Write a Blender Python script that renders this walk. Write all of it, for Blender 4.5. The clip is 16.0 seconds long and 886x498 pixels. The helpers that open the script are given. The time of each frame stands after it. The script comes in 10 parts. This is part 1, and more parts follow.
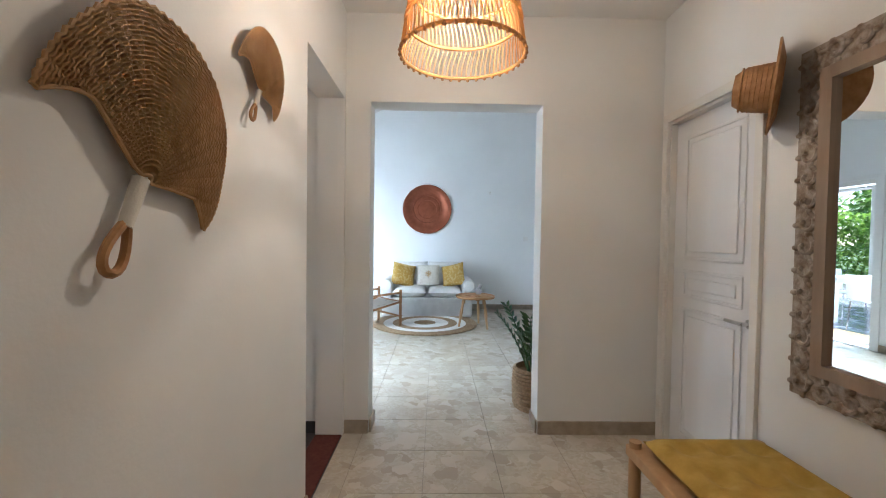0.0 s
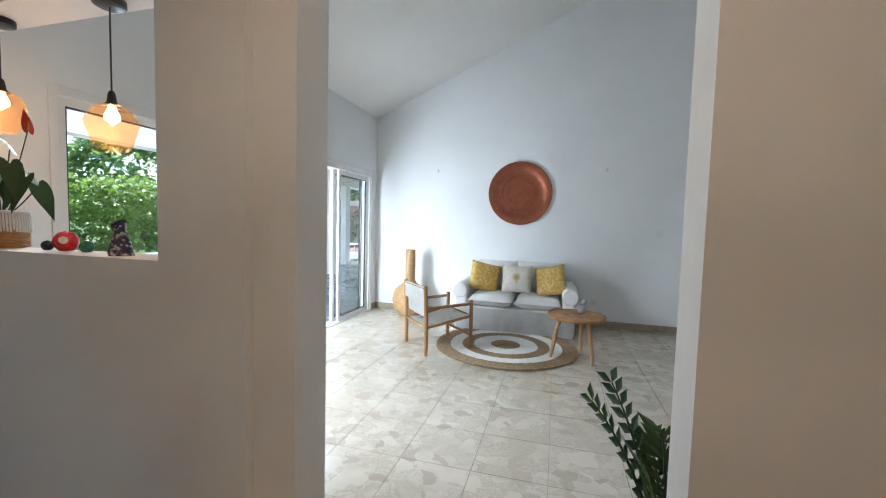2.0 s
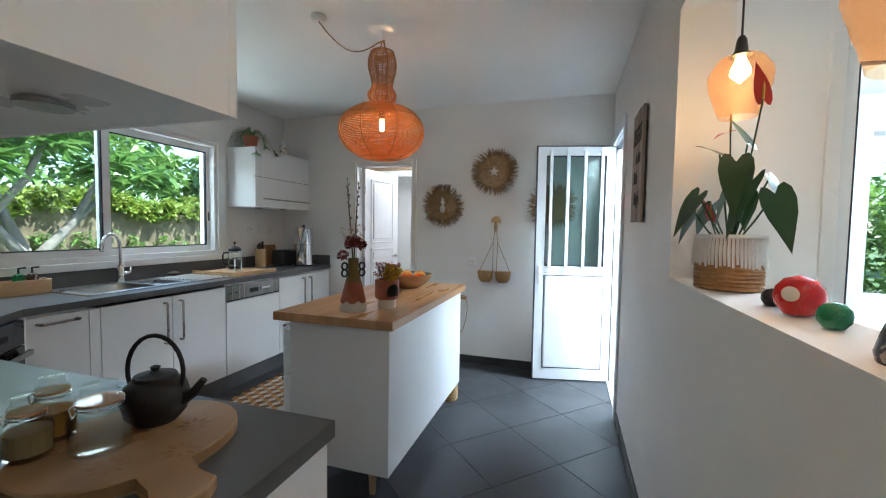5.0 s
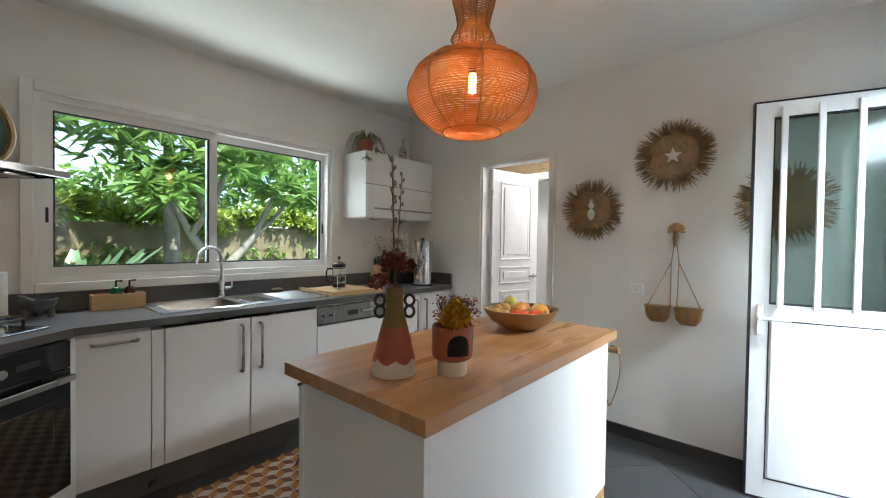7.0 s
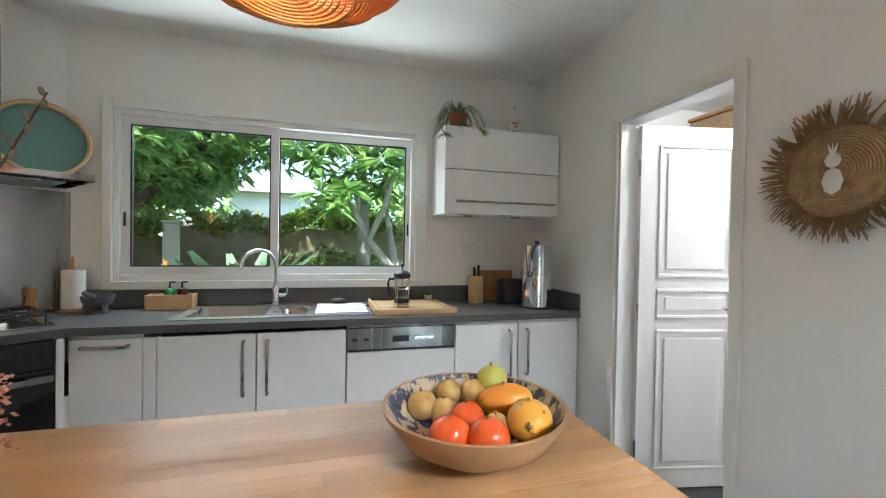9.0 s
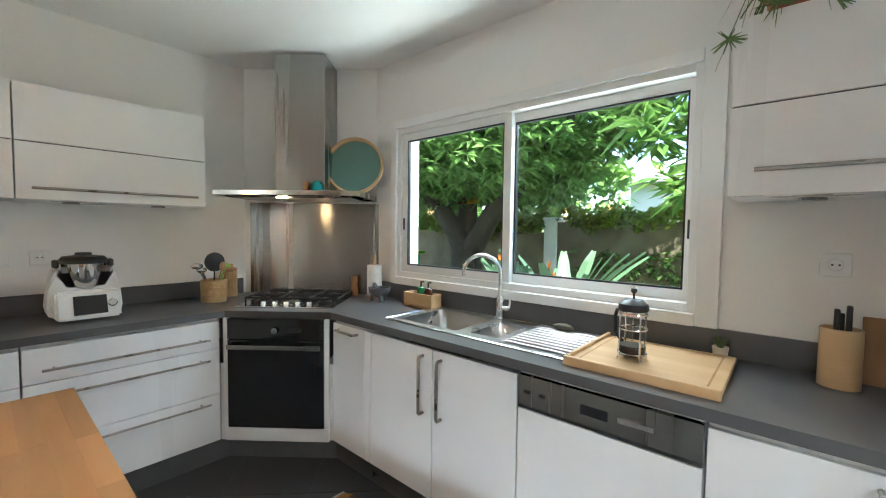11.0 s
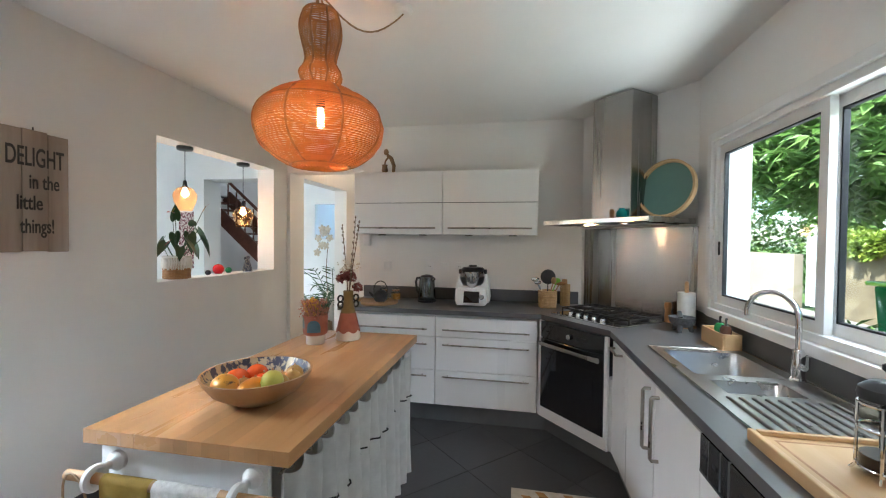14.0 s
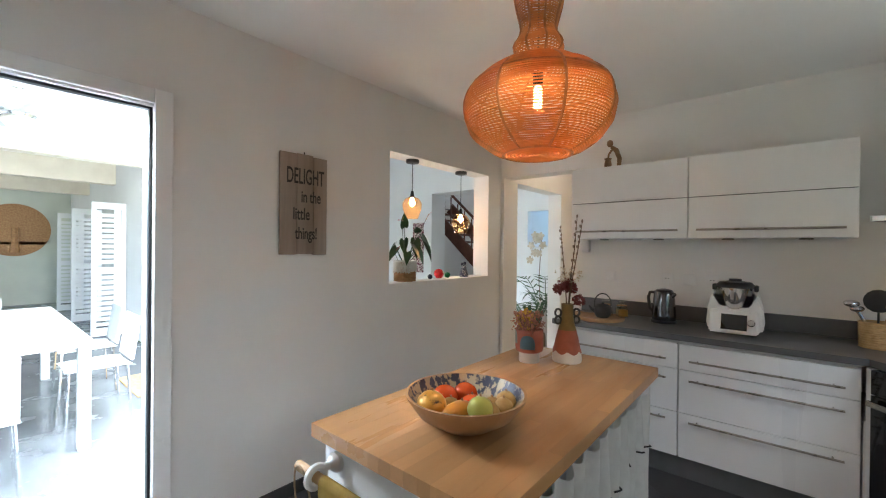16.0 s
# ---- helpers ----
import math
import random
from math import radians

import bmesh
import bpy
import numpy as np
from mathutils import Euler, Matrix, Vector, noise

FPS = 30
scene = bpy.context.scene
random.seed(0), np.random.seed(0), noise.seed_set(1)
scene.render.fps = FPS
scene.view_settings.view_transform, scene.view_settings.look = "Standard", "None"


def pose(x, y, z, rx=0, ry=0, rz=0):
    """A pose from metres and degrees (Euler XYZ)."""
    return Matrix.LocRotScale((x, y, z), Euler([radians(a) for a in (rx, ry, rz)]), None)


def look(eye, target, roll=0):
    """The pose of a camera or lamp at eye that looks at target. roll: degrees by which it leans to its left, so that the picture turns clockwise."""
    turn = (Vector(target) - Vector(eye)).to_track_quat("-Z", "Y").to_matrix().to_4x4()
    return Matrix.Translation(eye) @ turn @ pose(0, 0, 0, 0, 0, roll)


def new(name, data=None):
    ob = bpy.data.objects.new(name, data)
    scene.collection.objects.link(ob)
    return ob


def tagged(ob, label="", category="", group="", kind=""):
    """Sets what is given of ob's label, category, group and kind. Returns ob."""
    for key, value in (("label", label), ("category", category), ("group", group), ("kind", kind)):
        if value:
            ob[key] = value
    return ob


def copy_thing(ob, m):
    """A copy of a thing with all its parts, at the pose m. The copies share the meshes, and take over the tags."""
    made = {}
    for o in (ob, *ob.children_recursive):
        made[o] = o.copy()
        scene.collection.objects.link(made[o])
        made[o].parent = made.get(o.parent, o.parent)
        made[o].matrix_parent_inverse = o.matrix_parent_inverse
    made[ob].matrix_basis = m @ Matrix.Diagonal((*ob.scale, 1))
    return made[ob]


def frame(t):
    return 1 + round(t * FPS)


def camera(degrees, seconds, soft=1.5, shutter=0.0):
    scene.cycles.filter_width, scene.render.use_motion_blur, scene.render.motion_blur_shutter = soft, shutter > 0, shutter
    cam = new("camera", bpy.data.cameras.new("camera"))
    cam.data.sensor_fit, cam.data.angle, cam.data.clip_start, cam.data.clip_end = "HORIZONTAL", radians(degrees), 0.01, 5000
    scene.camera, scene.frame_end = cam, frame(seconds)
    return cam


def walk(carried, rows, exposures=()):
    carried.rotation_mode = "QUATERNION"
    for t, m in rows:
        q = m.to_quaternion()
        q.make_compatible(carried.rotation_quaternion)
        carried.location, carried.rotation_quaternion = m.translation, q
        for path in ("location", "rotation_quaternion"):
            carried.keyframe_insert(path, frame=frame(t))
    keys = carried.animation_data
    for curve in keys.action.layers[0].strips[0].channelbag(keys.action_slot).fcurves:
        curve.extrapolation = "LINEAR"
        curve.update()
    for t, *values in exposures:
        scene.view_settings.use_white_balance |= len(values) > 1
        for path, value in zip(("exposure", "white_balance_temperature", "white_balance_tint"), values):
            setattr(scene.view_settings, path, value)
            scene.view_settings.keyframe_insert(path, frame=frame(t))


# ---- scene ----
cam = camera(95.7, 16.0, soft=1.1)
PATH = [
    (0, (0.618, 0.155, 1.25), (0.651, 2.154, 1.198), 0.8),
    (0.3, (0.643, 0.427, 1.235), (0.677, 2.426, 1.18), 0.9),
    (0.5, (0.659, 0.624, 1.258), (0.687, 2.622, 1.185), 0.9),
    (0.8, (0.729, 0.841, 1.265), (0.718, 2.839, 1.19), 1.5),
    (1, (0.772, 1.022, 1.286), (0.716, 3.02, 1.202), 1.0),
    (1.5, (0.893, 1.355, 1.324), (0.665, 3.339, 1.214), 1.3),
    (2, (0.954, 1.653, 1.309), (0.412, 3.574, 1.187), 1.5),
    (2.5, (0.954, 1.92, 1.303), (-0.113, 3.607, 1.173), 1.4),
    (3, (0.83, 2.168, 1.295), (-0.724, 3.421, 1.169), 1.2),
    (3.5, (0.666, 2.336, 1.314), (-1.204, 3.035, 1.186), 1.2),
    (4, (0.484, 2.421, 1.339), (-1.506, 2.565, 1.201), 0.9),
    (4.5, (0.295, 2.422, 1.343), (-1.682, 2.147, 1.221), 1.0),
    (5, (0.029, 2.35, 1.326), (-1.877, 1.752, 1.223), 0.9),
    (5.2, (-0.053, 2.341, 1.317), (-1.924, 1.643, 1.209), 1.1),
    (7.5, (-1.255, 2.16, 1.311), (-2.622, 0.7, 1.296), 0.7),
    (8, (-1.629, 2.087, 1.326), (-2.799, 0.465, 1.317), 0.7),
    (8.5, (-2.0, 2.06, 1.324), (-2.883, 0.265, 1.311), 0.8),
    (9, (-2.316, 2.001, 1.309), (-2.851, 0.074, 1.282), 1.0),
    (9.5, (-2.578, 1.842, 1.335), (-2.634, -0.156, 1.277), 0.9),
    (10, (-2.885, 1.69, 1.37), (-2.372, -0.242, 1.299), 1.0),
    (10.2, (-2.957, 1.595, 1.369), (-2.241, -0.271, 1.292), 0.8),
    (12.3, (-3.343, 0.473, 1.425), (-1.485, -0.264, 1.349), 1.0),
    (12.5, (-3.371, 0.402, 1.403), (-1.458, -0.18, 1.344), 0.9),
    (13, (-3.508, 0.351, 1.417), (-1.521, 0.129, 1.349), 0.7),
    (13.5, (-3.712, 0.391, 1.446), (-1.715, 0.489, 1.373), 0.8),
    (14, (-3.79, 0.418, 1.448), (-1.825, 0.788, 1.407), 0.6),
    (14.5, (-3.831, 0.42, 1.459), (-1.919, 1.006, 1.429), 0.7),
    (15, (-3.812, 0.474, 1.47), (-1.961, 1.232, 1.436), 0.8),
    (15.5, (-3.649, 0.484, 1.44), (-1.915, 1.481, 1.42), 0.7),
    (16, (-3.524, 0.574, 1.424), (-1.997, 1.865, 1.416), 0.6),
]
walk(cam, [(t, look(eye, target, roll)) for t, eye, target, roll in PATH],
     [(0, 1.95, 5400, 8), (0.5, 1.85, 5600, 7), (1, 1.7, 5500, 7), (1.5, 1.75, 5700, 8), (2.0, 1.6, 5800, 10), (2.5, 1.5, 5900, 11), (3.5, 1.3, 6200, 12), (4, 1.75, 6000, 8), (4.5, 1.85, 5600, 5), (5, 1.85, 5400, 3), (7.5, 2.0, 6100, 6), (8.5, 2.2, 5800, 3), (9, 2.25, 5800, 3), (10, 2.55, 5900, 3), (12.5, 2.4, 5700, 2), (14.5, 2.25, 5900, 8), (15.5, 2.18, 6000, 8), (16, 2.05, 6000, 8)])



# ---- world, sun and exposure ----
world = bpy.data.worlds.new("sky")
scene.world = world
world.use_nodes = True
_wn = world.node_tree.nodes
_sky = _wn.new("ShaderNodeTexSky")
_sky.sky_type = 'NISHITA'
_sky.sun_disc = False
_sky.sun_elevation = radians(60)
_sky.sun_rotation = radians(340)
_wn["Background"].inputs["Strength"].default_value = 0.15
world.node_tree.links.new(_sky.outputs[0], _wn["Background"].inputs["Color"])
SUN_DIR = Vector((math.sin(radians(340)) * math.cos(radians(60)), math.cos(radians(340)) * math.cos(radians(60)), math.sin(radians(60))))
_sun = bpy.data.lights.new("sun", 'SUN')
_sun.energy, _sun.angle, _sun.color = 5.0, radians(1.0), (1.0, 0.95, 0.86)
sun = new("sun", _sun)
sun.matrix_world = look(SUN_DIR * 30, (0, 0, 0))


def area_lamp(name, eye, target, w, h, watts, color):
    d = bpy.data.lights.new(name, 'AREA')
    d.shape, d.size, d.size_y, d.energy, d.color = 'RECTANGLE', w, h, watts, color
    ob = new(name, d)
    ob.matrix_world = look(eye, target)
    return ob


def bulb_light(name, p, watts, color, radius=0.03):
    d = bpy.data.lights.new(name, 'POINT')
    d.energy, d.color, d.shadow_soft_size = watts, color, radius
    ob = new(name, d)
    ob.location = p
    return ob


# area lamps added out of sight outside the openings, for sky and ground light
area_lamp("ground_light_kitchen", (-2.0, -1.55, 0.45), (-2.0, 0.9, 2.6), 2.4, 0.8, 17, (0.97, 1.0, 0.95))
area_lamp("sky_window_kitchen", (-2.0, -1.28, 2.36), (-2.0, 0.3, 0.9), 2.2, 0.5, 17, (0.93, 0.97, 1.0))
area_lamp("sky_door_living", (-2.05, 5.9, 2.28), (-0.6, 5.8, 0.2), 2.3, 0.4, 13, (0.86, 0.95, 1.0))
area_lamp("sky_door_living_side", (-2.35, 4.45, 1.25), (0.6, 7.2, 1.7), 0.5, 1.7, 31, (0.88, 0.95, 1.0))
area_lamp("sky_window_living", (-2.05, 3.7, 2.28), (-0.8, 3.7, 0.6), 1.0, 0.4, 50, (0.86, 0.95, 1.0))
# added fill inside the closed stair hall, which has no window
area_lamp("sky_window_stairs", (5.9, 5.0, 4.6), (3.5, 5.2, 0.5), 1.5, 0.8, 9, (0.9, 0.95, 1.0))
area_lamp("sky_door_terrace", (-3.45, 3.25, 2.42), (-0.7, 1.1, 0.8), 0.6, 0.5, 78, (0.88, 0.95, 1.0))
bulb_light("bulb_rattan", (-2.235, 1.235, 1.945), 5.5, (1.0, 0.58, 0.28))
bulb_light("bulb_hall", (0.70, 1.56, 2.13), 8.5, (1.0, 0.80, 0.60))
bulb_light("bulb_hatch_west", (-1.288, 2.785, 1.70), 0.45, (1.0, 0.5, 0.22))
bulb_light("bulb_hatch_east", (-0.668, 2.785, 1.60), 0.45, (1.0, 0.5, 0.22))


# ---- materials ----
def _mix(nt, a, b, fac):
    m = nt.nodes.new("ShaderNodeMix")
    m.data_type = 'RGBA'
    for socket, v in ((m.inputs[6], a), (m.inputs[7], b), (m.inputs[0], fac)):
        if hasattr(v, "node"):
            nt.links.new(v, socket)
        else:
            socket.default_value = v if isinstance(v, float) else (*v, 1)
    return m.outputs[2]


def _noise(nt, scale, detail=4, stretch=(1, 1, 1), rough=0.55, turn=(0, 0, 0)):
    tc = nt.nodes.new("ShaderNodeTexCoord")
    mp = nt.nodes.new("ShaderNodeMapping")
    mp.inputs["Scale"].default_value = stretch
    mp.inputs["Rotation"].default_value = [radians(a) for a in turn]
    n = nt.nodes.new("ShaderNodeTexNoise")
    n.inputs["Scale"].default_value, n.inputs["Detail"].default_value, n.inputs["Roughness"].default_value = scale, detail, rough
    nt.links.new(tc.outputs["Object"], mp.inputs["Vector"])
    nt.links.new(mp.outputs[0], n.inputs["Vector"])
    return n.outputs["Fac"]


def _ramp(nt, fac, lo, hi):
    r = nt.nodes.new("ShaderNodeMapRange")
    r.inputs["From Min"].default_value, r.inputs["From Max"].default_value = lo, hi
    nt.links.new(fac, r.inputs["Value"])
    return r.outputs[0]


def mat(name, c1, c2=None, scale=6.0, rough=0.5, metal=0.0, bump=0.0, bscale=60.0, stretch=(1, 1, 1), lo=0.35, hi=0.65, rvar=0.08,
        emit=None, emit_s=0.0, alpha=None, trans=0.0, random_v=0.0, coat=0.0, sub=0.0, turn=(0, 0, 0), ior=1.45):
    m = bpy.data.materials.new(name)
    m.use_nodes = True
    nt = m.node_tree
    b = nt.nodes["Principled BSDF"]
    c2 = c2 or tuple(min(1, v * 0.86) for v in c1)
    fac = _ramp(nt, _noise(nt, scale, 5, stretch, turn=turn), lo, hi)
    col = _mix(nt, c1, c2, fac)
    fine = _noise(nt, bscale, 3, stretch, turn=turn)
    if random_v:
        oi = nt.nodes.new("ShaderNodeObjectInfo")
        hsv = nt.nodes.new("ShaderNodeHueSaturation")
        mr = nt.nodes.new("ShaderNodeMapRange")
        mr.inputs["To Min"].default_value, mr.inputs["To Max"].default_value = 1 - random_v, 1 + random_v
        nt.links.new(oi.outputs["Random"], mr.inputs["Value"])
        nt.links.new(mr.outputs[0], hsv.inputs["Value"])
        nt.links.new(col, hsv.inputs["Color"])
        col = hsv.outputs[0]
    nt.links.new(col, b.inputs["Base Color"])
    b.inputs["Metallic"].default_value = metal
    b.inputs["IOR"].default_value = ior
    rr = nt.nodes.new("ShaderNodeMapRange")
    rr.inputs["To Min"].default_value, rr.inputs["To Max"].default_value = max(0.0, rough - rvar), min(1, rough + rvar)
    nt.links.new(fac, rr.inputs["Value"])
    nt.links.new(rr.outputs[0], b.inputs["Roughness"])
    if bump:
        bp = nt.nodes.new("ShaderNodeBump")
        bp.inputs["Strength"].default_value, bp.inputs["Distance"].default_value = bump, 0.004
        nt.links.new(fine, bp.inputs["Height"])
        nt.links.new(bp.outputs[0], b.inputs["Normal"])
    if emit:
        b.inputs["Emission Color"].default_value = (*emit, 1)
        b.inputs["Emission Strength"].default_value = emit_s
    b.inputs["Transmission Weight"].default_value = trans
    b.inputs["Coat Weight"].default_value = coat
    b.inputs["Subsurface Weight"].default_value = sub
    return m


def leaf_mat(name, c1, c2, scale=3.0, trans=0.35, rough=0.45):
    """Leaves: glossy front, some light passing through."""
    m = bpy.data.materials.new(name)
    m.use_nodes = True
    nt = m.node_tree
    b = nt.nodes["Principled BSDF"]
    geo = nt.nodes.new("ShaderNodeNewGeometry")
    big = _ramp(nt, _noise(nt, scale, 3), 0.3, 0.7)
    c = _mix(nt, _mix(nt, c1, c2, geo.outputs["Random Per Island"]), tuple(v * 0.8 for v in c1), big)
    nt.links.new(c, b.inputs["Base Color"])
    b.inputs["Roughness"].default_value = rough
    tr = nt.nodes.new("ShaderNodeBsdfTranslucent")
    nt.links.new(c, tr.inputs["Color"])
    mx = nt.nodes.new("ShaderNodeMixShader")
    mx.inputs[0].default_value = trans
    nt.links.new(b.outputs[0], mx.inputs[1])
    nt.links.new(tr.outputs[0], mx.inputs[2])
    nt.links.new(mx.outputs[0], nt.nodes["Material Output"].inputs[0])
    return m


def glass_mat(name, tint=(1, 1, 1), rough=0.0):
    """A thin pane: clear, with a Fresnel gloss."""
    m = bpy.data.materials.new(name)
    m.use_nodes = True
    nt = m.node_tree
    t = nt.nodes.new("ShaderNodeBsdfTransparent")
    t.inputs["Color"].default_value = (*tint, 1)
    g = nt.nodes.new("ShaderNodeBsdfGlossy")
    g.inputs["Roughness"].default_value = 0.02 + rough
    f = nt.nodes.new("ShaderNodeLayerWeight")
    f.inputs["Blend"].default_value = 0.5
    pw = nt.nodes.new("ShaderNodeMath")
    pw.operation = 'POWER'
    pw.inputs[1].default_value = 4.0
    nt.links.new(f.outputs["Facing"], pw.inputs[0])
    ma = nt.nodes.new("ShaderNodeMath")
    ma.operation = 'MULTIPLY_ADD'
    ma.inputs[1].default_value, ma.inputs[2].default_value = 0.45, 0.022
    nt.links.new(pw.outputs[0], ma.inputs[0])
    mx = nt.nodes.new("ShaderNodeMixShader")
    nt.links.new(ma.outputs[0], mx.inputs[0])
    nt.links.new(t.outputs[0], mx.inputs[1])
    nt.links.new(g.outputs[0], mx.inputs[2])
    nt.links.new(mx.outputs[0], nt.nodes["Material Output"].inputs[0])
    return m


WALL = mat("painted_wall", (0.80, 0.785, 0.76), (0.755, 0.74, 0.715), 1.3, 0.75, bump=0.12, bscale=90)
WALL_LIVING = mat("painted_wall_living", (0.83, 0.84, 0.84), (0.79, 0.80, 0.80), 1.1, 0.75, bump=0.12, bscale=90)
CEIL = mat("painted_ceiling", (0.82, 0.81, 0.785), (0.78, 0.77, 0.745), 1.0, 0.8, bump=0.1, bscale=70)
TRIM = mat("painted_trim", (0.78, 0.75, 0.70), (0.73, 0.70, 0.65), 3, 0.45, bump=0.05)
DOORW = mat("painted_door", (0.80, 0.79, 0.785), (0.765, 0.755, 0.75), 4, 0.4, bump=0.06, bscale=140, stretch=(1, 1, 0.08))
ALU = mat("white_aluminium", (0.80, 0.80, 0.79), (0.76, 0.76, 0.75), 3, 0.35)
GASKET = mat("black_gasket", (0.015, 0.016, 0.02), (0.02, 0.02, 0.025), 8, 0.5)
GLASS = glass_mat("window_glass", (0.97, 0.99, 0.985))
MIRROR = mat("mirror_glass", (0.93, 0.94, 0.94), (0.92, 0.93, 0.93), 3, 0.012, metal=1.0, rvar=0.004)
TERRAZZO = None
GROUT = mat("tile_grout", (0.33, 0.29, 0.24), (0.27, 0.24, 0.20), 12, 0.8, bump=0.1)
SLATE = mat("dark_floor_tile", (0.040, 0.040, 0.043), (0.055, 0.054, 0.056), 5, 0.42, bump=0.18, bscale=40, random_v=0.10, rvar=0.1)
SLATE_GROUT = mat("dark_grout", (0.012, 0.012, 0.012), (0.02, 0.02, 0.02), 12, 0.85)
SKIRT_STONE = mat("stone_skirting", (0.40, 0.33, 0.25), (0.30, 0.25, 0.19), 14, 0.4, bump=0.08)
LAMINATE = mat("white_laminate", (0.80, 0.795, 0.79), (0.775, 0.77, 0.765), 2.2, 0.32, bump=0.03, bscale=160, stretch=(1, 1, 0.05))
CARCASS = mat("cabinet_carcass", (0.74, 0.73, 0.71), (0.70, 0.69, 0.67), 3, 0.5)
COUNTER = mat("dark_worktop", (0.085, 0.085, 0.088), (0.112, 0.111, 0.110), 9, 0.30, bump=0.06, bscale=120, rvar=0.03, lo=0.2, hi=0.8)
PLINTH = mat("grey_plinth", (0.17, 0.17, 0.175), (0.21, 0.21, 0.215), 5, 0.35, metal=0.55)
STEEL = mat("brushed_steel", (0.37, 0.362, 0.345), (0.33, 0.322, 0.305), 7, 0.26, metal=1.0, stretch=(1, 1, 0.02), rvar=0.05)
STEELP = mat("polished_steel", (0.72, 0.72, 0.71), (0.66, 0.66, 0.65), 10, 0.12, metal=1.0)
_sn = STEEL.node_tree
_tg = _sn.nodes.new("ShaderNodeCombineXYZ")
_tg.inputs[2].default_value = 1.0
_sb = _sn.nodes["Principled BSDF"]
_sb.inputs["Anisotropic"].default_value, _sb.inputs["Anisotropic Rotation"].default_value = 0.85, 0.0
_sn.links.new(_tg.outputs[0], _sb.inputs["Tangent"])
HANDLE = mat("satin_handle", (0.40, 0.37, 0.33), (0.34, 0.31, 0.28), 20, 0.32, metal=1.0)
CHROME = mat("chrome", (0.80, 0.80, 0.81), (0.76, 0.76, 0.77), 8, 0.06, metal=1.0, rvar=0.03)
OVEN_GLASS = mat("black_oven_glass", (0.012, 0.012, 0.014), (0.016, 0.016, 0.018), 3, 0.06, coat=0.5, rvar=0.03)
BLACK = mat("black_plastic", (0.018, 0.018, 0.02), (0.028, 0.028, 0.03), 15, 0.4, bump=0.05)
IRON = mat("cast_iron", (0.014, 0.014, 0.016), (0.022, 0.022, 0.024), 40, 0.5, bump=0.3, bscale=200)
BEECH = mat("beech_worktop", (0.45, 0.243, 0.103), (0.355, 0.182, 0.07), 7, 0.34, bump=0.06, bscale=70, stretch=(0.12, 1, 1), random_v=0.13)
WOOD = mat("light_wood", (0.50, 0.31, 0.15), (0.38, 0.22, 0.10), 9, 0.5, bump=0.1, bscale=60, stretch=(1, 1, 0.12))
TEAK = mat("teak_wood", (0.42, 0.22, 0.09), (0.30, 0.145, 0.055), 9, 0.5, bump=0.1, bscale=60, stretch=(1, 1, 0.1))
BAMBOO = mat("bamboo_board", (0.60, 0.40, 0.21), (0.50, 0.32, 0.15), 8, 0.45, bump=0.06, stretch=(0.1, 1, 1))
RATTAN = mat("woven_rattan", (0.42, 0.22, 0.085), (0.30, 0.145, 0.05), 30, 0.55, bump=0.2, bscale=150)
RATTAN_PALE = mat("pale_rattan", (0.55, 0.36, 0.17), (0.42, 0.26, 0.11), 30, 0.55, bump=0.2, bscale=150)
STRAW = mat("dried_straw", (0.42, 0.28, 0.14), (0.29, 0.185, 0.09), 30, 0.7, bump=0.25, bscale=120)
JUTE = mat("braided_jute", (0.36, 0.25, 0.14), (0.24, 0.16, 0.085), 40, 0.85, bump=0.4, bscale=180)
WHITE_COTTON = mat("white_cotton", (0.80, 0.78, 0.74), (0.72, 0.70, 0.66), 20, 0.85, bump=0.25, bscale=260)
LINEN = mat("natural_linen", (0.74, 0.70, 0.62), (0.66, 0.62, 0.54), 25, 0.85, bump=0.3, bscale=240)
MUSTARD = mat("mustard_cloth", (0.43, 0.28, 0.05), (0.33, 0.205, 0.032), 14, 0.8, bump=0.3, bscale=120)
COPPER = mat("hammered_copper", (0.30, 0.10, 0.055), (0.25, 0.08, 0.043), 14, 0.38, metal=0.8, bump=0.22, bscale=130)
WHITE_PLASTIC = mat("white_plastic", (0.78, 0.775, 0.76), (0.75, 0.745, 0.73), 6, 0.35)
WHITE_CERAMIC = mat("cream_ceramic", (0.74, 0.69, 0.60), (0.68, 0.63, 0.54), 14, 0.4, bump=0.06)
DRIFT = mat("weathered_board", (0.40, 0.33, 0.27), (0.25, 0.20, 0.16), 8, 0.8, bump=0.4, bscale=45, stretch=(1, 1, 0.08))
INK = mat("black_paint", (0.02, 0.018, 0.016), (0.03, 0.027, 0.024), 20, 0.7)
BULB = mat("lit_bulb", (1, 0.8, 0.5), (1, 0.8, 0.5), 3, 0.3, emit=(1.0, 0.66, 0.30), emit_s=14)


# ---- building helpers ----
def thing(name, p, label, category, group="", kind="", rz=0):
    ob = new(name)
    ob.empty_display_size = 0.1
    ob.matrix_world = pose(*p, 0, 0, rz)
    return tagged(ob, label, category, group, kind)


def to_mesh(name, bm, material, smooth=False):
    bmesh.ops.recalc_face_normals(bm, faces=bm.faces)
    me = bpy.data.meshes.new(name)
    bm.to_mesh(me)
    bm.free()
    for m in (material if isinstance(material, (list, tuple)) else (material,)):
        me.materials.append(m)
    if smooth:
        me.polygons.foreach_set("use_smooth", [True] * len(me.polygons))
    return me


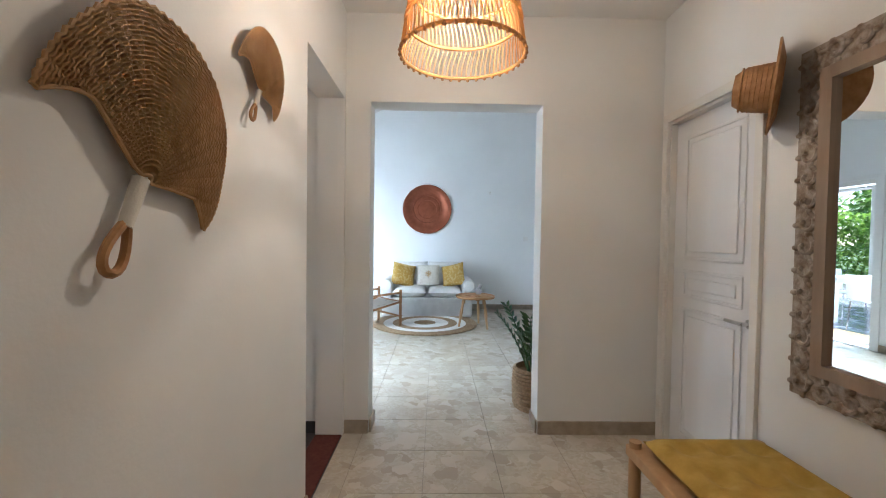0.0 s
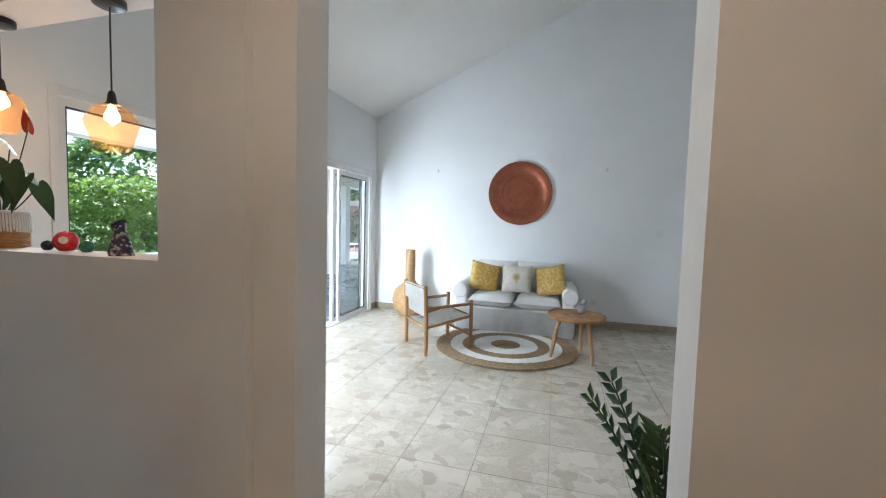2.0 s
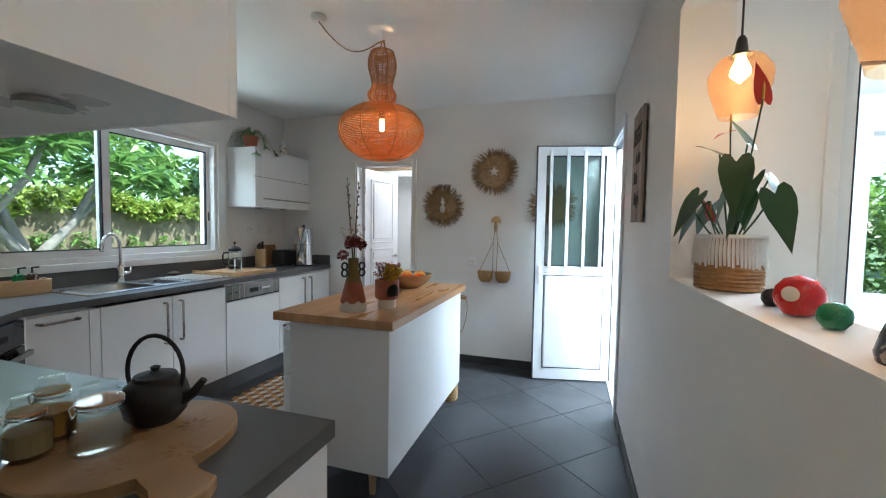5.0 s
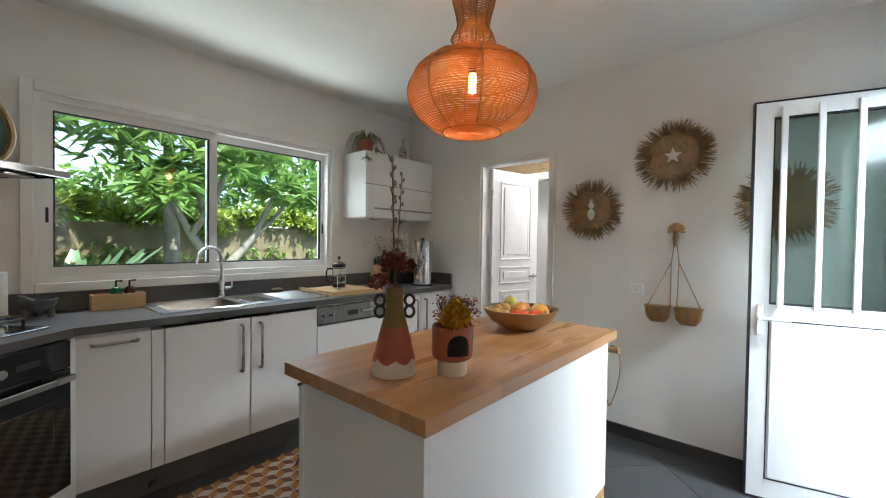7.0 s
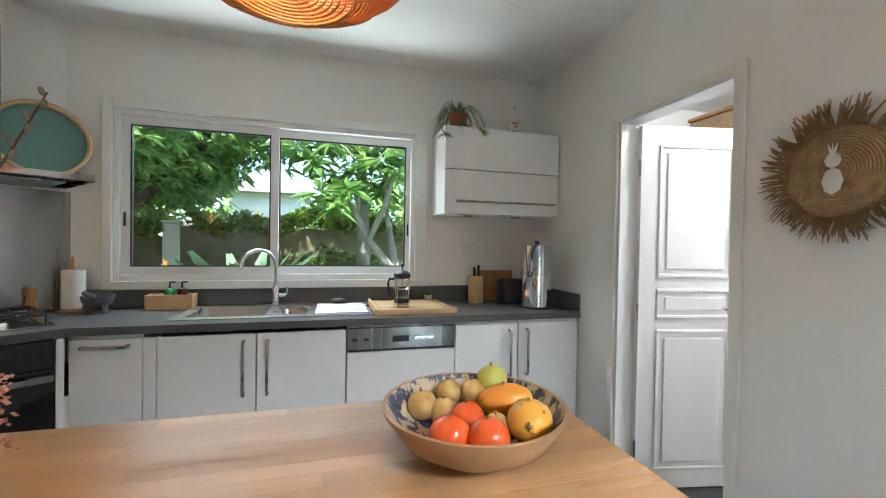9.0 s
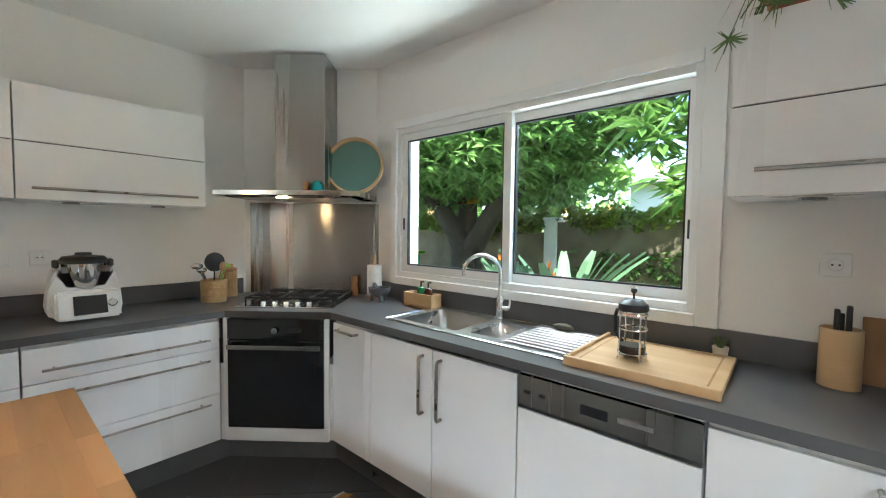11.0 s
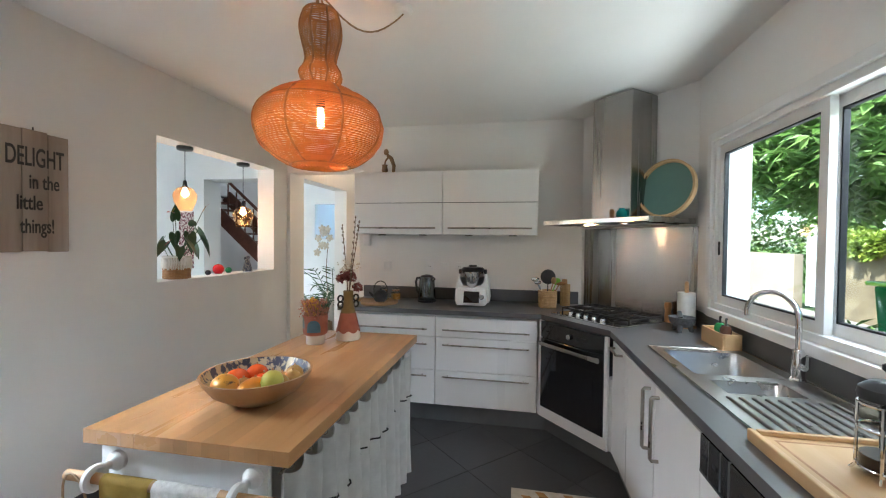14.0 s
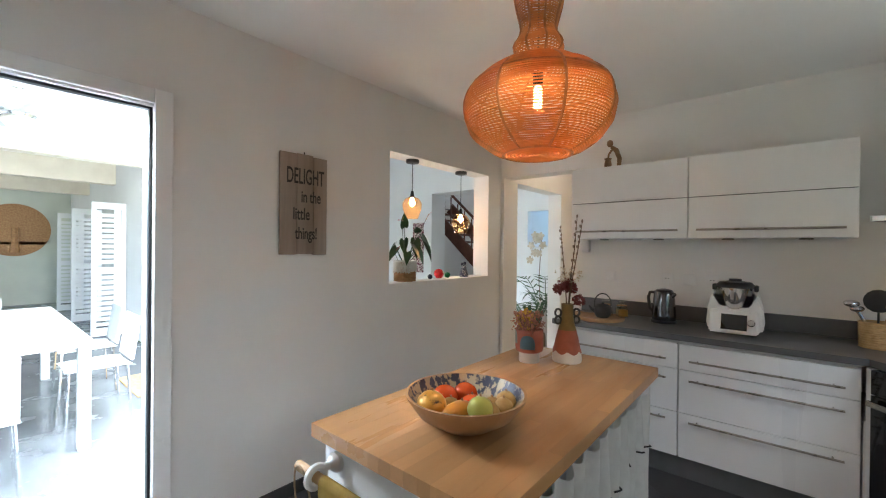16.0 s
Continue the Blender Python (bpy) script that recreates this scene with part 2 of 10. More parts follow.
def part(name, bm, material, parent=None, label="", smooth=False, at=None, world_xyz=False):
    """One mesh object under a thing or a part; world_xyz: the mesh is given in world coordinates."""
    if world_xyz and parent is not None:
        m = Matrix()
        o = parent
        while o is not None:
            m = o.matrix_basis @ m
            o = o.parent
        bm.transform(m.inverted())
    ob = new(name, to_mesh(name, bm, material, smooth))
    if smooth:
        ob.data.set_sharp_from_angle(angle=radians(38))
    if parent is not None:
        ob.parent = parent
    if at is not None:
        ob.matrix_basis = at
    if label:
        ob["label"] = label
    return ob


def box(x0, x1, y0, y1, z0, z1, bevel=0.0, seg=2, bm=None):
    own = bmesh.new()
    bmesh.ops.create_cube(own, size=1)
    bmesh.ops.scale(own, vec=(x1 - x0, y1 - y0, z1 - z0), verts=own.verts)
    bmesh.ops.translate(own, vec=((x0 + x1) / 2, (y0 + y1) / 2, (z0 + z1) / 2), verts=own.verts)
    if bevel:
        bmesh.ops.bevel(own, geom=own.edges[:], offset=bevel, segments=seg, affect='EDGES', profile=0.5)
    return join(bm, own)


def join(bm, own):
    if bm is None:
        return own
    me = bpy.data.meshes.new("tmp")
    own.to_mesh(me)
    own.free()
    bm.from_mesh(me)
    bpy.data.meshes.remove(me)
    return bm


def lathe(profile, seg=32, bm=None, cap=True, sx=1.0, sy=1.0):
    """A turned body from (radius, height) pairs."""
    own = bmesh.new()
    rings = []
    for r, z in profile:
        if r < 1e-5:
            rings.append([own.verts.new((0, 0, z))])
        else:
            rings.append([own.verts.new((r * sx * math.cos(2 * math.pi * k / seg), r * sy * math.sin(2 * math.pi * k / seg), z)) for k in range(seg)])
    for a, b in zip(rings, rings[1:]):
        for k in range(seg):
            q = [a[k % len(a)], a[(k + 1) % len(a)], b[(k + 1) % len(b)], b[k % len(b)]]
            q = list(dict.fromkeys(q))
            if len(q) > 2:
                own.faces.new(q)
    if cap:
        for r in (rings[0], rings[-1]):
            if len(r) > 2:
                own.faces.new(r)
    return join(bm, own)


def tube(points, radius, seg=8, bm=None, closed=False):
    """A round bar along points; radius may be a number or one a point."""
    own = bmesh.new()
    pts = [Vector(p) for p in points]
    n = len(pts)
    rings = []
    side = None
    for i, p in enumerate(pts):
        a = pts[(i - 1) % n] if closed or i else p
        b = pts[(i + 1) % n] if closed or i < n - 1 else p
        d = (b - a).normalized() if (b - a).length > 1e-9 else Vector((0, 0, 1))
        if side is None:
            side = d.orthogonal().normalized()
        side = (side - d * side.dot(d))
        side = side.normalized() if side.length > 1e-6 else d.orthogonal().normalized()
        up = d.cross(side)
        r = radius[i] if isinstance(radius, (list, tuple)) else radius
        rings.append([own.verts.new(p + (side * math.cos(2 * math.pi * k / seg) + up * math.sin(2 * math.pi * k / seg)) * r) for k in range(seg)])
    for i in range(n if closed else n - 1):
        a, b = rings[i], rings[(i + 1) % n]
        for k in range(seg):
            own.faces.new((a[k], a[(k + 1) % seg], b[(k + 1) % seg], b[k]))
    if not closed:
        own.faces.new(rings[0])
        own.faces.new(rings[-1])
    return join(bm, own)


def prism(poly, z0, z1, bm=None):
    """An upright prism over a polygon in plan."""
    own = bmesh.new()
    lo = [own.verts.new((x, y, z0)) for x, y in poly]
    hi = [own.verts.new((x, y, z1)) for x, y in poly]
    own.faces.new(lo)
    own.faces.new(hi)
    for k in range(len(poly)):
        own.faces.new((lo[k], lo[(k + 1) % len(poly)], hi[(k + 1) % len(poly)], hi[k]))
    return join(bm, own)


def panel(axis, f0, f1, u0, u1, z0, z1, holes=(), bm=None):
    """A wall slab between two faces f0, f1 on axis x or y, along u, with holes (u0, u1, z0, z1) cut through."""
    us = sorted({u0, u1, *(v for h in holes for v in h[:2] if u0 <= v <= u1)})
    zs = sorted({z0, z1, *(v for h in holes for v in h[2:] if z0 <= v <= z1)})
    solid = {}
    for i in range(len(us) - 1):
        for j in range(len(zs) - 1):
            cu, cz = (us[i] + us[i + 1]) / 2, (zs[j] + zs[j + 1]) / 2
            solid[i, j] = not any(h[0] < cu < h[1] and h[2] < cz < h[3] for h in holes)
    own = bmesh.new()
    cache = {}

    def v(f, u, z):
        k = (f, u, z)
        if k not in cache:
            cache[k] = own.verts.new((f, u, z) if axis == 'x' else (u, f, z))
        return cache[k]
    for (i, j), s in solid.items():
        if not s:
            continue
        a, b, c, d = us[i], us[i + 1], zs[j], zs[j + 1]
        own.faces.new((v(f0, a, c), v(f0, b, c), v(f0, b, d), v(f0, a, d)))
        own.faces.new((v(f1, a, c), v(f1, a, d), v(f1, b, d), v(f1, b, c)))
        for di, dj, q in ((-1, 0, ((a, c), (a, d))), (1, 0, ((b, c), (b, d))), (0, -1, ((a, c), (b, c))), (0, 1, ((a, d), (b, d)))):
            if not solid.get((i + di, j + dj), False):
                (p, r), (s2, t2) = q
                own.faces.new((v(f0, p, r), v(f0, s2, t2), v(f1, s2, t2), v(f1, p, r)))
    return join(bm, own)


def structure(name, bm, material, label, category, smooth=False):
    return tagged(part(name, bm, material, smooth=smooth), label, category, kind="structure")


# ---- the building's shell ----
KW, KE, KS, KN = -3.80, -0.13, -0.74, 2.70      # kitchen's inner faces
HW, HE = 0.04, 2.05                             # hall's inner faces
NN = 2.87                                       # far face of the wall between hall and living room
LW, LE, LN = -1.72, 2.55, 7.31                  # living room's inner faces
KC, HC = 2.52, 2.65                             # ceilings
structure("wall_north_kitchen", panel('y', KN, NN, KW - 0.12, HE + 0.12, 0, 2.9,
          [(-3.76, -2.982, 0, 2.05), (-1.60, -0.35, 1.16, 2.105), (0.195, 1.281, 0, 2.103)]), WALL,
          "white painted wall with a hatch and two openings", "wall")
structure("wall_west_kitchen", panel('x', KW - 0.11, KW, KS - 0.2, KN, 0, 2.9, [(0.166, 0.816, 0, 1.98)]), WALL, "white painted kitchen wall with a door opening", "wall")
structure("wall_south_kitchen", panel('y', KS - 0.2, KS, KW, KE + 0.17, 0, 2.9, [(-2.87, -1.10, 1.06, 2.06)]), WALL, "white painted kitchen wall with a wide window", "wall")
structure("wall_hall_west", panel('x', KE, HW, KS, 1.885, 0, 2.9), WALL, "white painted wall between hall and kitchen", "wall")
structure("wall_end_hall", box(-0.078, HW, 1.885, 1.95, 0, 2.11), WALL, "white painted end of the wall at the kitchen opening", "wall")
structure("lintel_kitchen_opening", box(KE, HW, 1.885, KN, 2.11, 2.9), WALL, "white lintel over the kitchen opening", "lintel")
structure("pilaster_kitchen_opening", box(KE, HW, KN - 0.035, KN, 0, 2.11), WALL, "shallow white pilaster of the kitchen opening", "pilaster")
structure("wall_corner_hob", prism([(KE, -0.124), (KE, KS), (-0.875, KS)], 0, KC), WALL, "white painted diagonal corner behind the hob", "wall")
structure("wall_hall_east", panel('x', HE, HE + 0.12, KS - 0.2, KN, 0, 2.9, [(1.93, 2.615, 0, 1.98)]), WALL, "white painted hall wall with a door", "wall")
structure("wall_hall_south", panel('y', KS - 0.2, KS, HW, HE, 0, 2.9), WALL, "white painted end wall of the hall", "wall")
structure("ceiling_kitchen", box(KW, KE, KS, KN, KC, KC + 0.08), CEIL, "white painted kitchen ceiling", "ceiling")
structure("ceiling_hall", box(HW, HE, KS, KN, HC, HC + 0.08), CEIL, "white painted hall ceiling", "ceiling")
# living room
structure("wall_west_living", panel('x', LW - 0.18, LW, NN, LN, 0, 4.9, [(3.19, 4.62, 0.55, 2.02), (4.75, 7.10, 0, 2.03)]), WALL_LIVING, "white painted living room wall with glazed openings", "wall")
structure("wall_north_living", panel('y', LN, LN + 0.18, LW - 0.18, LE + 0.12, 0, 6), WALL_LIVING, "tall white painted living room wall", "wall")
structure("wall_east_living", panel('x', LE, LE + 0.14, NN, LN, 0, 6, [(4.35, 6.02, 0, 2.51), (3.35, 3.85, 1.45, 2.05)]), WALL_LIVING, "white painted living room wall with an opening to the stairs", "wall")
structure("wall_south_living_upper", panel('y', NN - 0.17, NN, LW - 0.18, LE + 0.14, 2.904, 6), WALL_LIVING, "white painted upper wall of the living room", "wall")
structure("wall_south_living_east", panel('y', NN - 0.17, NN, HE + 0.12, LE + 0.14, 0, 2.9), WALL_LIVING, "white painted living room wall", "wall")
_c = box(LW - 0.18, LE + 0.14, NN - 0.17, LN + 0.18, 0, 0.12)
for _v in _c.verts:
    _v.co.z += 2.80 + 2.09 * (_v.co.x - LW + 0.18) / (LE - LW + 0.32)
structure("ceiling_living", _c, CEIL, "white sloping living room ceiling", "ceiling")
# pantry behind the kitchen's west door
structure("pantry_wall_west", panel('x', -5.6, -5.5, -0.9, 2.2, 0, 2.6), WALL, "white painted pantry wall", "wall")
structure("pantry_wall_south", panel('y', -0.9, -0.8, -5.5, KW - 0.11, 0, 2.6), WALL, "white painted pantry wall", "wall")
structure("pantry_wall_north", panel('y', 2.1, 2.2, -5.5, KW - 0.11, 0, 2.6), WALL, "white painted pantry wall", "wall")
structure("pantry_ceiling", box(-5.5, KW - 0.11, -0.8, 2.1, 2.5, 2.6), CEIL, "white pantry ceiling", "ceiling")
structure("pantry_floor", box(-5.5, KW - 0.11, -0.8, 2.1, -0.1, 0.0), SLATE, "dark tiled pantry floor", "floor")
structure("floor_kitchen", box(KW - 0.11, KE, KS - 0.2, NN, -0.1, -0.006), SLATE_GROUT, "dark grout bed of the kitchen floor", "floor")
structure("floor_living", box(KE, LE + 0.1, KS - 0.2, NN, -0.1, -0.006), GROUT, "grout bed of the terrazzo floor", "floor")
structure("floor_living_north", box(LW - 0.18, LE + 0.1, NN, LN, -0.1, -0.006), GROUT, "grout bed of the terrazzo floor", "floor")

# ---- kitchen: joinery ----
def bar_handle(parent, a, b, out, r=0.006, proud=0.035):
    """A round bar between a and b with two posts, standing proud along out (world coordinates)."""
    a, b, out = Vector(a), Vector(b), Vector(out)
    d = (b - a).normalized()
    bm = tube([a + out * proud, b + out * proud], r, 10)
    for p in (a + d * 0.04, b - d * 0.04):
        tube([p, p + out * proud], r * 0.75, 8, bm)
    return part("handle", bm, HANDLE, parent, "satin metal bar handle", smooth=True, world_xyz=True)


def bow_handle(parent, p, q, out):
    """A flat bow handle between p and q."""
    p, q, out = Vector(p), Vector(q), Vector(out)
    bm = tube([p, p + out * 0.026, p + out * 0.032 + (q - p) * 0.03, q + out * 0.032 - (q - p) * 0.03, q + out * 0.026, q], 0.0075, 8)
    return part("handle", bm, HANDLE, parent, "satin metal bow handle", smooth=True, world_xyz=True)


# drawer units on the hall side
for _n, (_y0, _y1) in enumerate(((0.268, 1.053), (1.057, 1.842))):
    _u = thing("drawer_unit", (-0.42, (_y0 + _y1) / 2, 0), "white three-drawer kitchen base unit with long bar handles", "drawer unit", "kitchen drawer units")
    part("body", box(-0.68, KE, _y0, _y1, 0.15, 0.866), CARCASS, _u, world_xyz=True)
    for _z0, _z1, _zh in ((0.692, 0.846, 0.752), (0.427, 0.688, 0.635), (0.152, 0.423, 0.385)):
        _f = part("drawer_front", box(-0.70, -0.68, _y0 + 0.002, _y1 - 0.002, _z0, _z1, 0.0015), LAMINATE, _u, world_xyz=True)
        bar_handle(_f, (-0.70, _y0 + 0.06, _zh), (-0.70, _y1 - 0.06, _zh), (-1, 0, 0))
_u = thing("end_panel", (-0.42, 1.853, 0), "white end panel of the kitchen base units", "end panel")
part("board", box(-0.702, KE, 1.845, 1.866, 0.0, 0.866, 0.0015), LAMINATE, _u, world_xyz=True)

# plinths
structure("plinth_east", box(-0.635, -0.615, 0.20, 1.845, 0.0, 0.148), PLINTH, "grey metal plinth under the drawer units", "plinth")
structure("plinth_south", box(-3.79, -1.14, -0.24, -0.22, 0.0, 0.148), PLINTH, "grey metal plinth under the sink units", "plinth")
structure("plinth_corner", prism([(-0.615, 0.20), (-0.635, 0.20), (-1.142, -0.22), (-1.142, -0.24), (-1.13, -0.24)], 0.0, 0.148), PLINTH, "grey metal plinth under the oven", "plinth")

# corner oven unit on the diagonal
DD, DN = Vector((-0.770, -0.637, 0)), Vector((0.637, -0.770, 0))
OM = Vector((-0.945, 0.05, 0))


def diag(a0, a1, n0, n1, z0, z1, bevel=0.0):
    """A box along the diagonal: a along its front, n into the corner."""
    bm = box(a0, a1, n0, n1, z0, z1, bevel)
    bm.transform(Matrix.Translation(OM) @ Matrix(((DD.x, DN.x, 0, 0), (DD.y, DN.y, 0, 0), (0, 0, 1, 0), (0, 0, 0, 1))))
    return bm


def dpt(a, n, z):
    return OM + DD * a + DN * n + Vector((0, 0, z))


_u = thing("oven_cabinet", (-0.72, -0.2, 0), "white corner cabinet housing the built-in oven", "cabinet")
part("body", prism([(-0.70, 0.262), (KE - 0.004, 0.262), (KE - 0.004, -0.14), (-0.88, KS + 0.004), (-1.19, KS + 0.004), (-1.19, -0.165)], 0.15, 0.60), CARCASS, _u, world_xyz=True)
part("base_strip", diag(-0.299, 0.305, -0.018, 0.0, 0.152, 0.228, 0.0015), LAMINATE, _u, world_xyz=True)
part("side_strip", diag(-0.303, -0.279, -0.018, 0.0, 0.23, 0.864, 0.001), LAMINATE, _u, world_xyz=True)
part("side_strip", diag(0.279, 0.305, -0.018, 0.0, 0.23, 0.864, 0.001), LAMINATE, _u, world_xyz=True)
_u = thing("oven", tuple(dpt(0, 0.2, 0.23)), "black glass built-in oven with a steel handle", "oven")
part("casing", diag(-0.276, 0.276, -0.004, 0.35, 0.604, 0.862), BLACK, _u, world_xyz=True)
_f = part("door", diag(-0.277, 0.277, -0.024, -0.006, 0.232, 0.742, 0.002), OVEN_GLASS, _u, world_xyz=True)
part("window", diag(-0.20, 0.20, -0.026, -0.0245, 0.32, 0.62, 0.001), OVEN_GLASS, _f, world_xyz=True)
_h = diag(-0.265, 0.265, -0.062, -0.044, 0.695, 0.722, 0.004)
for _a in (-0.23, 0.23):
    join(_h, diag(_a - 0.008, _a + 0.008, -0.046, -0.022, 0.70, 0.717))
part("handle", _h, STEEL, _f, "brushed steel oven handle", world_xyz=True)
_f = part("control_panel", diag(-0.277, 0.277, -0.024, -0.006, 0.746, 0.862, 0.002), OVEN_GLASS, _u, world_xyz=True)
_k = lathe([(0, 0), (0.019, 0), (0.018, 0.016), (0, 0.017)], 20)
_k.transform(Matrix.Translation(dpt(0.0, -0.024, 0.80)) @ Matrix(((DD.x, 0, -DN.x, 0), (DD.y, 0, -DN.y, 0), (0, 1, 0, 0), (0, 0, 0, 1))))
part("knob", _k, STEEL, _f, smooth=True, world_xyz=True)
part("display", diag(0.06, 0.15, -0.0255, -0.0245, 0.79, 0.815), BLACK, _f, world_xyz=True)

# sink-side units
SF = -0.16


def door_unit(name, x0, x1, handle, label, cat="cabinet", body=True):
    u = thing(name, ((x0 + x1) / 2, -0.45, 0), label, cat, "kitchen base units")
    if body:
        part("body", box(x0 + 0.001, x1 - 0.001, KS + 0.004, SF - 0.02, 0.15, 0.862 if name != "sink_unit" else 0.70), CARCASS, u, world_xyz=True)
    d = part("door", box(x0 + 0.002, x1 - 0.002, SF - 0.02, SF, 0.152, 0.846, 0.0015), LAMINATE, u, world_xyz=True)
    if handle == 'h':
        bow_handle(d, ((x0 + x1) / 2 - 0.085, SF, 0.815), ((x0 + x1) / 2 + 0.085, SF, 0.815), (0, 1, 0))
    elif handle is not None:
        bow_handle(d, (handle, SF, 0.545), (handle, SF, 0.81), (0, 1, 0))
    return u


door_unit("pullout_unit", -1.475, -1.19, 'h', "narrow white pull-out base unit with a metal handle")
_u = thing("filler_strip", (-1.5, -0.3, 0), "white filler strip between base units", "filler strip")
part("board", box(-1.529, -1.477, SF - 0.3, SF, 0.152, 0.846, 0.001), LAMINATE, _u, world_xyz=True)
door_unit("sink_unit", -1.96, -1.532, -1.905, "white sink base unit door with a long metal handle")
door_unit("sink_unit", -2.397, -1.963, -2.015, "white sink base unit door with a long metal handle")
door_unit("cupboard_unit", -3.385, -2.998, -3.33, "white base cupboard with a long metal handle")
door_unit("cupboard_unit", -3.79, -3.388, -3.44, "white base cupboard with a long metal handle")
_u = thing("dishwasher", (-2.697, -0.45, 0), "white dishwasher with a steel control strip", "dishwasher")
part("body", box(-2.993, -2.40, KS + 0.004, SF - 0.02, 0.15, 0.862), CARCASS, _u, world_xyz=True)
part("door", box(-2.992, -2.402, SF - 0.02, SF + 0.002, 0.152, 0.722, 0.002), LAMINATE, _u, world_xyz=True)
_f = part("control_strip", box(-2.992, -2.402, SF - 0.02, SF + 0.004, 0.726, 0.85, 0.002), STEEL, _u, "brushed steel control strip", world_xyz=True)
part("grip", box(-2.87, -2.76, SF + 0.003, SF + 0.012, 0.782, 0.802, 0.003), STEELP, _f, world_xyz=True)
part("display", box(-2.73, -2.64, SF + 0.003, SF + 0.006, 0.772, 0.806, 0.001), BLACK, _f, world_xyz=True)
part("vent", box(-2.99, -2.404, SF + 0.003, SF + 0.006, 0.728, 0.738, 0.001), BLACK, _f, world_xyz=True)
for _x in (-2.44, -2.50):
    part("button", box(_x - 0.012, _x + 0.012, SF + 0.003, SF + 0.007, 0.785, 0.797, 0.001), BLACK, _f, world_xyz=True)

# worktop with a cut-out for the sink
SX0, SX1, SY0, SY1 = -2.545, -1.535, -0.70, -0.255      # sink's rim
_w = thing("worktop", (-1.9, -0.4, 0.866), "dark grey laminate worktop with an upstand", "worktop")
_t = prism([(KE - 0.002, 1.876), (-0.716, 1.876), (-0.716, 0.245), (-1.188, -0.145), (SX1 - 0.01, -0.145), (SX1 - 0.01, KS + 0.002), (-0.877, KS + 0.002), (KE - 0.002, -0.126)], 0.868, 0.905)
part("slab", _t, COUNTER, _w, world_xyz=True)
part("slab", box(-3.797, SX0 + 0.01, KS + 0.002, -0.145, 0.868, 0.905), COUNTER, _w, world_xyz=True)
part("slab", box(SX0 + 0.0101, SX1 - 0.0101, SY1 - 0.012, -0.145, 0.868, 0.905), COUNTER, _w, world_xyz=True)
part("slab", box(SX0 + 0.0101, SX1 - 0.0101, KS + 0.002, SY0 + 0.012, 0.868, 0.905), COUNTER, _w, world_xyz=True)
part("upstand", box(KE - 0.016, KE - 0.002, -0.10, 1.876, 0.906, 1.015, 0.002), COUNTER, _w, world_xyz=True)
part("upstand", box(-3.78, -0.90, KS + 0.002, KS + 0.016, 0.906, 1.012, 0.002), COUNTER, _w, world_xyz=True)
part("upstand", box(-3.797, -3.783, KS + 0.018, -0.15, 0.906, 1.012, 0.002), COUNTER, _w, world_xyz=True)

# wall cabinets
for _y0, _y1 in ((0.266, 1.041), (1.045, 1.82)):
    _u = thing("wall_cabinet", (-0.32, (_y0 + _y1) / 2, 1.5), "white wall cabinet with two lift-up fronts and a long bar handle", "wall cabinet", "kitchen wall cabinets")
    part("body", box(-0.494, KE - 0.002, _y0, _y1, 1.502, 2.026, 0.001), LAMINATE, _u, world_xyz=True)
    part("upper_front", box(-0.513, -0.495, _y0 + 0.001, _y1 - 0.001, 1.7675, 2.026, 0.0012), LAMINATE, _u, world_xyz=True)
    # dark strip stands in for the shade in the gap between fronts
    part("joint_seal", box(-0.503, -0.4942, _y0 + 0.004, _y1 - 0.004, 1.760, 1.770), GASKET, _u, "dark strip for the shade in the joint between the fronts", world_xyz=True)
    _f = part("lower_front", box(-0.513, -0.495, _y0 + 0.001, _y1 - 0.001, 1.502, 1.7625, 0.0012), LAMINATE, _u, world_xyz=True)
    bar_handle(_f, (-0.513, _y0 + 0.05, 1.553), (-0.513, _y1 - 0.05, 1.553), (-1, 0, 0), 0.007)
    for _y in (_y0 + 0.2, _y1 - 0.2):
        _l = lathe([(0, 0), (0.034, 0), (0.034, 0.008), (0.025, 0.010), (0, 0.010)], 20)
        _l.transform(Matrix.Translation((-0.36, _y, 1.4915)))
        part("spotlight", _l, STEEL, _u, "small round steel downlight", smooth=True, world_xyz=True)
_u = thing("wall_cabinet", (-3.38, -0.57, 1.5), "white wall cabinet with two lift-up fronts in the corner", "wall cabinet", "kitchen wall cabinets")
part("body", box(-3.79, -2.992, KS + 0.002, -0.434, 1.502, 2.05, 0.001), LAMINATE, _u, world_xyz=True)
part("upper_front", box(-3.79, -2.992, -0.433, -0.415, 1.783, 2.05, 0.0012), LAMINATE, _u, world_xyz=True)
# the corner cabinet's gap gets its shade from a dark strip too
part("joint_seal", box(-3.786, -2.996, -0.4338, -0.425, 1.775, 1.785), GASKET, _u, "dark strip for the shade in the joint between the fronts", world_xyz=True)
_f = part("lower_front", box(-3.79, -2.992, -0.433, -0.415, 1.502, 1.778, 0.0012), LAMINATE, _u, world_xyz=True)
bar_handle(_f, (-3.745, -0.415, 1.578), (-3.06, -0.415, 1.578), (0, 1, 0), 0.007)
for _x in (-3.55, -3.2):
    _l = lathe([(0, 0), (0.034, 0), (0.034, 0.008), (0.025, 0.010), (0, 0.010)], 20)
    _l.transform(Matrix.Translation((_x, -0.57, 1.4915)))
    part("spotlight", _l, STEEL, _u, "small round steel downlight", smooth=True, world_xyz=True)

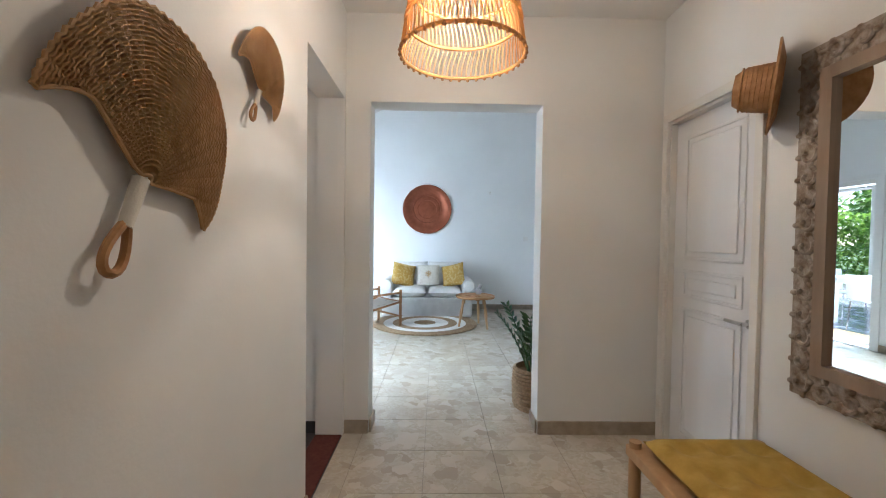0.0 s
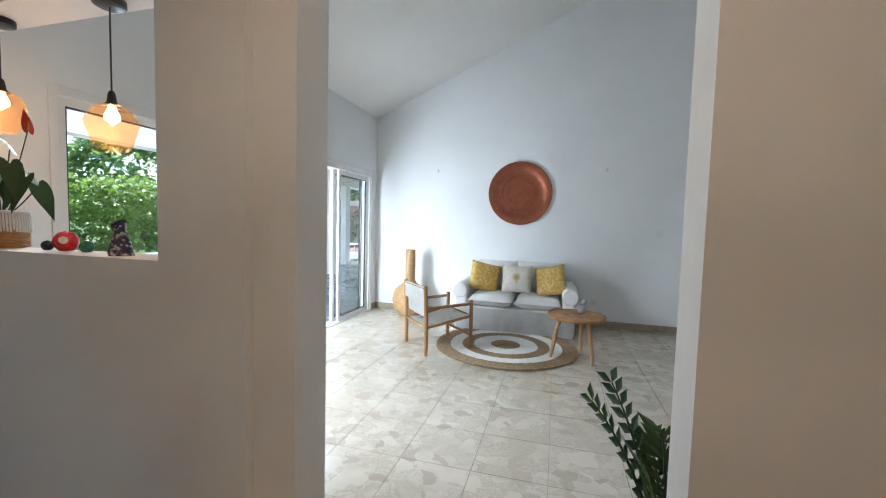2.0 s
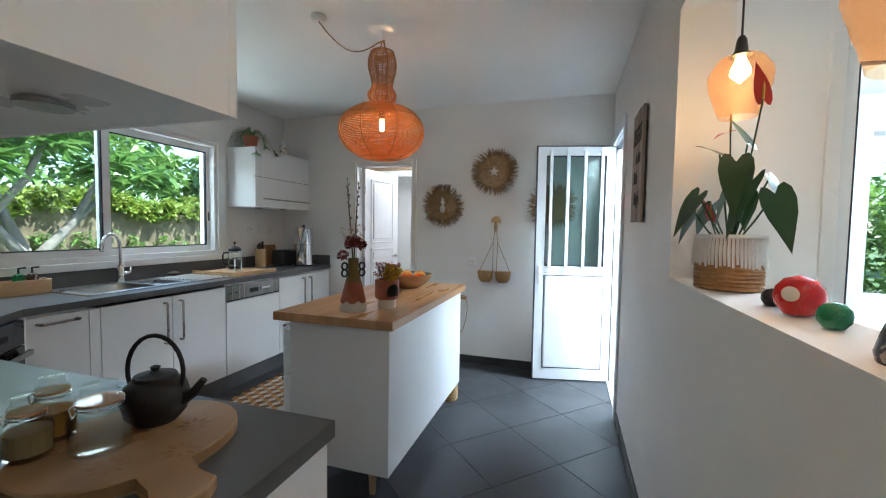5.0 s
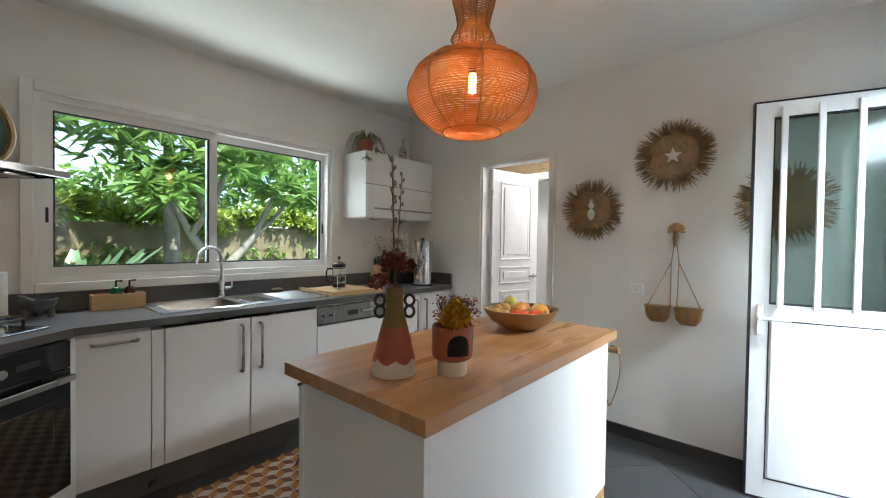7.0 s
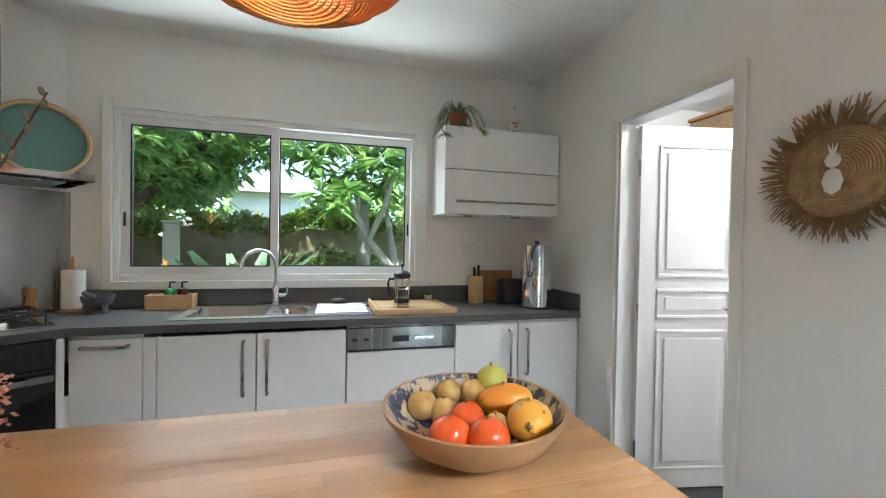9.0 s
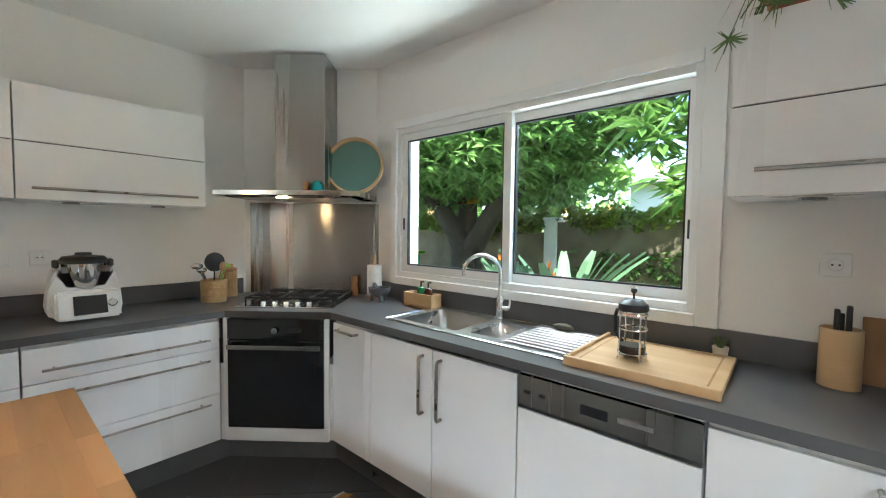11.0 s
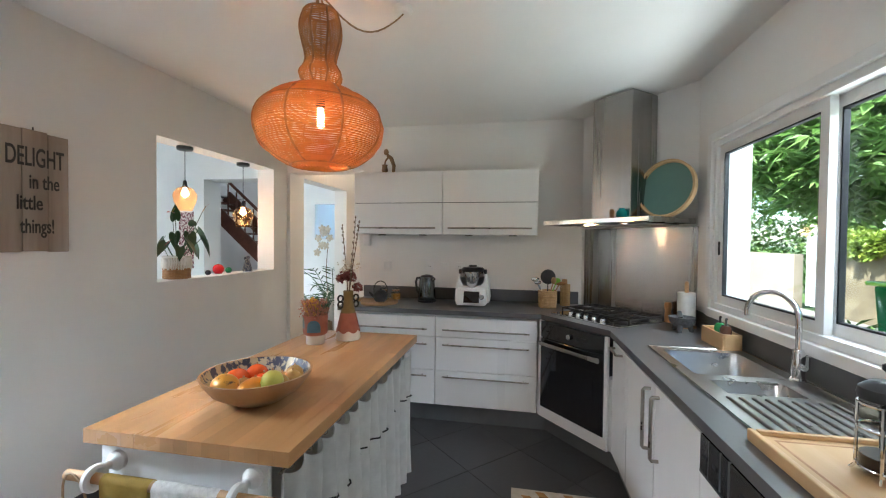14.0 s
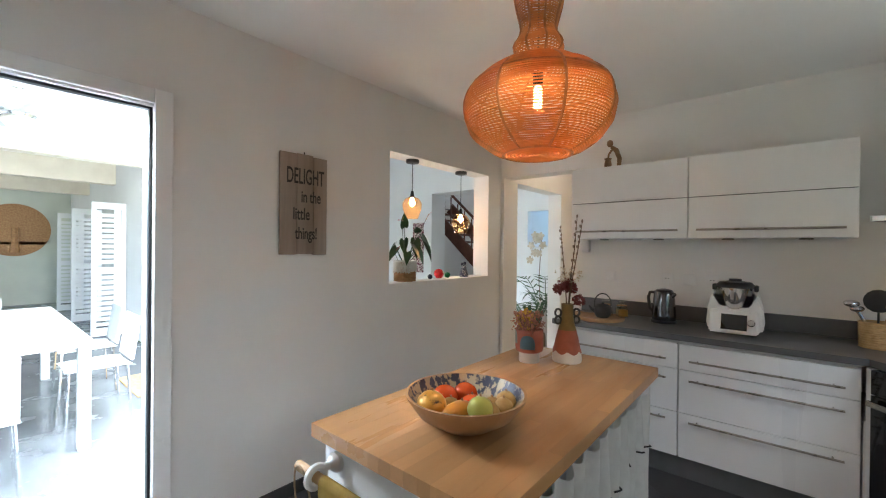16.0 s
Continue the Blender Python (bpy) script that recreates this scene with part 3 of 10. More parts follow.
# cooker hood, splashback and hob
_u = thing("cooker_hood", tuple(dpt(0, 0.4, 1.575)), "brushed steel chimney cooker hood in the corner", "cooker hood")
part("canopy", diag(-0.45, 0.45, 0.15, 0.645, 1.578, 1.612, 0.004), STEEL, _u, world_xyz=True)
part("front_lip", diag(-0.449, 0.449, 0.142, 0.149, 1.58, 1.61, 0.002), STEELP, _u, world_xyz=True)
part("filter", diag(-0.36, 0.36, 0.22, 0.60, 1.570, 1.577), PLINTH, _u, world_xyz=True)
part("chimney", diag(-0.165, 0.165, 0.36, 0.645, 1.613, 2.504, 0.006), STEEL, _u, world_xyz=True)
# black block stands in for the thin shadow between chimney and ceiling
part("collar", diag(-0.14, 0.14, 0.40, 0.645, 2.506, KC - 0.002), BLACK, _u, "dark block for the shadow gap above the chimney", world_xyz=True)
for _a in (-0.05, 0.24):
    part("hood_lamp", diag(_a - 0.03, _a + 0.03, 0.19, 0.215, 1.566, 1.577, 0.002), BULB if _a < 0 else STEELP, _u, world_xyz=True)
_u = thing("splashback", tuple(dpt(0, 0.645, 0.906)), "brushed steel splashback behind the hob", "splashback")
part("sheet", diag(-0.475, 0.475, 0.640, 0.646, 0.907, 1.56, 0.001), STEEL, _u, world_xyz=True)
bulb_light("hood_light", tuple(dpt(-0.05, 0.24, 1.53)), 0.14, (1.0, 0.58, 0.28), 0.03)

_u = thing("gas_hob", tuple(dpt(0, 0.34, 0.905)), "steel gas hob with black cast iron grates", "hob")
part("plate", diag(-0.30, 0.30, 0.09, 0.60, 0.906, 0.914, 0.003), STEELP, _u, world_xyz=True)
_burn = [(-0.18, 0.24), (-0.18, 0.47), (0.02, 0.40), (0.20, 0.24), (0.20, 0.47)]
for _a, _n in _burn:
    _b = lathe([(0.045, 0), (0.045, 0.010), (0.032, 0.016), (0.032, 0.022), (0, 0.022)], 20)
    _b.transform(Matrix.Translation(dpt(_a, _n, 0.914)))
    part("burner", _b, IRON, _u, smooth=True, world_xyz=True)
for _a0, _a1 in ((-0.285, -0.085), (-0.08, 0.11), (0.115, 0.29)):
    _g = bmesh.new()
    for _n in (0.20, 0.355, 0.56):
        tube([dpt(_a0, _n, 0.945), dpt(_a1, _n, 0.945)], 0.006, 6, _g)
    for _a in (_a0, (_a0 + _a1) / 2, _a1):
        tube([dpt(_a, 0.20, 0.945), dpt(_a, 0.56, 0.945)], 0.006, 6, _g)
    for _a in (_a0, _a1):
        for _n in (0.20, 0.56):
            tube([dpt(_a, _n, 0.914), dpt(_a, _n, 0.945)], 0.006, 6, _g)
    for _n in (0.26, 0.30, 0.45, 0.50):
        tube([dpt((_a0 + _a1) / 2 - 0.07, _n, 0.95), dpt((_a0 + _a1) / 2 + 0.07, _n, 0.95)], 0.005, 6, _g)
    part("grate", _g, IRON, _u, "black cast iron grate", world_xyz=True)
for _k in range(5):
    _b = lathe([(0.019, 0), (0.019, 0.014), (0.015, 0.024), (0, 0.025)], 18)
    _b.transform(Matrix.Translation(dpt(-0.14 + 0.07 * _k, 0.135, 0.914)))
    part("knob", _b, CHROME, _u, "chrome hob knob", smooth=True, world_xyz=True)

# sink and tap
SINK = mat("sink_steel", (0.44, 0.435, 0.42), (0.40, 0.395, 0.38), 8, 0.30, metal=1.0, rvar=0.03)


def bowl_shell(x0, x1, y0, y1, zt, depth, r=0.05):
    """A rounded sink bowl, open at the top."""
    bm = bmesh.new()

    def ring(inset, z, rr):
        pts = []
        for cx, cy, a0 in ((x1 - inset - rr, y1 - inset - rr, 0), (x0 + inset + rr, y1 - inset - rr, 90), (x0 + inset + rr, y0 + inset + rr, 180), (x1 - inset - rr, y0 + inset + rr, 270)):
            for k in range(6):
                a = radians(a0 + 18 * k)
                pts.append(bm.verts.new((cx + rr * math.cos(a), cy + rr * math.sin(a), z)))
        return pts
    rs = [ring(0, zt, r), ring(0.006, zt - 0.012, r), ring(0.014, zt - depth + 0.03, r), ring(0.04, zt - depth, r * 0.8)]
    for a, b in zip(rs, rs[1:]):
        for k in range(len(a)):
            bm.faces.new((a[k], a[(k + 1) % len(a)], b[(k + 1) % len(b)], b[k]))
    bm.faces.new(rs[-1])
    return bm


_u = thing("sink", ((SX0 + SX1) / 2, -0.48, 0.74), "steel one and a half bowl sink with a drainer", "sink")
BB = ((-1.985, -1.585, -0.655, -0.295), (-2.20, -2.03, -0.60, -0.32))


def sheet_with_holes(x0, x1, y0, y1, z, holes, th):
    bm = panel('y', z, z + th, x0, x1, y0, y1, holes)
    bm.transform(Matrix(((1, 0, 0, 0), (0, 0, 1, 0), (0, 1, 0, 0), (0, 0, 0, 1))))
    return bm


part("rim", sheet_with_holes(SX0, SX1, SY0, SY1, 0.9055, [(b[0] + 0.012, b[1] - 0.012, b[2] + 0.012, b[3] - 0.012) for b in BB], 0.004), SINK, _u, world_xyz=True)
_e = bmesh.new()
for _p, _q in (((SX0, SY0), (SX1, SY0)), ((SX1, SY0), (SX1, SY1)), ((SX1, SY1), (SX0, SY1)), ((SX0, SY1), (SX0, SY0))):
    tube([(*_p, 0.909), (*_q, 0.909)], 0.004, 6, _e)
part("rim_edge", _e, STEELP, _u, smooth=True, world_xyz=True)
for _b in BB:
    part("bowl", bowl_shell(*_b, 0.910, 0.18 if _b[0] > -2.0 else 0.13), SINK, _u, smooth=True, world_xyz=True)
    _d = lathe([(0.0, 0), (0.03, 0), (0.034, 0.004), (0.034, 0.0)], 18)
    _d.transform(Matrix.Translation(((_b[0] + _b[1]) / 2, (_b[2] + _b[3]) / 2, 0.911 - (0.18 if _b[0] > -2.0 else 0.13))))
    part("drain", _d, CHROME, _u, smooth=True, world_xyz=True)
for _k in range(9):
    _y = -0.63 + 0.04 * _k
    part("drainer_rib", tube([(-2.52, _y, 0.910), (-2.50, _y, 0.9125), (-2.25, _y, 0.9125), (-2.235, _y, 0.910)], 0.006, 8), SINK, _u, smooth=True, world_xyz=True)
_u = thing("kitchen_tap", (-1.985, -0.672, 0.91), "tall chrome swan-neck kitchen tap", "tap")
_b = lathe([(0.027, 0), (0.027, 0.006), (0.022, 0.012), (0.022, 0.11), (0.017, 0.125), (0.0, 0.126)], 24)
part("body", _b, CHROME, _u, smooth=True)
_pts = [(0, 0, 0.11), (0, 0, 0.24)]
for _k in range(13):
    _a = math.pi * _k / 12 * 1.05
    _pts.append((0.105 * (1 - math.cos(_a)) * 0.85, 0.105 * (1 - math.cos(_a)) * 0.45, 0.24 + 0.10 * math.sin(_a)))
part("spout", tube(_pts, 0.011, 12), CHROME, _u, smooth=True)
_b = tube([(-0.02, 0, 0.06), (-0.05, 0.004, 0.062), (-0.062, 0.006, 0.07), (-0.068, 0.008, 0.115)], [0.014, 0.012, 0.008, 0.006], 10)
part("lever", _b, CHROME, _u, smooth=True)

# ---- kitchen window ----
WX0, WX1, WZ0, WZ1 = -2.87, -1.10, 1.06, 2.06
_wd = thing("window_1", (-1.98, KS, WZ0), "wide white aluminium sliding kitchen window over the sink", "window", kind="structure")
for _nm, _bx in (("architrave", (WX0 - 0.08, WX0, WZ0 - 0.05, WZ1 + 0.05)), ("architrave", (WX1, WX1 + 0.05, WZ0 - 0.05, WZ1 + 0.05)),
                 ("architrave", (WX0 + 0.0005, WX1 - 0.0005, WZ1, WZ1 + 0.05)), ("sill", (WX0 + 0.0005, WX1 - 0.0005, WZ0 - 0.05, WZ0))):
    part(_nm, box(_bx[0], _bx[1], KS, KS + (0.022 if _nm == "architrave" else 0.034), _bx[2], _bx[3], 0.004), ALU, _wd, world_xyz=True)
for _bx in ((WX0, WX0 + 0.03, WZ0, WZ1), (WX1 - 0.03, WX1, WZ0, WZ1), (WX0 + 0.03, WX1 - 0.03, WZ1 - 0.035, WZ1), (WX0 + 0.03, WX1 - 0.03, WZ0, WZ0 + 0.035)):
    part("frame", box(_bx[0], _bx[1], KS - 0.10, KS + 0.004, _bx[2], _bx[3], 0.002), ALU, _wd, world_xyz=True)


def sash(parent, x0, x1, y, z0, z1, w=0.05, axis='y', gasket=0.008, left=None, right=None):
    """A sliding sash with a dark gasket and a pane, in the plane y (or x)."""
    wl, wr = left or w, right or w
    s = part("sash", panel(axis, y - 0.015, y + 0.015, x0, x1, z0, z1, [(x0 + wl, x1 - wr, z0 + w, z1 - w)]), ALU, parent, "white aluminium sliding sash", world_xyz=True)
    g = gasket
    part("gasket", panel(axis, y - 0.011, y + 0.011, x0 + wl, x1 - wr, z0 + w, z1 - w, [(x0 + wl + g, x1 - wr - g, z0 + w + g, z1 - w - g)]), GASKET, s, "black rubber gasket", world_xyz=True)
    p = part("pane", panel(axis, y - 0.002, y + 0.002, x0 + wl + g, x1 - wr - g, z0 + w + g, z1 - w - g), GLASS, s, "clear glass pane", world_xyz=True)
    p.visible_shadow = False
    return s


_s = sash(_wd, WX0 + 0.03, -1.935, KS - 0.07, WZ0 + 0.035, WZ1 - 0.035, 0.047, left=0.027)
part("latch", box(WX0 + 0.037, WX0 + 0.047, KS - 0.054, KS - 0.046, 1.36, 1.44, 0.002), GASKET, _s, world_xyz=True)
_s = sash(_wd, -1.985, WX1 - 0.03, KS - 0.03, WZ0 + 0.035, WZ1 - 0.035, 0.047, right=0.045)
part("latch", box(WX1 - 0.057, WX1 - 0.045, KS - 0.014, KS - 0.006, 1.38, 1.46, 0.002), GASKET, _s, world_xyz=True)

# ---- island ----
_u = thing("kitchen_island", (-2.225, 1.30, 0), "white kitchen island with a beech block top on wooden legs", "kitchen island")
IX0, IX1, IY0, IY1 = -2.845, -1.60, 1.06, 1.592
part("end_panel", box(IX1 - 0.018, IX1, IY0, IY1, 0.175, 0.866, 0.0015), LAMINATE, _u, world_xyz=True)
part("end_panel", box(IX0, IX0 + 0.018, IY0, IY1, 0.175, 0.866, 0.0015), LAMINATE, _u, world_xyz=True)
part("back_panel", box(IX0 + 0.018, IX1 - 0.018, IY1 - 0.018, IY1 - 0.0005, 0.175, 0.866, 0.0015), LAMINATE, _u, world_xyz=True)
part("bottom", box(IX0 + 0.018, IX1 - 0.018, IY0, IY1 - 0.018, 0.175, 0.193), LAMINATE, _u, world_xyz=True)
part("shelf", box(IX0 + 0.018, IX1 - 0.018, IY0 + 0.04, IY1 - 0.018, 0.50, 0.518), LAMINATE, _u, world_xyz=True)
for _x in (IX0 + 0.12, IX1 - 0.12):
    for _y in (IY0 + 0.10, IY1 - 0.14):
        _l = lathe([(0.016, 0), (0.024, 0.175)], 16)
        _l.transform(Matrix.Translation((_x, _y, 0)))
        part("leg", _l, WOOD, _u, "turned light wood leg", smooth=True, world_xyz=True)
_top = part("worktop", box(-2.873, -1.576, 0.984, 1.618, 0.8665, 0.9005), BEECH, _u, "butcher-block beech worktop", world_xyz=True)
_rng = random.Random(4)
_ny = 15
for _j in range(_ny):
    _y0 = 0.982 + _j * (0.638 / _ny)
    _x = -2.875
    while _x < -1.574 - 1e-4:
        _w2 = min(_rng.uniform(0.24, 0.52), -1.574 - _x)
        if -1.574 - _x - _w2 < 0.08:
            _w2 = -1.574 - _x
        part("stave", box(_x + 0.0002, _x + _w2 - 0.0002, _y0 + 0.0002, _y0 + 0.638 / _ny - 0.0002, 0.8675, 0.9075 + _rng.uniform(-0.0001, 0.0001)), BEECH, _top, world_xyz=True)
        _x += _w2
# curtain on the open side
_u = thing("island_curtain", (-2.2, 1.03, 0.2), "white cotton curtain with black stitching hung under the island top", "curtain")
_b = bmesh.new()
_rows, _cols = 14, 150
_grid = []
for _r in range(_rows + 1):
    _z = 0.845 - 0.70 * _r / _rows
    _line = []
    for _c in range(_cols + 1):
        _s = _c / _cols
        _sag = 0.048 * abs(math.sin(_s * math.pi * 12)) * max(0.0, 1 - _r / 4)
        _dep = 0.029 * math.sin(_s * 2 * math.pi * 12 + 0.6 * math.sin(5 * _s)) * (0.55 + 0.45 * _r / _rows) + 0.006 * math.sin(37 * _s + _r * 0.3)
        _line.append(_b.verts.new((-2.83 + 1.22 * _s, 1.022 + _dep, _z - _sag)))
    _grid.append(_line)
for _r in range(_rows):
    for _c in range(_cols):
        _b.faces.new((_grid[_r][_c], _grid[_r][_c + 1], _grid[_r + 1][_c + 1], _grid[_r + 1][_c]))
bmesh.ops.solidify(_b, geom=_b.faces[:], thickness=0.002)
part("cloth", _b, WHITE_COTTON, _u, smooth=True, world_xyz=True)
part("rod", tube([(-2.85, 1.022, 0.835), (-1.60, 1.022, 0.835)], 0.005, 8), HANDLE, _u, smooth=True, world_xyz=True)
for _k in range(13):
    _x = -2.80 + 1.17 * _k / 12
    part("curtain_ring", tube([(_x, 1.022 + 0.011 * math.cos(a), 0.834 + 0.013 * math.sin(a)) for a in [2 * math.pi * i / 10 for i in range(10)]], 0.0018, 5, closed=True), HANDLE, _u, world_xyz=True)
for _k in range(9):
    _x = -2.74 + 0.135 * _k
    _pp = []
    for _i in range(6):
        _s = (_x + 0.013 * _i + 2.83) / 1.22
        _pp.append((_x + 0.013 * _i, 1.022 + 0.029 * math.sin(_s * 2 * math.pi * 12 + 0.6 * math.sin(5 * _s)) * 0.7 - 0.006, 0.615 - 0.02 * (_k % 3) + 0.004 * math.sin(_i)))
    part("stitching", tube(_pp, 0.0035, 5), INK, _u, "black embroidered stitches", world_xyz=True)
# towel rail on the island's end
_u = thing("towel_rail", (-2.93, 1.3, 0.8), "wooden towel rail with white rings on the island end", "towel rail")
part("rod", tube([(-2.915, 0.99, 0.80), (-2.915, 1.62, 0.80)], 0.014, 14), WOOD, _u, smooth=True, world_xyz=True)
for _y in (1.10, 1.53):
    part("bracket", tube([(-2.915 + 0.026 * math.cos(a), _y, 0.80 + 0.026 * math.sin(a)) for a in [2 * math.pi * i / 18 for i in range(18)]], 0.011, 8, closed=True), WHITE_PLASTIC, _u, "white ring bracket", smooth=True, world_xyz=True)
    _l = lathe([(0.028, 0), (0.028, 0.012), (0.012, 0.03), (0.012, 0.05), (0, 0.05)], 18)
    _l.transform(Matrix.Translation((-2.8455, _y, 0.815)) @ pose(0, 0, 0, 0, -90, 0))
    part("rose", _l, WHITE_PLASTIC, _u, smooth=True, world_xyz=True)


def hung_cloth(name, y0, y1, drop_f, drop_b, material, label, seed):
    u = thing(name, (-2.915, (y0 + y1) / 2, 0.80), label, "tea towel", "towels on the rail")
    bm = bmesh.new()
    prof = [(0.018, -drop_b), (0.018, -drop_b * 0.5), (0.016, 0)]
    prof += [(0.0165 * math.cos(a), 0.0165 * math.sin(a)) for a in (0.5, 1.1, 1.6, 2.2, 2.8)]
    prof += [(-0.017, 0), (-0.02, -drop_f * 0.3), (-0.022, -drop_f * 0.65), (-0.022, -drop_f)]
    rows = []
    for k in range(15):
        s = k / 14
        y = y0 + (y1 - y0) * s
        rows.append([bm.verts.new((-2.915 + x - (0.008 * math.sin(s * 9 + seed) if z < -0.02 and x < 0 else 0), y, 0.80 + z + 0.006 * math.sin(s * 4 + seed) * (1 if abs(z) > 0.1 else 0))) for x, z in prof])
    for a, b in zip(rows, rows[1:]):
        for k in range(len(prof) - 1):
            bm.faces.new((a[k], a[k + 1], b[k + 1], b[k]))
    bmesh.ops.solidify(bm, geom=bm.faces[:], thickness=0.002)
    part("cloth", bm, material, u, smooth=True, world_xyz=True)


hung_cloth("tea_towel", 1.345, 1.495, 0.34, 0.30, MUSTARD, "mustard yellow tea towel folded over the rail", 1)
CHECK = mat("checked_cloth", (0.80, 0.79, 0.76), (0.66, 0.65, 0.62), 60, 0.85, bump=0.3, bscale=200)
hung_cloth("tea_towel", 1.145, 1.335, 0.32, 0.28, CHECK, "white waffle tea towel hung over the rail", 3)
_u = thing("jute_loop", (-2.915, 1.585, 0.5), "thin jute cord loop hung on the towel rail", "loop")
part("loop", tube([(-2.916 + 0.017 * math.cos(a), 1.585 + 0.05 * math.sin(a) * (0.2 + 0.8 * abs(math.sin(a / 2))), 0.675 - 0.142 * math.cos(a)) for a in [math.pi + 2 * math.pi * i / 24 for i in range(24)]], 0.003, 6, closed=True), JUTE, _u, world_xyz=True)
_u = thing("hanging_tassel", (-2.915, 1.03, 0.6), "natural cotton tassel tied to the towel rail", "tassel")
_b = lathe([(0.0, 0.0), (0.016, 0.0), (0.018, -0.10), (0.024, -0.2), (0, -0.2)], 12)
_b.transform(Matrix.Translation((-2.935, 1.02, 0.79)))
part("tassel", _b, LINEN, _u, smooth=True, world_xyz=True)
_u = thing("bottle_net", (-2.905, 1.5, 0), "tall woven straw bottle on the floor beside the island", "straw bottle")
_b = lathe([(0.055, 0), (0.06, 0.02), (0.06, 0.24), (0.045, 0.29), (0.022, 0.33), (0.022, 0.38), (0, 0.38)], 20)
part("body", _b, RATTAN_PALE, _u, smooth=True)
for _k in range(11):
    _z = 0.02 + 0.022 * _k
    part("coil", tube([(0.061 * math.cos(a), 0.061 * math.sin(a), _z) for a in [2 * math.pi * i / 20 for i in range(20)]], 0.005, 5, closed=True), RATTAN_PALE, _u)

# ---- kitchen: doors, lamps, wall pieces ----
def panel_door(parent, w, h, material, name="leaf"):
    """A moulded door leaf in local x (width), y (thickness) and z, with raised panels on both faces."""
    leaf = part(name, box(0, w, -0.018, 0.018, 0, h, 0.002), material, parent)
    st = 0.10
    for z0, z1 in ((0.10, 0.86), (0.92, 1.08), (1.14, h - 0.10)):
        for s in (-1, 1):
            fr = bmesh.new()
            for x0, x1, a, b in ((st, w - st, z0, z0 + 0.018), (st, w - st, z1 - 0.018, z1), (st, st + 0.018, z0 + 0.018, z1 - 0.018), (w - st - 0.018, w - st, z0 + 0.018, z1 - 0.018)):
                box(x0, x1, min(s * 0.0185, s * 0.026), max(s * 0.0185, s * 0.026), a, b, 0.003, 1, fr)
            part("moulding", fr, material, leaf)
            pn = box(st + 0.045, w - st - 0.045, min(s * 0.0185, s * 0.0245), max(s * 0.0185, s * 0.0245), z0 + 0.045, z1 - 0.045, 0.005, 1)
            part("raised_panel", pn, material, leaf)
    return leaf


def lever_handle(parent, x, z, side, material, flip=1):
    bm = lathe([(0.022, 0), (0.022, 0.006), (0.010, 0.010), (0.010, 0.04), (0, 0.04)], 18)
    bm.transform(Matrix.Translation((x, side * 0.019, z)) @ pose(0, 0, 0, -90 * side, 0, 0))
    tube([(x, side * 0.055, z), (x - flip * 0.03, side * 0.058, z), (x - flip * 0.11, side * 0.055, z)], 0.009, 10, bm)
    return part("door_handle", bm, material, parent, "metal lever handle", smooth=True)


# pantry door, open inwards
_d = thing("door_1", (KW - 0.10, 0.204, 0.008), "white moulded pantry door standing open into the pantry", "door", kind="structure", rz=169)
_leaf = panel_door(_d, 0.62, 1.95, DOORW)
lever_handle(_leaf, 0.565, 0.98, -1, STEELP)
for _z in (0.22, 0.95, 1.72):
    part("hinge", tube([(-0.006, -0.02, _z - 0.045), (-0.006, -0.02, _z + 0.045)], 0.007, 8), STEELP, _d)
_f = thing("door_frame_1", (KW, 0.515, 0), "painted frame around the pantry doorway", "door frame", kind="structure")
for _y0, _y1, _z0, _z1 in ((0.124, 0.166, 0, 2.02), (0.816, 0.858, 0, 2.02), (0.1665, 0.8155, 1.98, 2.02)):
    part("architrave", box(KW, KW + 0.016, _y0, _y1, _z0, _z1, 0.003), TRIM, _f, world_xyz=True)
for _y0, _y1, _z0, _z1 in ((0.166, 0.181, 0, 1.98), (0.801, 0.816, 0, 1.98), (0.1815, 0.8005, 1.965, 1.98)):
    part("lining", box(KW - 0.11, KW - 0.0005, _y0, _y1, _z0, _z1, 0.001), DOORW, _f, world_xyz=True)
# pantry shelving seen over and beside the door
_sh = thing("pantry_shelves", (-5.3, -0.4, 0), "white pantry shelving with boards and jars", "shelving")
for _z in (0.35, 0.8, 1.25, 1.7):
    part("shelf", box(-5.45, -4.1, -0.795, -0.42, _z, _z + 0.025), LAMINATE, _sh, world_xyz=True)
for _x in (-5.45, -4.12):
    part("upright", box(_x, _x + 0.022, -0.795, -0.42, 0, 2.1), LAMINATE, _sh, world_xyz=True)
_sh = thing("storage_box", (-5.3, -0.15, 2.107), "brown woven storage box on the high pantry shelf", "storage box")
part("box", box(-5.45, -5.10, -0.62, 0.30, 2.107, 2.32, 0.015), JUTE, _sh, world_xyz=True)
part("lid", box(-5.46, -5.09, -0.63, 0.31, 2.322, 2.35, 0.006), RATTAN, _sh, world_xyz=True)
_sh = thing("pantry_high_shelf", (-5.3, -0.15, 2.08), "white high shelf in the pantry", "shelf")
part("board", box(-5.498, -5.07, -0.79, 0.45, 2.08, 2.105), LAMINATE, _sh, world_xyz=True)
part("rail", box(-5.085, -5.07, -0.79, 0.45, 2.03, 2.078), LAMINATE, _sh, world_xyz=True)
# fill light and dome added unseen; no lamp is known in the pantry
bulb_light("pantry_lamp", (-4.75, 0.85, 2.36), 15, (1.0, 0.95, 0.93), 0.12)
_u = thing("pantry_ceiling_lamp", (-4.75, 0.85, 2.5), "round white dome added unseen for fill light in the pantry", "ceiling lamp")
part("dome", lathe([(0.0, -0.08), (0.08, -0.06), (0.13, -0.02), (0.14, 0.0)], 24), mat("opal_glass", (0.85, 0.83, 0.8), rough=0.3), _u, smooth=True)

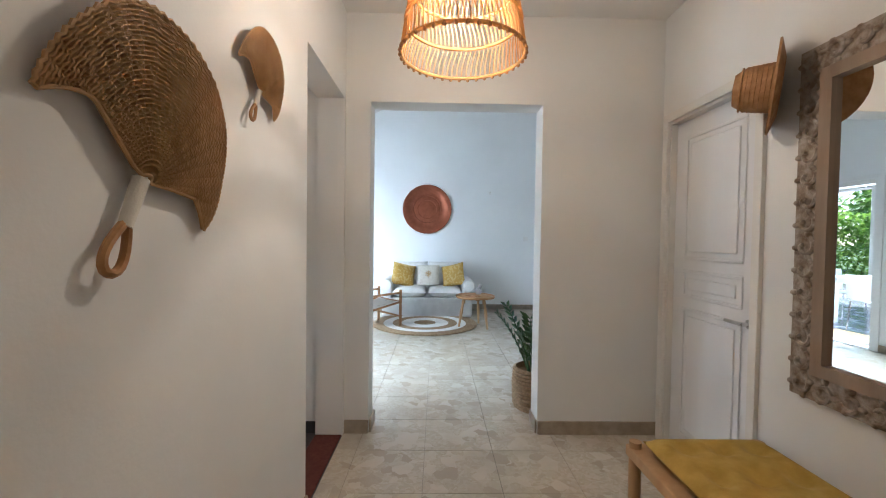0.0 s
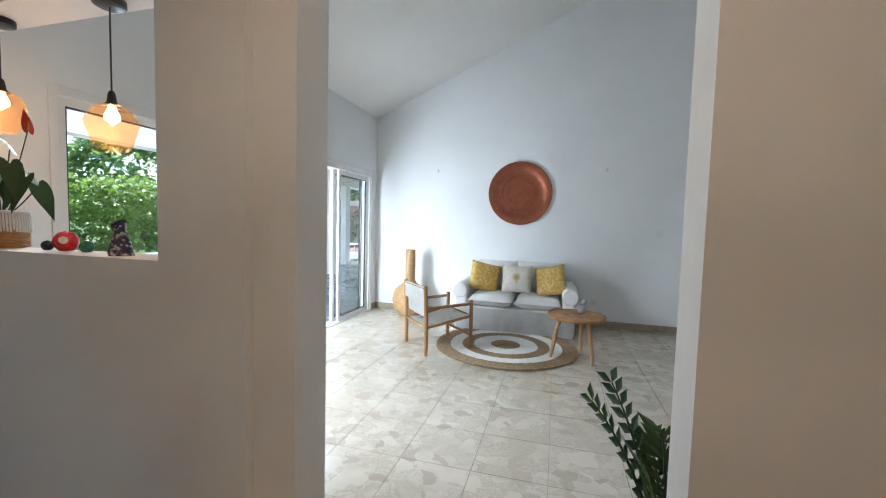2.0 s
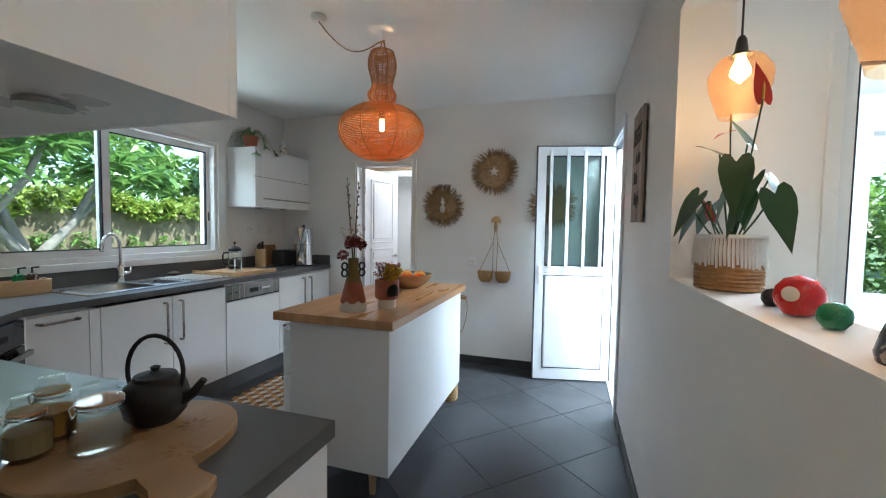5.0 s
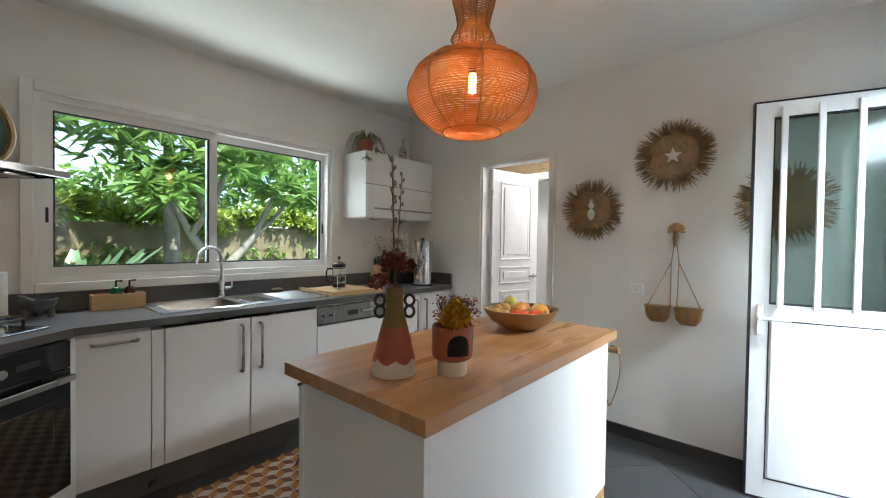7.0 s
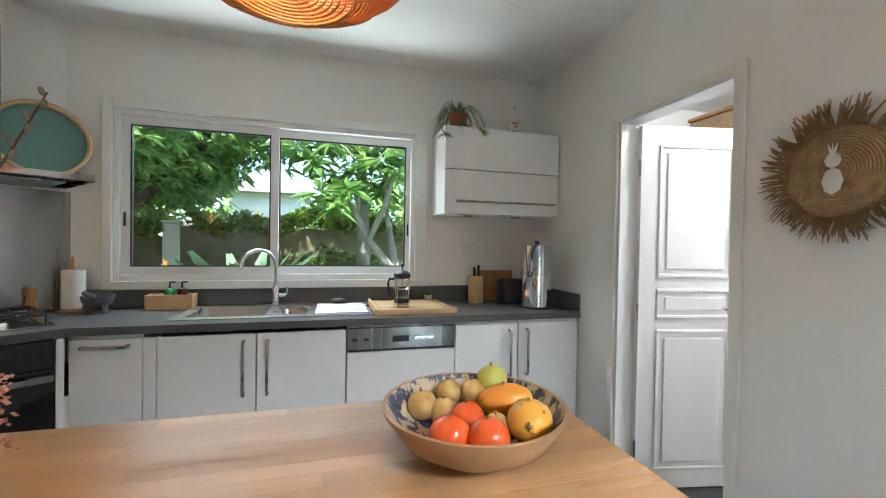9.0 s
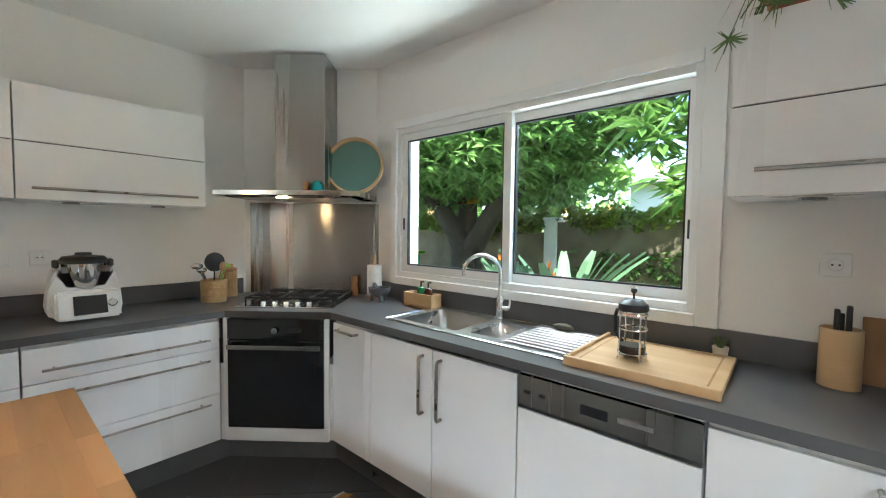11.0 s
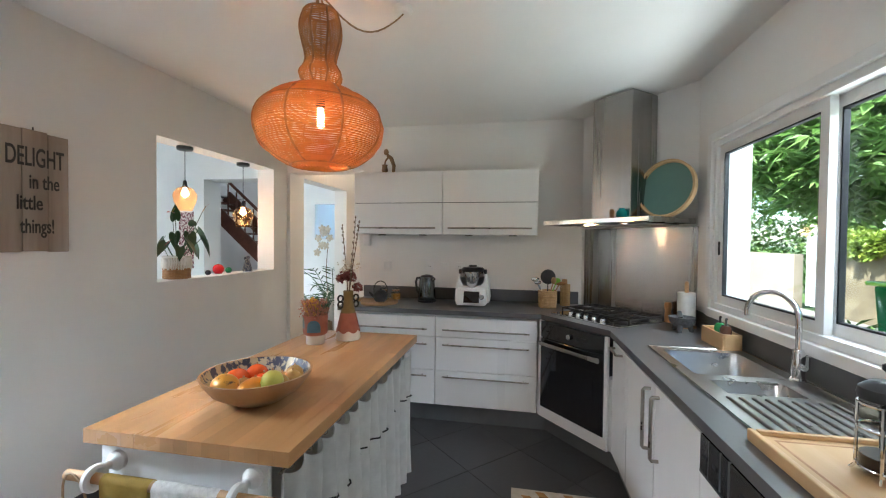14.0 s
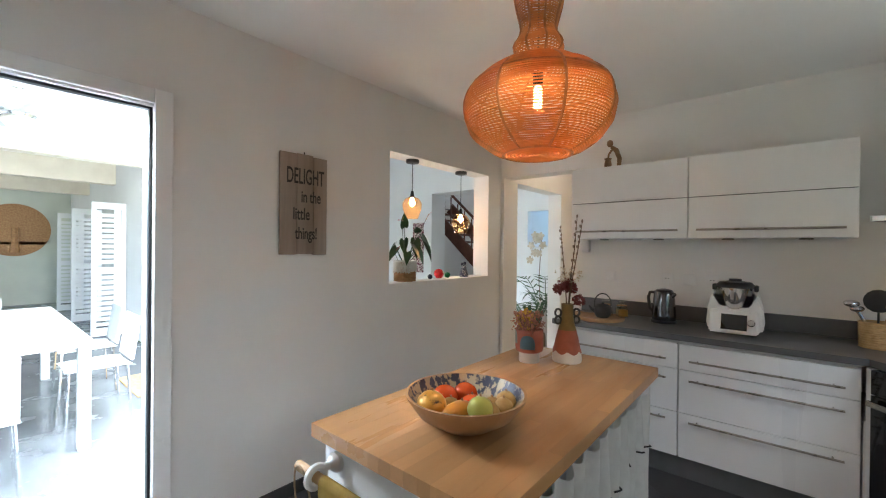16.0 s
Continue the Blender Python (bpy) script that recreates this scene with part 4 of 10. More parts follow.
# metal terrace door, swung into the kitchen
ALU_DOOR = mat("white_metal_door", (0.79, 0.80, 0.81), (0.75, 0.76, 0.77), 3, 0.33, bump=0.03)
FROST = glass_mat("grey_tinted_pane", (0.62, 0.68, 0.66), 0.05)
_d = thing("door_2", (-3.715, KN + 0.01, 0.012), "white metal half-glazed terrace door with bars, standing open", "door", kind="structure", rz=-77.5)
_w, _h = 0.655, 2.03
_lf = part("leaf", panel('y', -0.022, 0.022, 0, _w, 0, _h, [(0.075, _w - 0.075, 1.0, _h - 0.075)]), ALU_DOOR, _d)
for _s in (-1, 1):
    part("lower_panel", box(0.085, _w - 0.085, min(_s * 0.0225, _s * 0.027), max(_s * 0.0225, _s * 0.027), 0.11, 0.91, 0.003), ALU_DOOR, _lf)
    _g = bmesh.new()
    for _a in ((0.078, _w - 0.078, 0.098, 0.104), (0.078, _w - 0.078, 0.916, 0.922)):
        box(_a[0], _a[1], min(_s * 0.0225, _s * 0.0235), max(_s * 0.0225, _s * 0.0235), _a[2], _a[3], 0, 1, _g)
    for _a in (0.073, _w - 0.079):
        box(_a, _a + 0.006, min(_s * 0.0225, _s * 0.0235), max(_s * 0.0225, _s * 0.0235), 0.098, 0.922, 0, 1, _g)
    part("panel_joint", _g, GASKET, _lf)
part("edge_gasket", panel('y', -0.012, 0.026, -0.004, _w + 0.008, -0.002, _h + 0.008, [(0.004, _w - 0.0005, 0.0, _h - 0.0005)]), GASKET, _lf, "black rubber edge gasket")
part("glazing_gasket", panel('y', -0.014, 0.014, 0.075, _w - 0.075, 1.0, _h - 0.075, [(0.083, _w - 0.083, 1.008, _h - 0.083)]), GASKET, _lf, "black glazing gasket")
part("pane", box(0.083, _w - 0.083, -0.003, 0.003, 1.008, _h - 0.083), FROST, _lf, "grey tinted glass pane").visible_shadow = False
for _k in range(4):
    _x = 0.115 + (_w - 0.23) * _k / 3
    part("bar", box(_x - 0.013, _x + 0.013, 0.025, 0.045, 0.985, _h - 0.03, 0.004), ALU_DOOR, _lf, "white metal security bar")
_k = box(_w - 0.05, _w - 0.025, -0.030, -0.0225, 0.84, 1.0, 0.003)
tube([(_w - 0.038, -0.03, 0.93), (_w - 0.038, -0.062, 0.93), (_w - 0.06, -0.066, 0.93), (_w - 0.155, -0.064, 0.93)], 0.009, 8, _k)
box(_w - 0.05, _w - 0.025, 0.0225, 0.030, 0.84, 1.0, 0.003, 1, _k)
tube([(_w - 0.038, 0.03, 0.93), (_w - 0.038, 0.062, 0.93), (_w - 0.06, 0.066, 0.93), (_w - 0.155, 0.064, 0.93)], 0.009, 8, _k)
part("door_handle", _k, WHITE_PLASTIC, _lf, "white lever handle with a lock", smooth=True)
for _z in (0.18, 0.35, 1.62, 1.85):
    part("hinge", tube([(-0.014, -0.026, _z - 0.05), (-0.014, -0.026, _z + 0.05)], 0.011, 10), ALU_DOOR, _d, smooth=True)
_f = thing("door_frame_2", (-3.45, KN, 0), "white metal frame of the terrace doorway", "door frame", kind="structure")
for _x0, _x1, _z0, _z1 in ((-3.797, -3.73, 0, 2.11), (-2.9970, -2.9270, 0, 2.11), (-3.7295, -2.9975, 2.045, 2.11)):
    part("architrave", box(_x0, _x1, KN - 0.018, KN - 0.0005, _z0, _z1, 0.003), ALU, _f, world_xyz=True)
for _x0, _x1, _z0, _z1 in ((-3.76, -3.73, 0, 2.05), (-2.9970, -2.9820, 0, 2.05), (-3.7295, -2.9975, 2.035, 2.05)):
    part("jamb", box(_x0, _x1, KN + 0.0005, NN, _z0, _z1, 0.001), ALU, _f, world_xyz=True)
part("jamb_gasket", box(-3.0090, -2.9980, KN + 0.02, KN + 0.05, 0.01, 2.034), GASKET, _f, "black rubber gasket", world_xyz=True)
part("head_gasket", box(-3.72, -3.0100, KN + 0.02, KN + 0.05, 2.024, 2.034), GASKET, _f, "black rubber gasket", world_xyz=True)
part("threshold", box(-3.76, -2.9820, KN, NN, -0.005, 0.012, 0.002), ALU, _f, world_xyz=True)


# fringed straw hats and other wall pieces
def straw_disc(p, r_core, r_fringe, motif, seed, label):
    u = thing("straw_wall_disc", p, label, "wall decoration", "straw discs")
    rng = random.Random(seed)
    n = 17
    for k in range(n):
        rr = r_core * (k + 0.6) / n
        coil = tube([(0.014 + 0.010 * math.cos(k / n * 2.2), rr * math.cos(a), rr * math.sin(a)) for a in [2 * math.pi * i / 44 for i in range(44)]], r_core / n * 0.56, 6, None, True)
        part("coil", coil, STRAW, u, smooth=True)
    fr = bmesh.new()
    for k in range(330):
        a = rng.uniform(0, 2 * math.pi)
        r0 = r_core * rng.uniform(0.90, 1.0)
        r1 = r_fringe * rng.uniform(0.80, 1.06)
        a1 = a + rng.uniform(-0.16, 0.16)
        x = rng.uniform(0.004, 0.024)
        w = rng.uniform(0.002, 0.0045)
        d = Vector((0, -math.sin(a), math.cos(a))) * w
        p0, p1 = Vector((x, r0 * math.cos(a), r0 * math.sin(a))), Vector((x + rng.uniform(-0.004, 0.016), r1 * math.cos(a1), r1 * math.sin(a1)))
        pm = (p0 + p1) / 2 + Vector((0.006, 0, 0))
        q = [fr.verts.new(v) for v in (p0 - d, p0 + d, pm + d, pm - d, p1 + d * 0.5, p1 - d * 0.5)]
        fr.faces.new((q[0], q[1], q[2], q[3]))
        fr.faces.new((q[3], q[2], q[4], q[5]))
    bmesh.ops.solidify(fr, geom=fr.faces[:], thickness=0.0012)
    part("fringe", fr, STRAW, u, "frayed straw fringe")
    if motif == "star":
        pts = [(0.052 * (1 if k % 2 == 0 else 0.42) * math.cos(math.pi / 2 + math.pi * k / 5), 0.052 * (1 if k % 2 == 0 else 0.42) * math.sin(math.pi / 2 + math.pi * k / 5)) for k in range(10)]
        bm = prism(pts, 0.030, 0.038)
        bm.transform(Matrix(((0, 0, 1, 0), (1, 0, 0, 0), (0, 1, 0, 0), (0, 0, 0, 1))))
        part("star", bm, WHITE_COTTON, u, "white star appliqué")
    elif motif == "pineapple":
        bm = bmesh.new()
        for cy, cz, ry, rz in ((0, -0.03, 0.028, 0.042), (0, 0.032, 0.022, 0.024)):
            s = lathe([(0.0, -1), (0.7, -0.7), (1, 0), (0.7, 0.7), (0, 1)], 14)
            s.transform(Matrix.Translation((0.034, cy, cz)) @ Matrix.Diagonal((0.006, ry, rz, 1)))
            join(bm, s)
        for k in (-1, 0, 1):
            tube([(0.036, 0, 0.04), (0.036, 0.012 * k, 0.082)], [0.006, 0.001], 5, bm)
        part("pineapple", bm, WHITE_COTTON, u, "white pineapple appliqué", smooth=True)
    return u


straw_disc((KW + 0.002, 1.655, 1.868), 0.150, 0.225, "star", 1, "fringed straw disc with a white star on the wall")
straw_disc((KW + 0.002, 1.148, 1.548), 0.145, 0.215, "pineapple", 2, "fringed straw disc with a white pineapple on the wall")
straw_disc((KW + 0.002, 2.195, 1.545), 0.150, 0.222, "", 3, "plain fringed straw disc on the wall behind the open door")

_u = thing("hanging_baskets", (KW, 1.68, 1.40), "pair of small straw baskets on jute cords with a flower hook", "hanging baskets")
_b = bmesh.new()
for _k in range(9):
    _a = radians(-10 + 25 * _k)
    tube([(0.012, 0, 0), (0.02, 0.05 * math.cos(_a), 0.05 * math.sin(_a))], [0.006, 0.009], 6, _b)
part("flower_hook", _b, RATTAN_PALE, _u, smooth=True)
_b = lathe([(0.013, -0.10), (0.018, -0.05), (0.012, 0)], 10)
_b.transform(Matrix.Translation((0.014, 0, 0)))
part("cord_knot", _b, JUTE, _u, smooth=True)
for _c in (-0.084, 0.084):
    for _e in (-0.066, 0.066):
        part("cord", tube([(0.014, _c * 0.1, -0.09), (0.02, _c * 0.25, -0.2), (0.04, _c + _e, -0.485)], 0.0035, 5), JUTE, _u, "braided jute cord")
    _b = bowl_shell(-0.080, 0.080, -0.045, 0.045, 0.0, 0.105, 0.022)
    bmesh.ops.solidify(_b, geom=_b.faces[:], thickness=0.006)
    _b.transform(Matrix.Translation((0.055, _c, -0.475)) @ pose(0, 0, 0, 0, 0, 90))
    part("basket", _b, RATTAN_PALE, _u, "small woven straw basket", smooth=True)


def wall_plate(name, p, axis, kind, label):
    """A square switch or socket on a wall facing +x or -x or +y."""
    u = thing(name, p, label, "socket" if kind == "socket" else "switch", "wall plates", rz={'+x': 0, '-x': 180, '+y': 90, '-y': -90}[axis])
    part("plate", box(0, 0.009, -0.040, 0.040, -0.040, 0.040, 0.004), WHITE_PLASTIC, u)
    if kind == "socket":
        bm = lathe([(0.024, 0.0), (0.024, 0.004), (0.020, 0.004), (0.018, 0.0015), (0, 0.0015)], 20)
        bm.transform(Matrix.Translation((0.009, 0, 0)) @ pose(0, 0, 0, 0, 90, 0))
        part("well", bm, WHITE_PLASTIC, u, smooth=True)
        for y in (-0.009, 0.009):
            part("hole", box(0.0095, 0.0112, y - 0.003, y + 0.003, -0.003, 0.003), GASKET, u)
    else:
        part("rocker", box(0.009, 0.013, -0.030, 0.030, -0.030, 0.030, 0.003), WHITE_PLASTIC, u)
    return u


wall_plate("wall_socket", (KW, 1.452, 1.006), '+x', "socket", "white socket on the kitchen wall")
wall_plate("light_switch", (KE, 1.64, 1.207), '-x', "switch", "white switch above the worktop")
wall_plate("wall_socket", (KE, 1.23, 1.21), '-x', "socket", "white socket above the worktop")
wall_plate("light_switch", (KE, 1.09, 1.207), '-x', "switch", "white switch above the worktop")
wall_plate("wall_socket", (KE, 0.947, 1.21), '-x', "socket", "white socket above the worktop")
for _x, _k in ((-3.27, "socket"), (-3.425, "switch"), (-3.57, "socket")):
    wall_plate("wall_socket" if _k == "socket" else "light_switch", (_x, KS, 1.283), '+y', _k, "white plate above the worktop in the corner")
_u = thing("door_chime", (KE - 0.002, 1.84, 1.45), "white plastic chime box under the wall cabinet", "chime box")
part("case", box(-0.045, 0, -0.034, 0.034, -0.055, 0.055, 0.014, 3), WHITE_PLASTIC, _u, smooth=True)


# wooden sign
def letters(body, size, parent, m, material, name="lettering"):
    c = bpy.data.curves.new("lettering", 'FONT')
    c.body, c.size, c.extrude, c.align_x = body, size, 0.0012, 'LEFT'
    c.offset = 0.0013
    tmp = bpy.data.objects.new("tmp", c)
    scene.collection.objects.link(tmp)
    dg = bpy.context.evaluated_depsgraph_get()
    me = bpy.data.meshes.new_from_object(tmp.evaluated_get(dg))
    bpy.data.objects.remove(tmp)
    me.materials.clear()
    me.materials.append(material)
    ob = new(name, me)
    ob.parent = parent
    ob.matrix_basis = m
    return ob


_u = thing("wooden_sign", (-2.425, KN - 0.004, 1.375), "weathered plank sign lettered in black on the kitchen wall", "sign")
for _k, _w2 in enumerate((0.098, 0.104, 0.090)):
    _x0 = (0, 0.0995, 0.205)[_k]
    part("plank", box(_x0, _x0 + _w2, -0.022, -0.006, (0, 0.003, -0.002)[_k], (0.572, 0.575, 0.568)[_k], 0.003), DRIFT, _u)
for _z in (0.10, 0.45):
    part("batten", box(0.02, 0.27, -0.0055, 0.003, _z, _z + 0.04), DRIFT, _u)
for _txt, _sz, _x, _z, _sx in (("DELIGHT", 0.125, 0.035, 0.405, 0.47), ("in the", 0.095, 0.125, 0.30, 0.58), ("little", 0.095, 0.075, 0.20, 0.62), ("things!", 0.095, 0.09, 0.09, 0.56)):
    letters(_txt, _sz, _u, Matrix.Translation((_x, -0.0225, _z)) @ pose(0, 0, 0, 90, 0, 0) @ Matrix.Diagonal((_sx, 1, 1, 1)), INK)
part("nail", tube([(0.15, -0.012, 0.57), (0.15, -0.012, 0.59)], 0.003, 6), IRON, _u)

# rattan pendant over the island
_u = thing("rattan_pendant_lamp", (-2.235, 1.235, KC), "orange-lit rattan pendant lamp looped from a ceiling hook", "pendant lamp")
# brighter copy of the rattan, with the bulb's glow partly in its colour
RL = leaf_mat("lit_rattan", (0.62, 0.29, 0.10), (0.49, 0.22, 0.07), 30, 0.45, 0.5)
_prof = [(0.066, -0.135), (0.085, -0.215), (0.060, -0.335), (0.086, -0.395), (0.060, -0.435), (0.075, -0.455), (0.155, -0.475), (0.232, -0.535), (0.258, -0.61), (0.232, -0.69), (0.165, -0.745), (0.118, -0.765)]


def smooth_profile(pts, steps):
    """A curve through the given points."""
    out = []
    for i in range(len(pts) - 1):
        p0, p1, p2, p3 = pts[max(0, i - 1)], pts[i], pts[i + 1], pts[min(len(pts) - 1, i + 2)]
        for k in range(steps):
            t = k / steps
            out.append(tuple(0.5 * (2 * b + (c - a) * t + (2 * a - 5 * b + 4 * c - d) * t * t + (3 * b - a - 3 * c + d) * t ** 3) for a, b, c, d in zip(p0, p1, p2, p3)))
    return out + [pts[-1]]


_prof = smooth_profile(_prof, 4)


def prof_at(s):
    i = min(int(s), len(_prof) - 2)
    a, b = _prof[i], _prof[i + 1]
    f = s - i
    return a[0] + (b[0] - a[0]) * f, a[1] + (b[1] - a[1]) * f


_len = [0]
for _a, _b2 in zip(_prof, _prof[1:]):
    _len.append(_len[-1] + math.hypot(_b2[0] - _a[0], _b2[1] - _a[1]))
_w = bmesh.new()
_n = 96
for _k in range(_n):
    _t = _len[-1] * (_k + 0.5) / _n
    _i = max(j for j in range(len(_prof) - 1) if _len[j] <= _t)
    _r, _z = prof_at(_i + (_t - _len[_i]) / (_len[_i + 1] - _len[_i]))
    _ph = _k * 0.7
    tube([(_r * (1 + 0.006 * math.sin(7 * a + _ph)) * math.cos(a), _r * (1 + 0.006 * math.sin(7 * a + _ph)) * math.sin(a), _z + 0.002 * math.sin(3 * a + _ph)) for a in [2 * math.pi * i / 36 for i in range(36)]], 0.0027, 5, _w, True)
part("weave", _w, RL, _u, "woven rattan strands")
for _k in range(8):
    _a = 2 * math.pi * _k / 8
    part("rib", tube([((r + 0.003) * math.cos(_a), (r + 0.003) * math.sin(_a), z) for r, z in _prof], 0.0042, 6), RATTAN, _u, smooth=True)
_w = bmesh.new()
for _k in range(9):
    _r = 0.115 * (1 - _k / 9.5)
    tube([(_r * math.cos(a), _r * math.sin(a), -0.766) for a in [2 * math.pi * i / 28 for i in range(28)]], 0.003, 5, _w, True)
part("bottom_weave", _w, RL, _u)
for _r, _z in ((0.119, -0.766), (0.233, -0.535), (0.066, -0.135)):
    part("hoop", tube([(_r * math.cos(a), _r * math.sin(a), _z) for a in [2 * math.pi * i / 32 for i in range(32)]], 0.0045, 6, closed=True), RATTAN, _u, smooth=True)
part("carry_loop", tube([(0.03 * math.cos(a), 0.004, -0.125 + 0.055 * math.sin(a)) for a in [math.pi * i / 10 for i in range(11)]], 0.004, 6), RATTAN, _u, smooth=True)
part("hook", tube([(0, 0, 0), (0, 0, -0.05), (0.006, 0, -0.064), (0.014, 0, -0.055)], 0.002, 6), WHITE_PLASTIC, _u)
_c = [(0.245, -0.28, -0.03)]
for _k in range(1, 13):
    _f = _k / 12
    _c.append((0.245 * (1 - _f), -0.28 * (1 - _f), -0.035 - 0.11 * math.sin(math.pi * min(1, _f * 1.02)) ** 1.0 - 0.03 * _f))
_c += [(-0.012, 0.004, -0.055), (-0.022, 0.004, -0.075), (-0.012, 0, -0.13), (0, 0, -0.22), (0, 0, -0.48)]
part("cable", tube(_c, 0.0038, 6), JUTE, _u, "twisted brown fabric cable", smooth=True)
_b = lathe([(0.0, 0), (0.045, 0), (0.043, -0.018), (0.03, -0.03), (0.0, -0.03)], 24)
_b.transform(Matrix.Translation((0.245, -0.28, 0)))
part("ceiling_rose", _b, WHITE_PLASTIC, _u, "white round ceiling rose", smooth=True)
_b = lathe([(0.0, -0.48), (0.018, -0.48), (0.018, -0.53), (0.0, -0.53)], 14)
part("socket", _b, BLACK, _u, smooth=True)
_b = lathe([(0.012, -0.53), (0.014, -0.545), (0.014, -0.60), (0.0, -0.612)], 14)
part("bulb", _b, BULB, _u, "lit tubular bulb", smooth=True)

# glass pendants in the hatch
AMBER = glass_mat("amber_glass", (0.98, 0.70, 0.46), 0.05)
_an = AMBER.node_tree
_at = _an.nodes.new("ShaderNodeBsdfTranslucent")
_at.inputs["Color"].default_value = (1.0, 0.74, 0.52, 1)
_am = _an.nodes.new("ShaderNodeMixShader")
_am.inputs[0].default_value = 0.035
_an.links.new(_an.nodes["Mix Shader"].outputs[0], _am.inputs[1])
_an.links.new(_at.outputs[0], _am.inputs[2])
_an.links.new(_am.outputs[0], _an.nodes["Material Output"].inputs[0])


def glass_pendant(p, prof, drop, label):
    u = thing("glass_pendant_lamp", p, label, "pendant lamp", "glass pendants in the hatch")
    part("canopy", lathe([(0.0, 0), (0.052, 0), (0.052, -0.022), (0.046, -0.026), (0, -0.026)], 28), BLACK, u, smooth=True)
    part("cable", tube([(0, 0, -0.02), (0, 0, -drop)], 0.003, 6), BLACK, u)
    part("lamp_holder", lathe([(0.007, -drop + 0.03), (0.012, -drop + 0.02), (0.016, -drop - 0.01), (0.027, -drop - 0.024), (0, -drop - 0.024)], 18), BLACK, u, smooth=True)
    # faceted shade
    bm = bmesh.new()
    seg, rows = 26, 14
    rings = []
    for i in range(rows + 1):
        s = i / rows * (len(prof) - 1)
        j = min(int(s), len(prof) - 2)
        r = 0.93 * (prof[j][0] + (prof[j + 1][0] - prof[j][0]) * (s - j))
        z = prof[j][1] + (prof[j + 1][1] - prof[j][1]) * (s - j)
        rings.append([bm.verts.new((r * (1 + 0.018 * ((k + i) % 2)) * math.cos(2 * math.pi * k / seg), r * (1 + 0.018 * ((k + i) % 2)) * math.sin(2 * math.pi * k / seg), z - drop)) for k in range(seg)])
    for a, b in zip(rings, rings[1:]):
        for k in range(seg):
            bm.faces.new((a[k], a[(k + 1) % seg], b[(k + 1) % seg], b[k]))
    g = part("glass_shade", bm, AMBER, u, "amber dimpled glass shade")
    g.visible_shadow = False
    part("bulb", lathe([(0.010, -drop - 0.024), (0.013, -drop - 0.035), (0.024, -drop - 0.06), (0.024, -drop - 0.075), (0.0, -drop - 0.098)], 16), BULB, u, "lit warm bulb", smooth=True)


glass_pendant((-1.288, 2.785, 2.104), [(0.028, -0.02), (0.055, -0.03), (0.082, -0.07), (0.078, -0.11), (0.062, -0.155), (0.048, -0.19)], 0.27, "amber glass pendant lamp with a rounded shade in the hatch")
glass_pendant((-0.668, 2.785, 2.104), [(0.028, -0.02), (0.060, -0.035), (0.092, -0.085), (0.086, -0.105), (0.068, -0.16), (0.058, -0.195)], 0.36, "amber glass pendant lamp with an angular shade in the hatch")


# ---- things on the hatch sill ----
ANTH = leaf_mat("anthurium_leaf", (0.018, 0.052, 0.016), (0.032, 0.085, 0.025), 6, 0.10, 0.3)
SPATHE = mat("red_spathe", (0.55, 0.06, 0.045), (0.45, 0.04, 0.03), 8, 0.3)


def heart_leaf(bm, base, tip, width, droop, seed):
    """A heart-shaped leaf from its stalk point to its tip."""
    base, tip = Vector(base), Vector(tip)
    d = tip - base
    ln = d.length
    d.normalize()
    side = d.cross(Vector((0, 0, 1)))
    side = side.normalized() if side.length > 0.05 else Vector((1, 0, 0))
    side = (side + Vector((0, 0, 0.25 * math.sin(seed)))).normalized()
    up = side.cross(d)
    outline = [(-0.14, 0.16), (-0.17, 0.34), (-0.04, 0.49), (0.18, 0.52), (0.42, 0.43), (0.68, 0.24), (0.88, 0.09), (1.0, 0.0)]
    mid = [bm.verts.new(base + d * ln * t + up * (-droop * ln * t * t)) for t in (0.0, 0.0, 0.05, 0.18, 0.42, 0.68, 0.88, 1.0)]
    for s in (-1, 1):
        edge = [bm.verts.new(base + d * ln * t + side * s * width * w + up * (0.10 * width * w - droop * ln * max(0, t) ** 2)) for t, w in outline[:-1]]
        for k in range(len(edge) - 1):
            q = list(dict.fromkeys((mid[k], edge[k], edge[k + 1], mid[k + 1])))
            bm.faces.new(q)
        bm.faces.new((mid[-2], edge[-1], mid[-1]))


_u = thing("potted_anthurium", (-1.345, 2.80, 1.16), "red anthurium in a fringed seagrass basket on the hatch sill", "potted plant")
_u.matrix_world = pose(-1.345, 2.80, 1.16) @ Matrix.Diagonal((0.86, 0.86, 1.06, 1))
_b = lathe([(0.0, 0.0), (0.082, 0.0), (0.093, 0.03), (0.096, 0.10), (0.092, 0.145), (0.084, 0.145), (0.084, 0.12), (0.0, 0.12)], 30)
part("basket", _b, RATTAN, _u, "woven seagrass basket", smooth=True)
for _k in range(7):
    part("basket_coil", tube([(0.0965 * math.cos(a), 0.0965 * math.sin(a), 0.008 + 0.011 * _k) for a in [2 * math.pi * i / 28 for i in range(28)]], 0.0055, 5, closed=True), RATTAN, _u)
_b = bmesh.new()
_rng = random.Random(5)
for _k in range(58):
    _a = 2 * math.pi * _k / 58
    tube([(0.098 * math.cos(_a), 0.098 * math.sin(_a), 0.147), (0.104 * math.cos(_a), 0.104 * math.sin(_a), 0.11), (0.105 * math.cos(_a + 0.02), 0.105 * math.sin(_a + 0.02), 0.075 - _rng.uniform(0, 0.014))], [0.004, 0.0055, 0.004], 5, _b)
tube([(0.099 * math.cos(a), 0.099 * math.sin(a), 0.147) for a in [2 * math.pi * i / 30 for i in range(30)]], 0.006, 6, _b, True)
part("fringe", _b, WHITE_COTTON, _u, "cream macramé fringe", smooth=True)
